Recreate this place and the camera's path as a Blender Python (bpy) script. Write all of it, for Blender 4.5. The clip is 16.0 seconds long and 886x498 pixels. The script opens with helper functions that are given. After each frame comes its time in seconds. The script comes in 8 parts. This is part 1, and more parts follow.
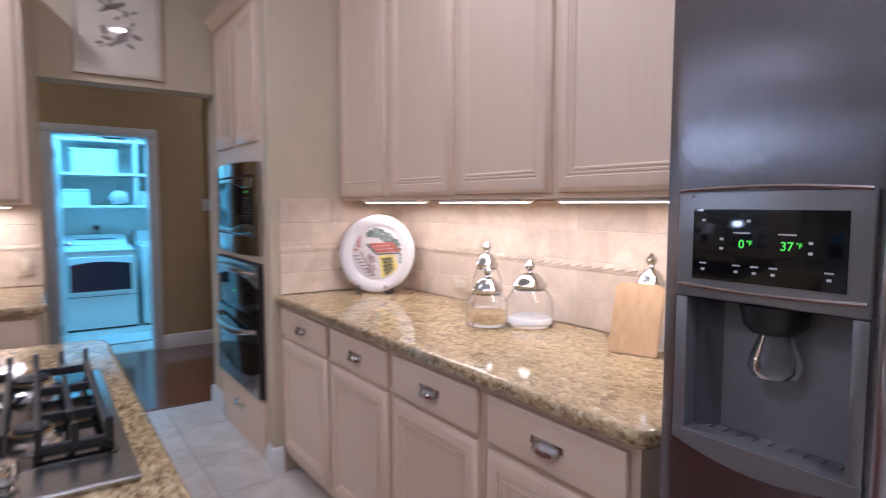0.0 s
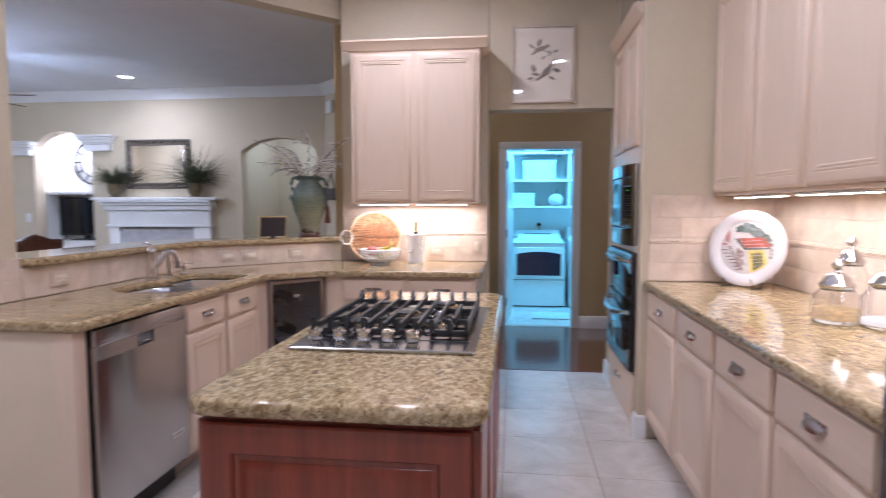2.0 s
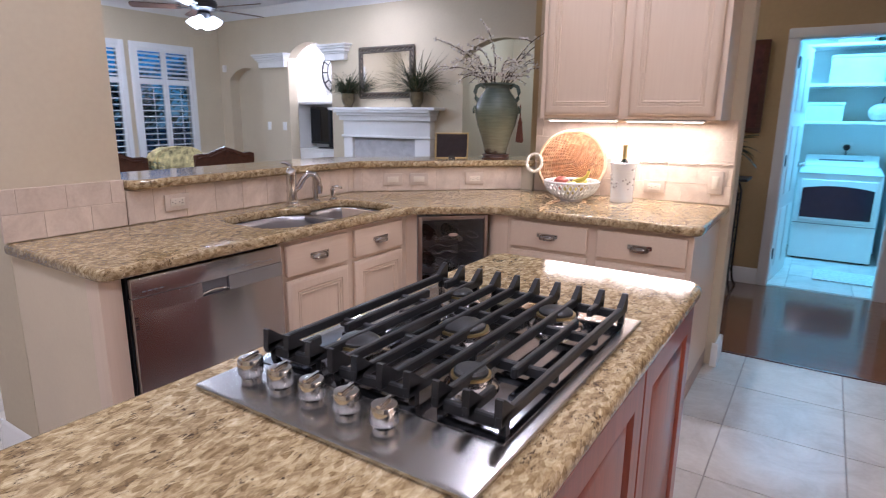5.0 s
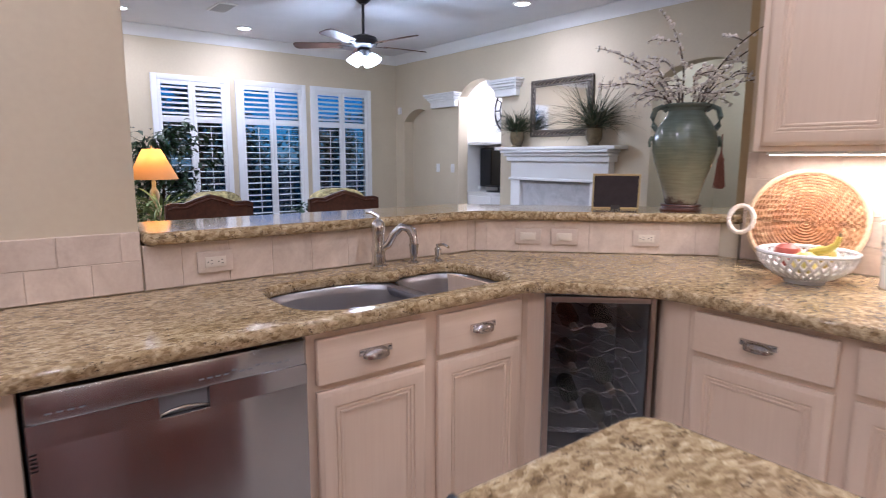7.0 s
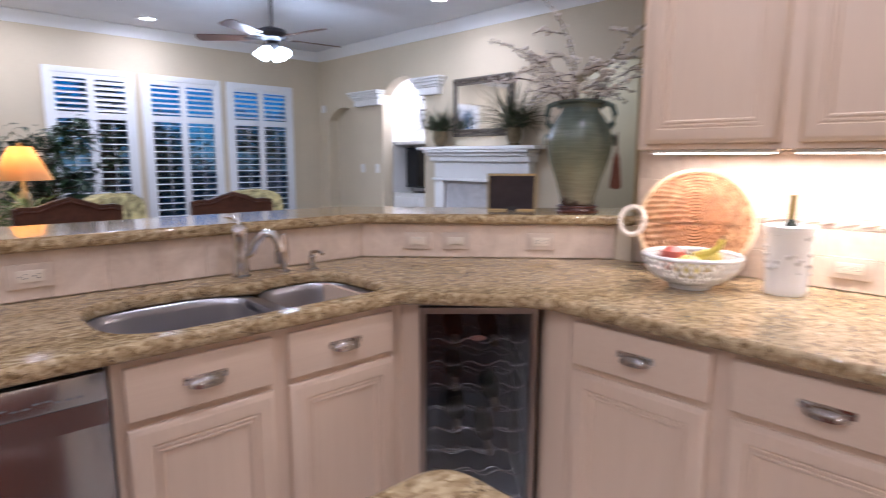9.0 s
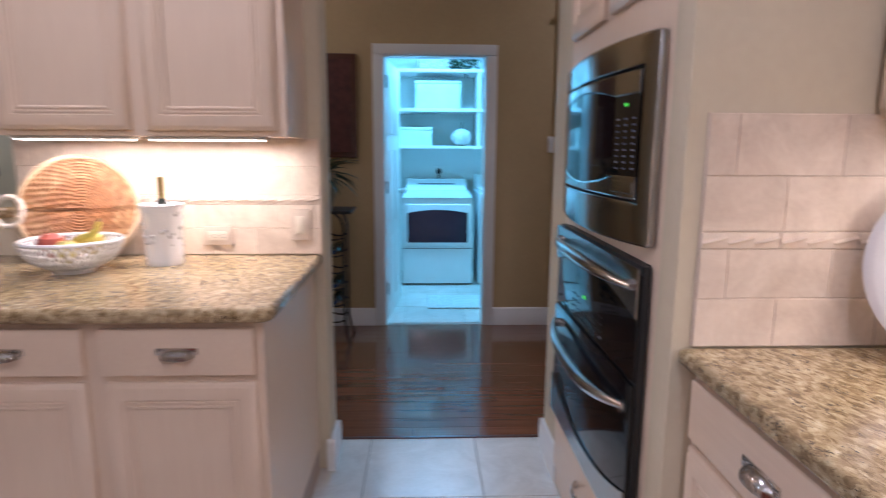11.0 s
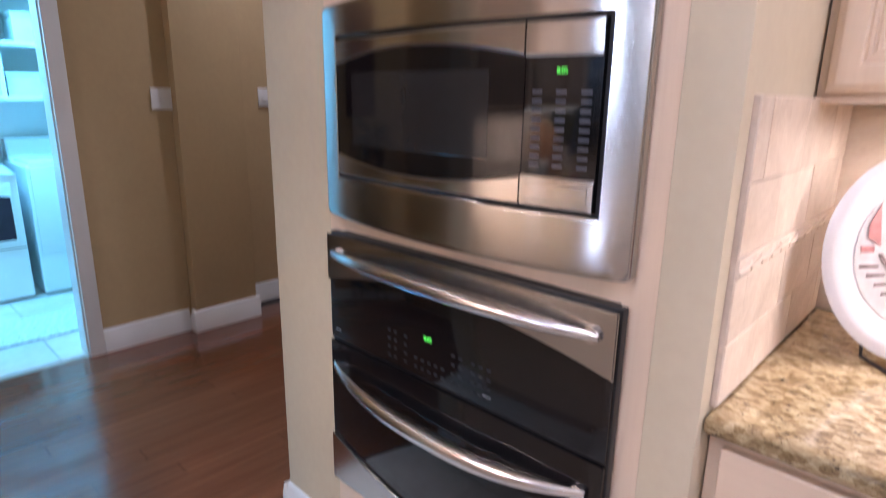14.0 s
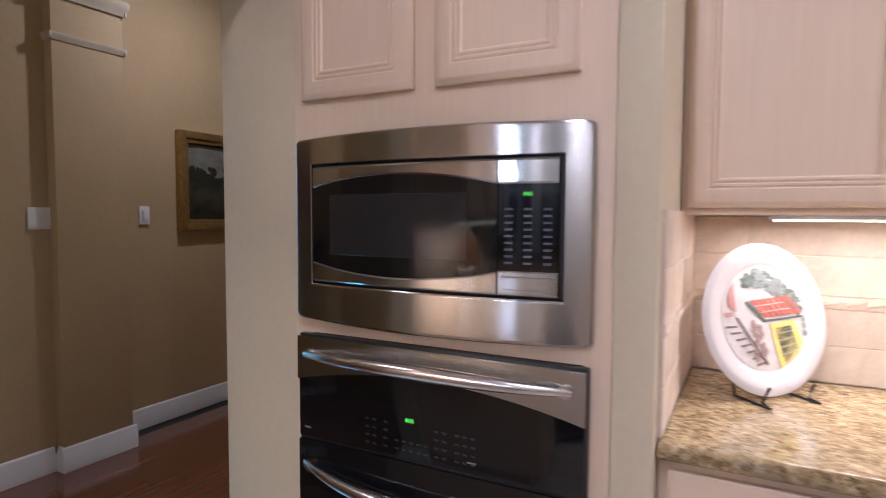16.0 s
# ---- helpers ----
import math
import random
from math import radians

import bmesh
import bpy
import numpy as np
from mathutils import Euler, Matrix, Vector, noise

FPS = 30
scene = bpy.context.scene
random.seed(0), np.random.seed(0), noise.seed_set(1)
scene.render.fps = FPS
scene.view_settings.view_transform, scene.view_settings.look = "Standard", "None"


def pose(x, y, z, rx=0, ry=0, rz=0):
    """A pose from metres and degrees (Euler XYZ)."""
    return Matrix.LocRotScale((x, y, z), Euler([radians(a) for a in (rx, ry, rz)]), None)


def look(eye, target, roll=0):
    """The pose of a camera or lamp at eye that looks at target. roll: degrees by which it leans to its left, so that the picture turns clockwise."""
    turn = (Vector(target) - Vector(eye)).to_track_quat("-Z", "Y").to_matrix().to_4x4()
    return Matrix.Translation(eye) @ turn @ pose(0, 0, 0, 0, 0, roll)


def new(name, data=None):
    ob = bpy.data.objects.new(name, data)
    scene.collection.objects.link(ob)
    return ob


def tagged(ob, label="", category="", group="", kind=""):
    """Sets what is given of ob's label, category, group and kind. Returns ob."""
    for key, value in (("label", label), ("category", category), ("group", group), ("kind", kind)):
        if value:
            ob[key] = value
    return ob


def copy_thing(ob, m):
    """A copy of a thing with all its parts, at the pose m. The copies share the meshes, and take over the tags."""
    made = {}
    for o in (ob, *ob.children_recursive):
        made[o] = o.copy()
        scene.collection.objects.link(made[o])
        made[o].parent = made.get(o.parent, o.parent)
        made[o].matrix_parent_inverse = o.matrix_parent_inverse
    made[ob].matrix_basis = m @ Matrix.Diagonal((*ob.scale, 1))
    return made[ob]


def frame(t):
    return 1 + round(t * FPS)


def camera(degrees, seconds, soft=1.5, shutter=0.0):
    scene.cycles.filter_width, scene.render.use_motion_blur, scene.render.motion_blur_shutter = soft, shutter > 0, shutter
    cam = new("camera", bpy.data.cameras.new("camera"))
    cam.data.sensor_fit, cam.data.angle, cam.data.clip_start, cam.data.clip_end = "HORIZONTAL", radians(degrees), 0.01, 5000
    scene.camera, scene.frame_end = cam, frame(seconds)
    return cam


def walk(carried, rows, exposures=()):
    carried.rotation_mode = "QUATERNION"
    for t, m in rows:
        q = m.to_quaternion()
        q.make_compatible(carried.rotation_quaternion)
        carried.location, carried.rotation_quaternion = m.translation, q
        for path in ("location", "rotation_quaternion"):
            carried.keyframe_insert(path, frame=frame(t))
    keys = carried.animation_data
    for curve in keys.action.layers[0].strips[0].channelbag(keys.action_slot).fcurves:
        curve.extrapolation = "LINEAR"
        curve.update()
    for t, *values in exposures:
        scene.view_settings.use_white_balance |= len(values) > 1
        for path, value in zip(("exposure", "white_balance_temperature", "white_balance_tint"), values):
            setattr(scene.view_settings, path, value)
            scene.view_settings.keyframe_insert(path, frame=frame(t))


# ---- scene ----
cam = camera(74.7, 16.0, soft=1.0, shutter=0.5)
PATH = [
    (0, (0.503, 0.149, 1.37), (1.651, 1.78, 1.217), 0.1),
    (0.5, (0.595, -0.064, 1.34), (1.334, 1.789, 1.199), -0.1),
    (1, (0.631, -0.271, 1.342), (1.058, 1.678, 1.204), -0.1),
    (1.5, (0.697, -0.382, 1.325), (0.782, 1.611, 1.188), 0.0),
    (2, (0.737, -0.401, 1.327), (0.496, 1.58, 1.186), -0.0),
    (2.5, (0.739, -0.374, 1.336), (0.153, 1.533, 1.189), -0.0),
    (3, (0.753, -0.279, 1.338), (-0.067, 1.537, 1.173), 0.1),
    (3.5, (0.829, -0.046, 1.338), (-0.05, 1.74, 1.14), 0.2),
    (3.7, (0.865, 0.087, 1.34), (-0.017, 1.867, 1.112), 0.3),
    (5.8, (0.934, 0.959, 1.383), (-0.335, 2.42, 0.878), -0.0),
    (6, (0.9, 1.055, 1.383), (-0.437, 2.468, 0.916), 0.1),
    (6.5, (0.73, 1.319, 1.376), (-0.742, 2.628, 1.03), 0.2),
    (7, (0.548, 1.568, 1.335), (-1.01, 2.784, 1.025), 0.2),
    (7.5, (0.383, 1.766, 1.282), (-1.24, 2.893, 0.975), 0.2),
    (8, (0.321, 1.856, 1.258), (-1.317, 2.961, 0.953), 0.3),
    (8.5, (0.385, 1.893, 1.276), (-1.239, 3.02, 0.971), 0.3),
    (9, (0.569, 1.885, 1.328), (-0.868, 3.242, 1.021), 0.3),
    (9.5, (0.722, 1.818, 1.353), (-0.425, 3.428, 1.05), 0.3),
    (10, (0.882, 1.706, 1.368), (0.05, 3.499, 1.064), 0.1),
    (10.2, (0.941, 1.679, 1.369), (0.278, 3.541, 1.067), 0.1),
    (12.3, (0.898, 2.423, 1.206), (1.716, 4.148, 0.610), 1.35),
    (12.5, (0.902, 2.526, 1.199), (1.739, 4.205, 0.507), 1.65),
    (13, (0.919, 2.697, 1.241), (1.826, 4.301, 0.463), 1.38),
    (13.5, (0.778, 2.721, 1.293), (1.942, 4.169, 0.553), 1.84),
    (14, (0.588, 2.721, 1.389), (1.994, 4.051, 0.885), 0.90),
    (14.5, (0.413, 2.681, 1.423), (1.920, 3.986, 1.263), 1.07),
    (15, (0.217, 2.615, 1.402), (1.906, 3.683, 1.311), 0.88),
    (15.5, (0.081, 2.672, 1.398), (1.881, 3.538, 1.300), 0.54),
    (16, (0.212, 2.820, 1.388), (1.975, 3.756, 1.270), 0.25),
]
# the clip's exposure and white balance along the walk
TONE = [(0, -0.44), (0.7, -0.38), (1.5, -0.18), (3.5, -0.04), (6, -0.08), (6.6, -0.08), (8, 0.10), (10, -0.28), (12.5, 0.02), (13.3, 0.46), (14.6, 0.36), (15.3, 0.0), (16, 0.04)]
walk(cam, [(t, look(eye, target, roll)) for t, eye, target, roll in PATH], [(t, stops, 5220 if t < 2 else 5400, 24 if 12 < t < 14 else 18) for t, stops in TONE])

# ---- world and lights ----
world = bpy.data.worlds.new("dusk_sky")
scene.world = world
world.use_nodes = True
wn = world.node_tree
sky = wn.nodes.new("ShaderNodeTexSky")
sky.sky_type = 'NISHITA'
sky.sun_disc = False
sky.sun_elevation = radians(9.0)
sky.air_density, sky.dust_density, sky.ozone_density = 1.0, 0.0, 10.0
sky.sun_rotation = radians(90.0)
wn.links.new(sky.outputs[0], wn.nodes["Background"].inputs[0])
wn.nodes["Background"].inputs[1].default_value = 0.10
scene.view_settings.exposure = 0.0

WARM, SOFT, CYAN = (1.0, 0.92, 0.90), (1.0, 0.95, 0.97), (0.20, 0.67, 1.0)


def lamp(name, kind, m, watts, color, size=0.1, size_y=None, spread=180):
    d = bpy.data.lights.new(name, kind)
    d.energy, d.color = watts, color
    if kind == 'AREA':
        d.size = size
        if size_y:
            d.shape, d.size_y = 'RECTANGLE', size_y
        else:
            d.shape = 'DISK'
        d.spread = radians(spread)
    elif kind == 'SUN':
        d.angle = radians(size)
    else:
        d.shadow_soft_size = size
    ob = new(name, d)
    ob.matrix_world = m
    return ob


# First three follow reflections and a cast shadow; the last four are unseen fill.
KITCHEN_CANS = [(1.24, 1.49), (0.78, -0.24), (-0.02, 3.1), (-0.75, 0.80), (0.1, -1.9), (-2.5, 0.6), (-5.4, 0.5)]
LIVING_CANS = [(-3.6, 5.76), (-6.35, 4.05), (-6.2, 2.75)]
for cx, cy in KITCHEN_CANS:
    lamp("kitchen_can_and_fill_lamp", 'AREA', pose(cx, cy, 3.035), 18.5, WARM, 0.13)
for cx, cy in LIVING_CANS:
    lamp("living_downlight_lamp", 'AREA', pose(cx, cy, 2.785), 14 if cx < -6 else 18, SOFT, 0.13)
lamp("living_downlight_lamp", 'AREA', pose(-3.7, 3.0, 2.785), 17, SOFT, 0.13)
# Two lamps added out of view to lift the hall walls and floor.
lamp("hall_fill_lamp", 'AREA', pose(2.75, 5.4, 3.035), 12, WARM, 0.13)
lamp("hall_fill_lamp", 'AREA', pose(-0.6, 5.3, 3.035), 14, (1.0, 0.86, 0.74), 0.13)
lamp("under_cabinet_strip_lamp", 'AREA', pose(1.96, 1.85, 1.366), 10, (1.0, 0.84, 0.68), 0.05, 2.0)
lamp("under_cabinet_strip_lamp", 'AREA', pose(0.0, 3.92, 1.340), 8, (1.0, 0.84, 0.68), 0.85, 0.05)
lamp("fan_light_lamp", 'POINT', pose(-4.36, 4.45, 2.12), 62, (0.80, 0.90, 1.0), 0.16)
lamp("table_lamp_bulb", "POINT", pose(-3.95, 2.49, 1.325), 4.5, (1.0, 0.72, 0.38), 0.05)
lamp("niche_downlight_lamp", 'AREA', pose(-5.05, 6.82, 2.38), 14, SOFT, 0.25)
# Assumed hidden source, added to brighten the passage behind the wide arch.
lamp("passage_fill_lamp", 'AREA', pose(-2.1, 7.4, 2.785), 14, (0.85, 0.95, 1.0), 0.13)
lamp("laundry_ceiling_lamp", 'AREA', pose(1.1, 7.0, 2.52), 72, CYAN, 0.9, 0.3)

# ---- materials ----


def nodes(name):
    m = bpy.data.materials.new(name)
    m.use_nodes = True
    t = m.node_tree
    return m, t, t.nodes["Principled BSDF"]


def add(t, kind, **vals):
    n = t.nodes.new(kind)
    for k, v in vals.items():
        n.inputs[k.replace("_", " ")].default_value = v
    return n


def ramp(t, stops):
    r = t.nodes.new("ShaderNodeValToRGB")
    els = r.color_ramp.elements
    while len(els) < len(stops):
        els.new(0.5)
    for e, (p, c) in zip(els, stops):
        e.position, e.color = p, (*c, 1)
    return r


def coords(t, scale=(1, 1, 1), world_space=True):
    """Metres in the world, or in the object where pieces are turned."""
    g = t.nodes.new("ShaderNodeNewGeometry") if world_space else t.nodes.new("ShaderNodeTexCoord")
    mp = t.nodes.new("ShaderNodeMapping")
    mp.inputs["Scale"].default_value = scale
    t.links.new(g.outputs["Position" if world_space else "Object"], mp.inputs[0])
    return mp


def mix(t, fac, a, b, mode='MIX'):
    n = t.nodes.new("ShaderNodeMix")
    n.data_type, n.blend_type = 'RGBA', mode
    for sock, v in ((n.inputs[0], fac), (n.inputs[6], a), (n.inputs[7], b)):
        if isinstance(v, (float, int)):
            sock.default_value = v
        elif isinstance(v, tuple):
            sock.default_value = (*v, 1)
        else:
            t.links.new(v, sock)
    return n.outputs[2]


def bump(t, b, height, strength=0.2, dist=0.002):
    n = add(t, "ShaderNodeBump", Strength=strength, Distance=dist)
    t.links.new(height, n.inputs["Height"])
    t.links.new(n.outputs[0], b.inputs["Normal"])


def plain(name, color, rough=0.5, metal=0.0, vary=0.12, scale=9.0, bumps=0.05, coat=0.0, world_space=True):
    """A surface of one colour with broad and fine unevenness."""
    m, t, b = nodes(name)
    mp = coords(t, (1, 1, 1), world_space)
    n1 = add(t, "ShaderNodeTexNoise", Scale=scale, Detail=5.0, Roughness=0.6)
    n2 = add(t, "ShaderNodeTexNoise", Scale=scale * 22, Detail=3.0)
    for n in (n1, n2):
        t.links.new(mp.outputs[0], n.inputs["Vector"])
    dark = tuple(c * (1 - vary) for c in color)
    light = tuple(min(1, c * (1 + vary * 0.6)) for c in color)
    r = ramp(t, [(0.3, dark), (0.7, light)])
    t.links.new(n1.outputs[0], r.inputs[0])
    t.links.new(mix(t, 0.06, r.outputs[0], n2.outputs[0], 'OVERLAY'), b.inputs["Base Color"])
    rr = add(t, "ShaderNodeMapRange")
    rr.inputs[3].default_value, rr.inputs[4].default_value = max(0.02, rough - 0.06), min(1, rough + 0.06)
    t.links.new(n1.outputs[0], rr.inputs[0])
    t.links.new(rr.outputs[0], b.inputs["Roughness"])
    b.inputs["Metallic"].default_value = metal
    b.inputs["Coat Weight"].default_value = coat
    b.inputs["Coat Roughness"].default_value = 0.12
    if bumps:
        bump(t, b, n2.outputs[0], bumps, 0.001)
    return m


def timber(name, dark, light, rough=0.4, axis=2, coat=0.0, per_piece=0.0, scale=1.0, world_space=True, broad=0.25):
    m, t, b = nodes(name)
    s = [38 * scale] * 3
    s[axis] = 1.6 * scale
    mp = coords(t, tuple(s), world_space)
    n1 = add(t, "ShaderNodeTexNoise", Scale=1.0, Detail=7.0, Roughness=0.62, Distortion=0.5)
    t.links.new(mp.outputs[0], n1.inputs["Vector"])
    s2 = [3.0] * 3
    s2[axis] = 0.7
    mp2 = coords(t, tuple(s2), world_space)
    n2 = add(t, "ShaderNodeTexNoise", Scale=1.0, Detail=3.0)
    t.links.new(mp2.outputs[0], n2.inputs["Vector"])
    r = ramp(t, [(0.28, dark), (0.72, light)])
    t.links.new(n1.outputs[0], r.inputs[0])
    out = mix(t, broad, r.outputs[0], n2.outputs[0], 'SOFT_LIGHT')
    if per_piece:
        oi = t.nodes.new("ShaderNodeObjectInfo")
        mr = add(t, "ShaderNodeMapRange")
        mr.inputs[3].default_value, mr.inputs[4].default_value = 1 - per_piece, 1 + per_piece
        t.links.new(oi.outputs["Random"], mr.inputs[0])
        h = add(t, "ShaderNodeHueSaturation")
        t.links.new(mr.outputs[0], h.inputs["Value"])
        t.links.new(out, h.inputs["Color"])
        out = h.outputs[0]
    t.links.new(out, b.inputs["Base Color"])
    b.inputs["Roughness"].default_value = rough
    b.inputs["Coat Weight"].default_value = coat
    b.inputs["Coat Roughness"].default_value = 0.08
    bump(t, b, n1.outputs[0], 0.06, 0.001)
    return m


def granite_material():
    """Cream and tan crystals, streaked and clustered with dark brown flecks."""
    m, t, b = nodes("granite")
    mp = coords(t, (1, 1, 1))
    flow = coords(t, (1.35, 0.75, 1.2))
    big = add(t, "ShaderNodeTexNoise", Scale=6.0, Detail=4.0, Distortion=1.2)
    mid = add(t, "ShaderNodeTexNoise", Scale=44.0, Detail=8.0, Roughness=0.74, Distortion=0.9)
    fine = add(t, "ShaderNodeTexNoise", Scale=150.0, Detail=5.0, Roughness=0.65, Distortion=0.6)
    clump = add(t, "ShaderNodeTexNoise", Scale=23.0, Detail=4.0, Roughness=0.6)
    crystal = add(t, "ShaderNodeTexVoronoi", Scale=78.0, Randomness=1.0)
    for n, src in ((big, mp), (mid, flow), (fine, flow), (clump, flow), (crystal, flow)):
        t.links.new(src.outputs[0], n.inputs["Vector"])
    base = ramp(t, [(0.30, (0.145, 0.098, 0.050)), (0.42, (0.300, 0.210, 0.104)), (0.52, (0.41, 0.303, 0.162)), (0.62, (0.53, 0.418, 0.248)), (0.74, (0.645, 0.555, 0.39))])
    t.links.new(mid.outputs[0], base.inputs[0])
    grey = t.nodes.new("ShaderNodeSeparateColor")
    t.links.new(crystal.outputs["Color"], grey.inputs[0])
    c0 = mix(t, 0.55, base.outputs[0], grey.outputs[0], 'SOFT_LIGHT')
    # dark flecks, thicker where the clumps are
    both = t.nodes.new("ShaderNodeMath")
    both.operation = 'MULTIPLY_ADD'
    both.inputs[1].default_value = 0.55
    t.links.new(clump.outputs[0], both.inputs[0])
    t.links.new(fine.outputs[0], both.inputs[2])
    dk = ramp(t, [(0.868, (0, 0, 0)), (0.95, (1, 1, 1))])
    t.links.new(both.outputs[0], dk.inputs[0])
    c1 = mix(t, dk.outputs[0], c0, (0.070, 0.047, 0.029))
    t.links.new(mix(t, 0.30, c1, big.outputs[0], 'SOFT_LIGHT'), b.inputs["Base Color"])
    b.inputs["Roughness"].default_value = 0.09
    b.inputs["Specular IOR Level"].default_value = 0.55
    return m


def stone_tile(name, c0, c1, rough, per_piece=0.10, scale=7.0, pits=0.15):
    m, t, b = nodes(name)
    mp = coords(t)
    n1 = add(t, "ShaderNodeTexNoise", Scale=scale, Detail=7.0, Roughness=0.65, Distortion=1.0)
    n2 = add(t, "ShaderNodeTexNoise", Scale=scale * 14, Detail=4.0)
    for n in (n1, n2):
        t.links.new(mp.outputs[0], n.inputs["Vector"])
    r = ramp(t, [(0.3, c0), (0.68, c1)])
    t.links.new(n1.outputs[0], r.inputs[0])
    oi = t.nodes.new("ShaderNodeObjectInfo")
    mr = add(t, "ShaderNodeMapRange")
    mr.inputs[3].default_value, mr.inputs[4].default_value = 1 - per_piece, 1 + per_piece
    t.links.new(oi.outputs["Random"], mr.inputs[0])
    h = add(t, "ShaderNodeHueSaturation")
    t.links.new(mr.outputs[0], h.inputs["Value"])
    t.links.new(mix(t, 0.12, r.outputs[0], n2.outputs[0], 'OVERLAY'), h.inputs["Color"])
    t.links.new(h.outputs[0], b.inputs["Base Color"])
    b.inputs["Roughness"].default_value = rough
    bump(t, b, n2.outputs[0], pits, 0.001)
    return m


def brushed(name, color, rough=0.3, axis=0, aniso=0.55, turned=0.0):
    """Steel with its brushing level, so that lights draw out upright."""
    m, t, b = nodes(name)
    s = [420.0] * 3
    s[axis] = 5.0
    mp = coords(t, tuple(s))
    n = add(t, "ShaderNodeTexNoise", Scale=1.0, Detail=3.0)
    t.links.new(mp.outputs[0], n.inputs["Vector"])
    b.inputs["Base Color"].default_value = (*color, 1)
    b.inputs["Metallic"].default_value = 1.0
    mr = add(t, "ShaderNodeMapRange")
    mr.inputs[3].default_value, mr.inputs[4].default_value = rough - 0.012, rough + 0.012
    t.links.new(n.outputs[0], mr.inputs[0])
    t.links.new(mr.outputs[0], b.inputs["Roughness"])
    if aniso:
        g = t.nodes.new("ShaderNodeNewGeometry")
        cr = t.nodes.new("ShaderNodeVectorMath")
        cr.operation = 'CROSS_PRODUCT'
        cr.inputs[1].default_value = (0.02, 0.01, 1.0)
        t.links.new(g.outputs["Normal"], cr.inputs[0])
        t.links.new(cr.outputs[0], b.inputs["Tangent"])
        b.inputs["Anisotropic"].default_value = aniso
        b.inputs["Anisotropic Rotation"].default_value = turned
    return m


def glow(name, color, strength):
    m, t, b = nodes(name)
    b.inputs["Base Color"].default_value = (*color, 1)
    b.inputs["Emission Color"].default_value = (*color, 1)
    b.inputs["Emission Strength"].default_value = strength
    return m


def glass_material(name, color=(1, 1, 1), rough=0.0):
    m, t, b = nodes(name)
    b.inputs["Base Color"].default_value = (*color, 1)
    b.inputs["Roughness"].default_value = rough
    b.inputs["Transmission Weight"].default_value = 1.0
    b.inputs["IOR"].default_value = 1.45
    return m


PAINT = plain("beige_wall_paint", (0.61, 0.525, 0.38), 0.75, vary=0.05, scale=2.0, bumps=0.12)
TAN = plain("tan_hall_paint", (0.50, 0.365, 0.19), 0.75, vary=0.05, scale=2.0, bumps=0.12)
CEILING = plain("ceiling_paint", (0.70, 0.70, 0.72), 0.85, vary=0.04, scale=3.0, bumps=0.15)
WHITE = plain("white_trim_paint", (0.80, 0.79, 0.77), 0.35, vary=0.03, scale=4.0, bumps=0.03)
LAUNDRY_WHITE = plain("laundry_wall_paint", (0.74, 0.76, 0.74), 0.7, vary=0.03, scale=3.0)
OAK = timber("pickled_oak", (0.70, 0.543, 0.405), (0.74, 0.588, 0.444), 0.38, 2, scale=2.4, broad=0.05)
OAK_H = timber("pickled_oak_rail", (0.70, 0.543, 0.405), (0.74, 0.588, 0.444), 0.38, 1, scale=2.4, broad=0.05)
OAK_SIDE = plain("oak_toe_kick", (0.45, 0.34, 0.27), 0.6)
CHERRY = timber("cherry_wood", (0.15, 0.024, 0.011), (0.27, 0.052, 0.024), 0.32, 2, 0.4)
DARKWOOD = timber("dark_carved_wood", (0.055, 0.018, 0.010), (0.12, 0.04, 0.022), 0.35, 0, 0.3)
PLANK = timber("dark_floor_plank", (0.115, 0.036, 0.016), (0.20, 0.070, 0.031), 0.17, 0, 0.5, 0.14)
GRANITE = granite_material()
SPLASH = stone_tile("tumbled_travertine", (0.56, 0.445, 0.345), (0.74, 0.62, 0.50), 0.6, 0.07, 6.0, 0.35)
SPLASH_GROUT = plain("splash_grout", (0.64, 0.53, 0.43), 0.85, scale=30.0)
FLOOR_TILE = stone_tile("floor_tile", (0.55, 0.50, 0.44), (0.72, 0.68, 0.62), 0.26, 0.05, 4.0, 0.06)
FLOOR_GROUT = plain("floor_grout", (0.36, 0.33, 0.29), 0.9, scale=30.0)
STEEL = brushed("brushed_steel", (0.48, 0.465, 0.45), 0.17, 1, 0.9, 0.25)
STEEL_V = brushed("brushed_steel_upright", (0.46, 0.445, 0.45), 0.21, 1, 0.95, 0.25)
STEEL_X = brushed("brushed_steel_across", (0.50, 0.49, 0.48), 0.24, 0, 0.0)
STEEL_SINK = brushed("sink_steel", (0.42, 0.42, 0.45), 0.33, 1, 0.4)
CHROME = plain("polished_nickel", (0.72, 0.70, 0.68), 0.14, 1.0, 0.05, bumps=0.0)
SATIN = plain("satin_nickel", (0.68, 0.65, 0.63), 0.20, 1.0, 0.06, bumps=0.0)
BLACKGLASS = plain("black_glass", (0.005, 0.005, 0.006), 0.05, 0.0, 0.0, bumps=0.0)
BLACKGLASS.node_tree.nodes["Principled BSDF"].inputs["Specular IOR Level"].default_value = 0.34
BLACKGLASS.node_tree.nodes["Principled BSDF"].inputs["Specular IOR Level"].default_value = 0.5
BLACKIRON = plain("cast_iron", (0.018, 0.018, 0.019), 0.42, 0.0, 0.2, 30.0, 0.2)
BLACK = plain("black_plastic", (0.012, 0.012, 0.013), 0.4, 0.0, 0.1, bumps=0.02)
GREYPLASTIC = plain("grey_plastic", (0.20, 0.20, 0.21), 0.38, 0.0, 0.06, bumps=0.02)
LEDGREEN = glow("green_display", (0.15, 1.0, 0.08), 0.55)
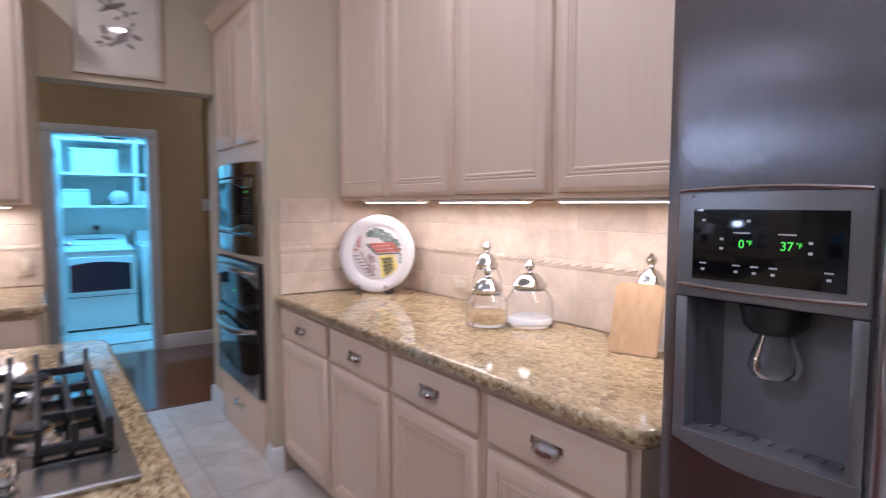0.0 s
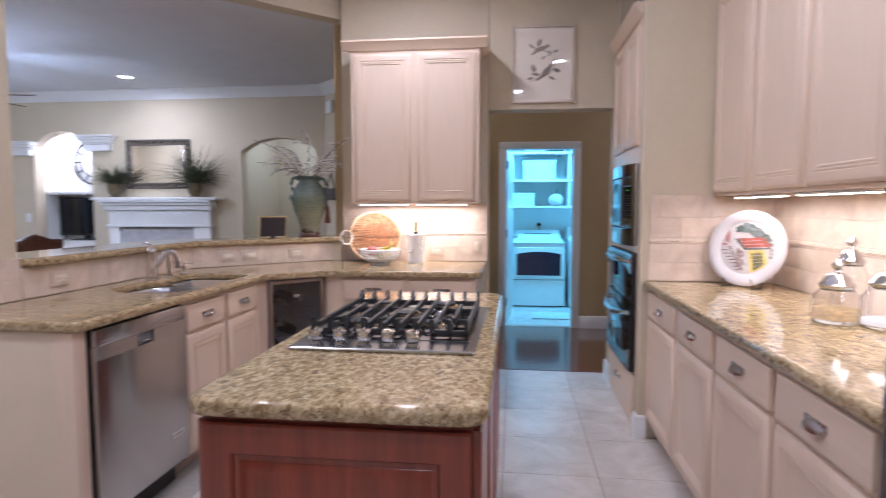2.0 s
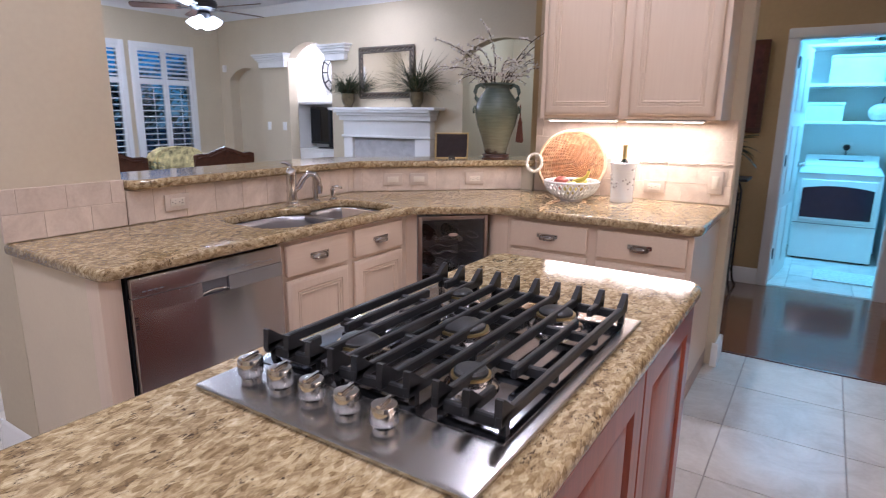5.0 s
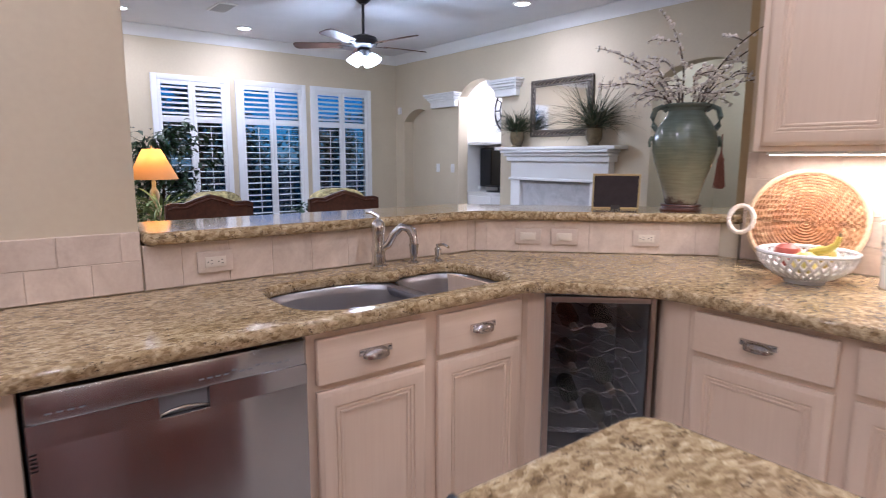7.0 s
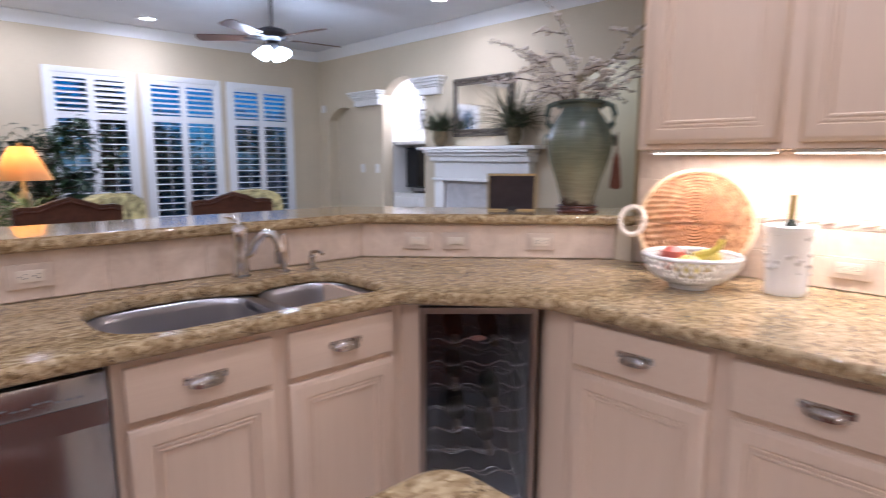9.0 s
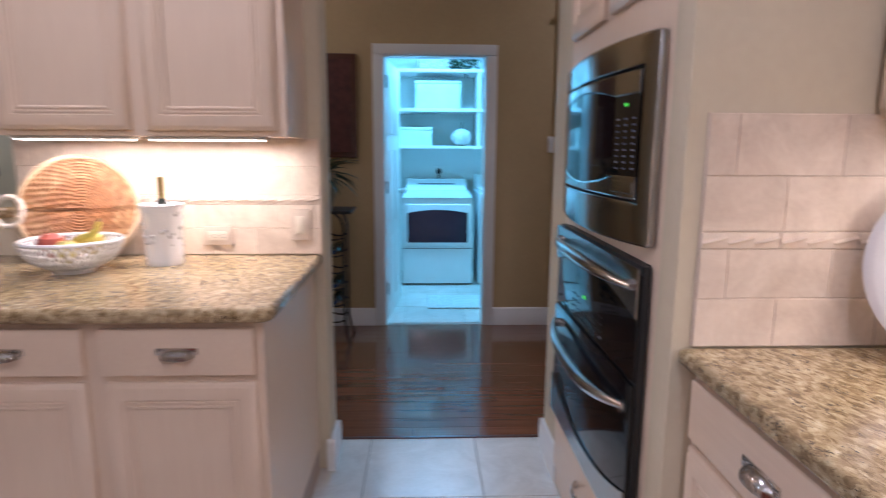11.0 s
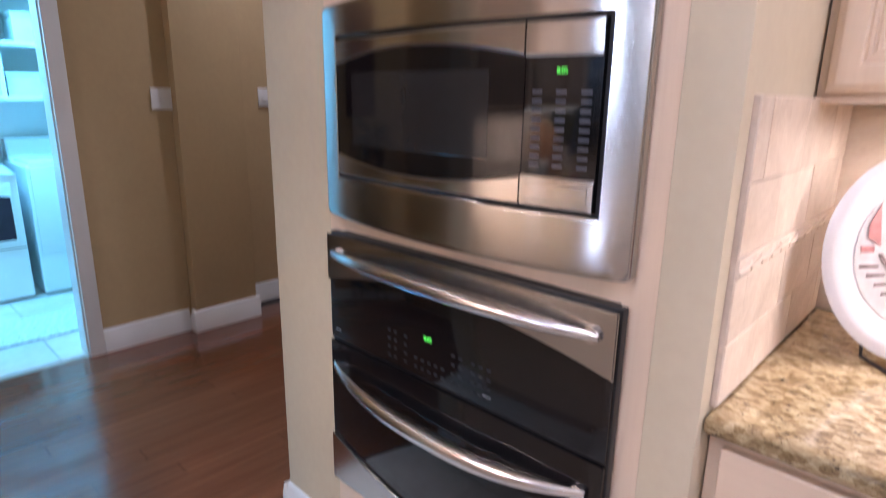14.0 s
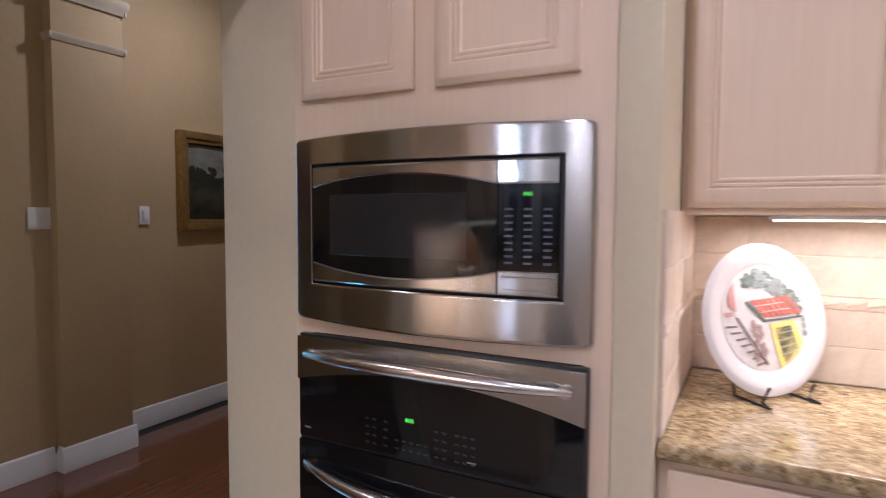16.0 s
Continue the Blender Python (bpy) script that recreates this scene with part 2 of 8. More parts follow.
BULB = glow("lit_lens", (1.0, 0.95, 0.88), 24.0)
STRIP = glow("lit_strip", (1.0, 0.88, 0.70), 10.0)
IVORY = plain("ivory_plastic", (0.72, 0.64, 0.52), 0.4, vary=0.04, bumps=0.0)
APPLIANCE = plain("white_enamel", (0.80, 0.82, 0.82), 0.25, vary=0.02, bumps=0.0, coat=0.4)
GLASS = glass_material("clear_glass")

# ---- mesh helpers ----


def box(x0, x1, y0, y1, z0, z1, bevel=0.0, seg=2, bm=None):
    out = bm or bmesh.new()
    r = bmesh.ops.create_cube(out, size=1.0, matrix=Matrix.Translation(((x0 + x1) / 2, (y0 + y1) / 2, (z0 + z1) / 2)) @ Matrix.Diagonal((x1 - x0, y1 - y0, z1 - z0, 1)))
    if bevel:
        edges = list({e for v in r["verts"] for e in v.link_edges})
        bmesh.ops.bevel(out, geom=edges, offset=bevel, segments=seg, affect='EDGES', profile=0.6)
    return out


def rod(p, q, r0, r1=None, n=12, bm=None, caps=True):
    out = bm or bmesh.new()
    p, q = Vector(p), Vector(q)
    d = q - p
    m = Matrix.Translation((p + q) / 2) @ d.to_track_quat("Z", "Y").to_matrix().to_4x4()
    bmesh.ops.create_cone(out, cap_ends=caps, segments=n, radius1=r0, radius2=r0 if r1 is None else r1, depth=d.length, matrix=m)
    return out


def lathe(profile, n=32, bm=None, center=(0, 0, 0)):
    """A turned body from (radius, height) pairs."""
    out = bm or bmesh.new()
    rings = []
    for r, z in profile:
        rings.append([out.verts.new((center[0] + max(r, 1e-4) * math.cos(2 * math.pi * i / n), center[1] + max(r, 1e-4) * math.sin(2 * math.pi * i / n), center[2] + z)) for i in range(n)])
    for a, b in zip(rings, rings[1:]):
        for i in range(n):
            out.faces.new((a[i], a[(i + 1) % n], b[(i + 1) % n], b[i]))
    return out


def tube(points, radius, n=8, bm=None, taper=None):
    """A round bar along points; taper: the radius at the far end."""
    out = bm or bmesh.new()
    pts = [Vector(p) for p in points]
    rings = []
    up = Vector((0, 0, 1))
    for i, p in enumerate(pts):
        d = (pts[min(i + 1, len(pts) - 1)] - pts[max(i - 1, 0)]).normalized()
        side = d.cross(up)
        side = side.normalized() if side.length > 1e-3 else Vector((1, 0, 0))
        nrm = side.cross(d).normalized()
        r = radius if taper is None else radius + (taper - radius) * i / max(1, len(pts) - 1)
        rings.append([out.verts.new(p + r * (math.cos(2 * math.pi * k / n) * side + math.sin(2 * math.pi * k / n) * nrm)) for k in range(n)])
    for a, b in zip(rings, rings[1:]):
        for k in range(n):
            out.faces.new((a[k], a[(k + 1) % n], b[(k + 1) % n], b[k]))
    out.faces.new(rings[0][::-1])
    out.faces.new(rings[-1])
    return out


def prism(poly, z0, z1, bm=None, axis='z', bevel=0.0):
    """A straight body over a closed outline; axis x: outline in (y, z); axis y: in (x, z)."""
    out = bm or bmesh.new()

    def put(a, b, c):
        return {'z': (a, b, c), 'x': (c, a, b), 'y': (a, c, b)}[axis]
    lo = [out.verts.new(put(a, b, z0)) for a, b in poly]
    hi = [out.verts.new(put(a, b, z1)) for a, b in poly]
    n = len(poly)
    fs = [out.faces.new(lo[::-1]), out.faces.new(hi)]
    for i in range(n):
        fs.append(out.faces.new((lo[i], lo[(i + 1) % n], hi[(i + 1) % n], hi[i])))
    bmesh.ops.recalc_face_normals(out, faces=fs)
    if bevel:
        bmesh.ops.bevel(out, geom=list({e for f in fs[:2] for e in f.edges}), offset=bevel, segments=2, affect='EDGES')
    return out


def slab(name, loops, z0, z1, bevel):
    """A worktop mesh over outlines (the first outer, the rest holes) with a rounded edge."""
    c = bpy.data.curves.new(name, 'CURVE')
    c.dimensions, c.fill_mode = '2D', 'BOTH'
    c.extrude, c.bevel_depth, c.bevel_resolution, c.offset = (z1 - z0) / 2 - bevel, bevel, 3, -bevel
    for lp in loops:
        s = c.splines.new('POLY')
        s.points.add(len(lp) - 1)
        for p, (x, y) in zip(s.points, lp):
            p.co = (x, y, 0, 1)
        s.use_cyclic_u = True
    tmp = bpy.data.objects.new(name, c)
    scene.collection.objects.link(tmp)
    bpy.context.view_layer.update()
    me = bpy.data.meshes.new_from_object(tmp)
    bpy.data.objects.remove(tmp)
    me.transform(Matrix.Translation((0, 0, (z0 + z1) / 2)))
    return me


def shade(me, angle=35):
    me.polygons.foreach_set("use_smooth", [True] * len(me.polygons))
    me.set_sharp_from_angle(angle=radians(angle))
    return me


def mesh_of(name, bm, material, angle=35):
    me = bpy.data.meshes.new(name)
    bm.to_mesh(me)
    bm.free()
    if material:
        me.materials.append(material)
    return shade(me, angle)


def thing(name, m, label, category, group="", kind=""):
    """An Empty at a thing's base, that parents its parts."""
    ob = new(name)
    ob.empty_display_size = 0.05
    ob.matrix_basis = m
    return tagged(ob, label, category, group, kind)


def part(name, bm, material, parent, label=""):
    me = bm if isinstance(bm, bpy.types.Mesh) else mesh_of(name, bm, material)
    if isinstance(bm, bpy.types.Mesh) and material and not me.materials:
        me.materials.append(material)
    ob = new(name, me)
    ob.parent = parent
    if label:
        ob["label"] = label
    return ob


def piece(name, me, parent, m):
    ob = new(name, me)
    ob.parent = parent
    ob.matrix_basis = m
    return ob


def solo(name, bm, material, label, category, m=None, group="", kind=""):
    """A thing of a single mesh."""
    me = bm if isinstance(bm, bpy.types.Mesh) else mesh_of(name, bm, material)
    if isinstance(bm, bpy.types.Mesh) and material and not me.materials:
        me.materials.append(material)
    ob = new(name, me)
    if m is not None:
        ob.matrix_basis = m
    return tagged(ob, label, category, group, kind)


def structure(name, bm, material, label, category):
    return solo(name, bm, material, label, category, kind="structure")


def words(text, size, depth=0.0006):
    """A mesh of written characters in the x-z plane, facing -y, centred."""
    c = bpy.data.curves.new("writing", 'FONT')
    c.body, c.size, c.extrude, c.align_x, c.align_y = text, size, depth, 'CENTER', 'CENTER'
    tmp = bpy.data.objects.new("writing", c)
    scene.collection.objects.link(tmp)
    bpy.context.view_layer.update()
    me = bpy.data.meshes.new_from_object(tmp)
    bpy.data.objects.remove(tmp)
    me.transform(Matrix.Rotation(radians(90), 4, 'X'))
    return me


def arc(cx, cz, r, a0, a1, n):
    return [(cx + r * math.cos(radians(a0 + (a1 - a0) * i / n)), cz + r * math.sin(radians(a0 + (a1 - a0) * i / n))) for i in range(n + 1)]

# ---- the shell ----
KC, LC = 3.05, 2.80      # ceiling heights: kitchen and hall, living room
structure("wall_right", box(2.17, 2.30, -3.2, 4.25, 0, KC), PAINT, "beige painted wall behind the long counter", "wall")
structure("wall_stub_counter", box(1.455, 2.168, 2.985, 3.0735, 0, KC, 0.005), PAINT, "beige wall stub between counter and ovens", "wall")
structure("wall_stub_hall", box(1.472, 2.168, 3.9535, 4.25, 0, KC, 0.005), PAINT, "beige wall end beside the wall ovens", "wall")
structure("wall_cabinet", box(-0.607, 0.545, 4.08, 4.25, 0, KC, 0.012), PAINT, "beige wall behind the short counter", "wall")
structure("wall_header", box(0.547, 1.470, 4.08, 4.25, 2.068, KC), PAINT, "beige wall over the doorway to the hall", "wall")
structure("wall_hall_far", prism([(-0.62, 0), (0.64, 0), (0.64, 1.985), (1.39, 1.985), (1.39, 0), (1.948, 0), (1.948, KC), (-0.62, KC)], 6.10, 6.22, axis='y'), TAN, "tan hall wall with the laundry doorway", "wall")
structure("wall_hall_pier", box(1.95, 2.34, 6.03, 6.22, 0, KC, 0.006), TAN, "tan pier with moulded bands in the hall", "wall")
structure("wall_hall_right", box(2.342, 5.2, 6.26, 6.38, 0, KC), TAN, "tan wall at the hall's far end", "wall")
structure("wall_hall_end", box(5.2, 5.32, 3.0, 6.38, 0, KC), TAN, "tan end wall of the hall", "wall")
structure("wall_hall_near", box(2.17, 5.2, 4.13, 4.25, 0, KC), TAN, "tan wall along the hall", "wall")
structure("ceiling_kitchen", prism([(-7.30, -3.2), (2.30, -3.2), (2.30, 4.25), (-0.607, 4.25), (-1.6, 3.4), (-1.6, 1.98), (-3.3, 1.98), (-3.3, 2.1), (-7.30, 2.1)], KC, KC + 0.1), CEILING, "pale kitchen ceiling", "ceiling")
structure("ceiling_hall", box(-0.72, 5.32, 4.252, 6.38, KC + 0.002, KC + 0.1), CEILING, "pale hall ceiling", "ceiling")
structure("wall_back", box(-7.30, 2.30, -3.32, -3.2, 0, KC), PAINT, "beige wall behind the kitchen", "wall")
structure("wall_breakfast", prism([(-3.2, 0), (1.235, 0), (1.235, 2.045), (2.065, 2.045), (2.065, 0), (2.14, 0), (2.14, KC), (-3.2, KC)], -7.32, -7.20, axis='x'), PAINT, "beige breakfast room wall with the garden door", "wall")
structure("column_bar", box(-1.76, -1.45, 1.50, 1.925, 0, KC, 0.01), PAINT, "beige column at the end of the bar", "column")
HALF = [(-1.45, 1.927), (-1.45, 3.31), (-0.69, 4.07), (-0.61, 4.07), (-0.61, 4.20), (-0.75, 4.20), (-1.58, 3.37), (-1.58, 1.927)]
structure("wall_half_bar", prism(HALF, 0, 1.06), PAINT, "beige half wall that carries the bar", "wall")
structure("wall_living_fascia", prism([(-1.6, 1.93), (-1.45, 1.93), (-1.45, 3.31), (-0.61, 4.15), (-0.61, 4.25), (-0.68, 4.25), (-1.6, 3.37)], LC, KC), PAINT, "beige fascia between the two ceilings", "wall")

# living room
WX, FY = -6.93, 6.50
WINS = [(3.135, 4.03), (4.10, 5.04), (5.11, 6.05)]
WZ0, WZ1 = 0.45, 2.29
win_wall = bmesh.new()
ys = [2.13] + [v for w in WINS for v in (w[0] + 0.05, w[1] - 0.05)] + [6.62]
for a, b in zip(ys[0::2], ys[1::2]):
    box(WX - 0.14, WX, a, b, 0, LC, bm=win_wall)
for w in WINS:
    box(WX - 0.14, WX, w[0] + 0.05, w[1] - 0.05, 0, WZ0 + 0.05, bm=win_wall)
    box(WX - 0.14, WX, w[0] + 0.05, w[1] - 0.05, WZ1 - 0.05, LC, bm=win_wall)
structure("wall_window", win_wall, PAINT, "beige living room wall with three windows", "wall")


def arch_top(x0, x1, spring, top):
    """Points over an arched opening from its right to its left spring."""
    w, h = (x1 - x0) / 2, top - spring
    r = (w * w + h * h) / (2 * h)
    a = math.degrees(math.asin(min(1, w / r)))
    return [(x0 + w + r * math.sin(radians(s)), top - r + r * math.cos(radians(s))) for s in [a - 2 * a * i / 16 for i in range(17)]]


def notch(x0, x1, spring, top):
    return [(x0, 0.0)] + arch_top(x0, x1, spring, top)[::-1] + [(x1, 0.0)]


structure("wall_bar_header", prism([(-3.378, KC)] + arch_top(-3.378, -1.762, 2.40, 2.78)[::-1] + [(-1.762, KC)], 1.80, 2.22, axis='y'), PAINT, "beige arched header over the way to the living room", "wall")
outline = [(WX, 0)] + notch(-6.71, -5.99, 1.86, 2.02) + notch(-5.45, -4.64, 2.12, 2.31) + notch(-2.62, -1.66, 2.03, 2.19) + [(-1.55, 0), (-1.55, LC), (WX, LC)]
structure("wall_fireplace", prism(outline, FY, FY + 0.16, axis='y'), PAINT, "beige living room wall with three arches", "wall")
structure("wall_angled", prism([(-1.545, 6.5), (-0.724, 5.71), (-0.724, 5.87), (-1.45, 6.62)], 0, LC), PAINT, "beige angled wall beside the arch", "wall")
structure("wall_hall_left", box(-0.72, -0.622, 4.253, 6.22, 0, KC), TAN, "tan wall at the hall's near end", "wall")
structure("wall_living_left", prism([(-3.38, 1.80), (-3.38, 2.23), (-3.44, 2.23), (-3.44, 2.13), (-7.198, 2.13), (-7.198, 2.10), (-5.2, 2.10), (-5.2, 1.80)], 0, KC - 0.001), PAINT, "beige living room side wall", "wall")
structure("ceiling_living", prism([(WX - 0.14, 2.13), (-3.301, 2.13), (-3.28, 2.0), (-1.6, 2.0), (-1.6, 3.37), (-0.68, 4.25), (-0.60, 5.7), (-1.5, 6.66), (WX - 0.14, 6.66)], LC, LC + 0.1), CEILING, "pale living room ceiling", "ceiling")
# passages behind the arches
structure("wall_passage_left", prism([(WX, FY + 0.16), (-5.9, FY + 0.16), (-5.9, 7.6), (-6.0, 7.6), (-6.0, FY + 0.3), (-6.2, 7.5), (WX, 7.5)], 0, LC), PAINT, "beige wall behind the narrow arch", "wall")
structure("wall_passage_right", box(-4.3, 0.2, 8.2, 8.3, 0, LC), PAINT, "pale wall seen through the wide arch", "wall")
structure("wall_passage_side", box(-2.95, -2.85, 6.664, 8.2, 0, LC), PAINT, "beige side wall behind the wide arch", "wall")
structure("wall_passage_end", box(-1.3, -1.2, 6.664, 8.2, 0, LC), PAINT, "beige side wall behind the wide arch", "wall")
structure("ceiling_passage", box(-4.3, 0.2, 6.664, 8.3, LC, LC + 0.1), CEILING, "pale ceiling behind the wide arch", "ceiling")
# lit niche with a television
niche = bmesh.new()
box(-5.62, -5.46, FY + 0.162, 7.0, 0, LC, bm=niche)
box(-4.50, -4.40, FY + 0.162, 7.0, 0, LC, bm=niche)
box(-5.62, -4.40, 7.0, 7.1, 0, LC, bm=niche)
box(-5.62, -4.40, FY + 0.162, 7.0, 2.42, 2.52, bm=niche)
structure("wall_niche", niche, WHITE, "white lined niche with lit upper part", "wall")

# laundry room
structure("wall_laundry_left", box(0.20, 0.30, 6.222, 8.1, 0, 2.6), LAUNDRY_WHITE, "white painted laundry room side wall", "wall")
structure("wall_laundry_right", box(2.3, 2.4, 6.222, 8.1, 0, 2.6), LAUNDRY_WHITE, "white painted laundry room side wall", "wall")
structure("wall_laundry_back", box(0.20, 2.4, 8.1, 8.2, 0, 2.6), LAUNDRY_WHITE, "white painted laundry room back wall", "wall")
structure("ceiling_laundry", box(0.20, 2.4, 6.222, 8.2, 2.6, 2.7), CEILING, "white laundry room ceiling", "ceiling")

# outside
structure("ground", box(-60, 40, -40, 60, -0.30, -0.20), plain("dusk_lawn", (0.05, 0.07, 0.03), 0.9, scale=3.0), "dark garden ground at dusk", "ground")


def moulding(name, runs, profile, material, label, category, z):
    """Trim along straight runs. A run: start, end, and the way it stands off its wall. profile: (off the wall, height)."""
    bm = bmesh.new()
    for (ax, ay), (bx, by), (nx, ny) in runs:
        lo = [bm.verts.new((ax + nx * o, ay + ny * o, z + h)) for o, h in profile]
        hi = [bm.verts.new((bx + nx * o, by + ny * o, z + h)) for o, h in profile]
        k = len(profile)
        fs = [bm.faces.new((lo[i], lo[(i + 1) % k], hi[(i + 1) % k], hi[i])) for i in range(k)]
        fs += [bm.faces.new(lo[::-1]), bm.faces.new(hi)]
        bmesh.ops.recalc_face_normals(bm, faces=fs)
    return structure(name, bm, material, label, category)


BASE = [(0.0015, 0), (0.018, 0), (0.018, 0.095), (0.012, 0.105), (0.012, 0.118), (0.006, 0.132), (0.0015, 0.135)]
CROWN = [(0.0015, -0.12), (0.012, -0.12), (0.018, -0.10), (0.05, -0.055), (0.085, -0.03), (0.10, -0.012), (0.10, -0.002), (0.0015, -0.002)]
moulding("baseboard_kitchen", [
    ((1.472, 3.955), (1.472, 4.25), (-1, 0)), ((1.454, 4.25), (2.168, 4.25), (0, 1)), ((1.455, 2.985), (1.455, 3.072), (-1, 0)), ((1.437, 2.985), (1.50, 2.985), (0, -1)),
    ((0.545, 4.08), (0.545, 4.25), (1, 0)), ((0.53, 4.08), (0.563, 4.08), (0, -1)), ((-0.60, 4.25), (0.563, 4.25), (0, 1)),
    ((-1.45, 1.50), (-1.45, 1.485), (1, 0)), ((-1.78, 1.50), (-1.43, 1.50), (0, -1)), ((-1.76, 1.48), (-1.76, 1.925), (-1, 0)),
    ((-7.20, -3.2), (-7.20, 1.16), (1, 0)), ((-3.38, 1.782), (-3.38, 2.23), (1, 0)), ((-5.2, 1.80), (-3.362, 1.80), (0, -1))],
    BASE, WHITE, "white moulded baseboard in the kitchen", "baseboard", 0)
moulding("baseboard_hall", [
    ((-0.60, 6.10), (0.57, 6.10), (0, -1)), ((1.46, 6.10), (1.9315, 6.10), (0, -1)), ((1.95, 6.0815), (1.95, 6.03), (-1, 0)), ((1.932, 6.03), (2.358, 6.03), (0, -1)),
    ((2.34, 6.03), (2.34, 6.26), (1, 0)), ((2.3585, 6.26), (5.2, 6.26), (0, -1))], BASE, WHITE, "white moulded baseboard in the hall", "baseboard", 0)
moulding("trim_crown_living", [((WX, 2.13), (WX, FY), (1, 0)), ((WX, FY), (-1.50, FY), (0, -1)), ((-1.545, 6.5), (-0.724, 5.71), (-0.69, -0.72)), ((WX, 2.13), (-3.3, 2.13), (0, 1))],
         CROWN, WHITE, "white crown moulding in the living room", "moulding", LC)
moulding("trim_crown_hall", [((2.34, 6.26), (5.2, 6.26), (0, -1)), ((1.95, 6.03), (2.34, 6.03), (0, -1)), ((2.34, 6.03), (2.34, 6.26), (1, 0))], CROWN, WHITE, "white crown moulding in the hall", "moulding", KC)
BAND = [(0.0015, -0.026), (0.005, -0.026), (0.010, -0.01), (0.016, 0.0), (0.016, 0.010), (0.0015, 0.010)]
moulding("trim_pier_band", [((1.934, 6.03), (2.356, 6.03), (0, -1)), ((2.34, 6.0141), (2.34, 6.26), (1, 0)), ((1.95, 6.0141), (1.95, 6.10), (-1, 0))], BAND, PAINT, "painted moulded band round the pier", "moulding", 2.31)
moulding("trim_pier_band_top", [((1.93, 6.03), (2.36, 6.03), (0, -1)), ((2.34, 6.01), (2.34, 6.26), (1, 0)), ((1.95, 6.01), (1.95, 6.10), (-1, 0))], [(o * 2.2, h * 2.2) for o, h in BAND], PAINT, "beige moulded cap round the pier", "moulding", 2.56)
# laundry door frame
cas = bmesh.new()
for x0, x1 in ((0.572, 0.648), (1.382, 1.458)):
    box(x0, x1, 6.076, 6.0985, 0, 1.977, 0.006, bm=cas)
box(0.572, 1.458, 6.076, 6.0985, 1.978, 2.05, 0.006, bm=cas)
for x0, x1 in ((0.6415, 0.655), (1.375, 1.3885)):
    box(x0, x1, 6.10, 6.22, 0, 1.985, bm=cas)
box(0.655, 1.375, 6.10, 6.22, 1.97, 1.9835, bm=cas)
structure("trim_laundry_door", cas, WHITE, "white moulded casing of the laundry doorway", "door frame")

# ---- floors laid in pieces come last; here are their beds ----
structure("floor_hall_bed", box(-7.0, 5.3, 4.345, 8.3, -0.10, -0.012), DARKWOOD, "dark wooden hall floor", "floor")
structure("floor_living_bed", box(-7.0, -1.5, 1.975, 4.345, -0.10, -0.012), DARKWOOD, "dark wooden living room floor", "floor")

# ---- cabinets ----
# A cabinet's own frame: x along its width, its front at y = 0 facing -y, z up.
RIGHT, FRONT, SINKSIDE, DIAG = -90, 0, 90, 45     # turns of the runs
CACHE = {}


DOOR_EDGE = [(0.0, 0.0), (0.0, -0.011), (0.003, -0.015), (0.008, -0.017), (0.011, -0.0205), (0.016, -0.022), (0.046, -0.022), (0.049, -0.0175), (0.052, -0.0175), (0.054, -0.020), (0.059, -0.020), (0.061, -0.0165), (0.064, -0.0165), (0.066, -0.019), (0.071, -0.019), (0.075, -0.013)]


def front_panel(w, h):
    """A framed door: one moulded section mitred round its sunk panel."""
    bm = bmesh.new()
    rings = [[bm.verts.new((x, y, z)) for x, z in ((o, o), (w - o, o), (w - o, h - o), (o, h - o))] for o, y in DOOR_EDGE]
    bm.faces.new(rings[0])
    for a, b in zip(rings, rings[1:]):
        for i in range(4):
            bm.faces.new((a[i], a[(i + 1) % 4], b[(i + 1) % 4], b[i]))
    bm.faces.new(rings[-1])
    bmesh.ops.recalc_face_normals(bm, faces=bm.faces)
    return bm


def panel_mesh(w, h):
    key = ("panel", round(w, 3), round(h, 3))
    if key not in CACHE:
        CACHE[key] = mesh_of("door", front_panel(w, h), OAK)
    return CACHE[key]


def cup_pull_mesh():
    if "cup" not in CACHE:
        bm = bmesh.new()
        n, m = 14, 7
        grid = []
        for i in range(n + 1):
            u = -1 + 2 * i / n
            row = []
            for j in range(m + 1):
                a = radians(-10 + 110 * j / m)
                bulge = (1 - abs(u) ** 2.6) ** 0.5 if abs(u) < 1 else 0
                row.append(bm.verts.new((u * 0.044, -0.002 - 0.024 * bulge * math.cos(a), 0.026 * math.sin(a) * max(bulge, 0.25) - 0.006)))
            grid.append(row)
        for i in range(n):
            for j in range(m):
                bm.faces.new((grid[i][j], grid[i + 1][j], grid[i + 1][j + 1], grid[i][j + 1]))
        geom = bmesh.ops.solidify(bm, geom=bm.faces[:], thickness=0.002)
        box(-0.054, 0.054, -0.0035, 0.0, 0.010, 0.020, 0.0015, bm=bm)
        for s in (-1, 1):
            rod((s * 0.047, 0.0, 0.006), (s * 0.047, -0.005, 0.006), 0.0075, 0.005, bm=bm)
            box(s * 0.047 - 0.008, s * 0.047 + 0.008, -0.0035, 0, 0.0, 0.016, 0.0015, bm=bm)
        CACHE["cup"] = mesh_of("handle", bm, SATIN, 50)
    return CACHE["cup"]


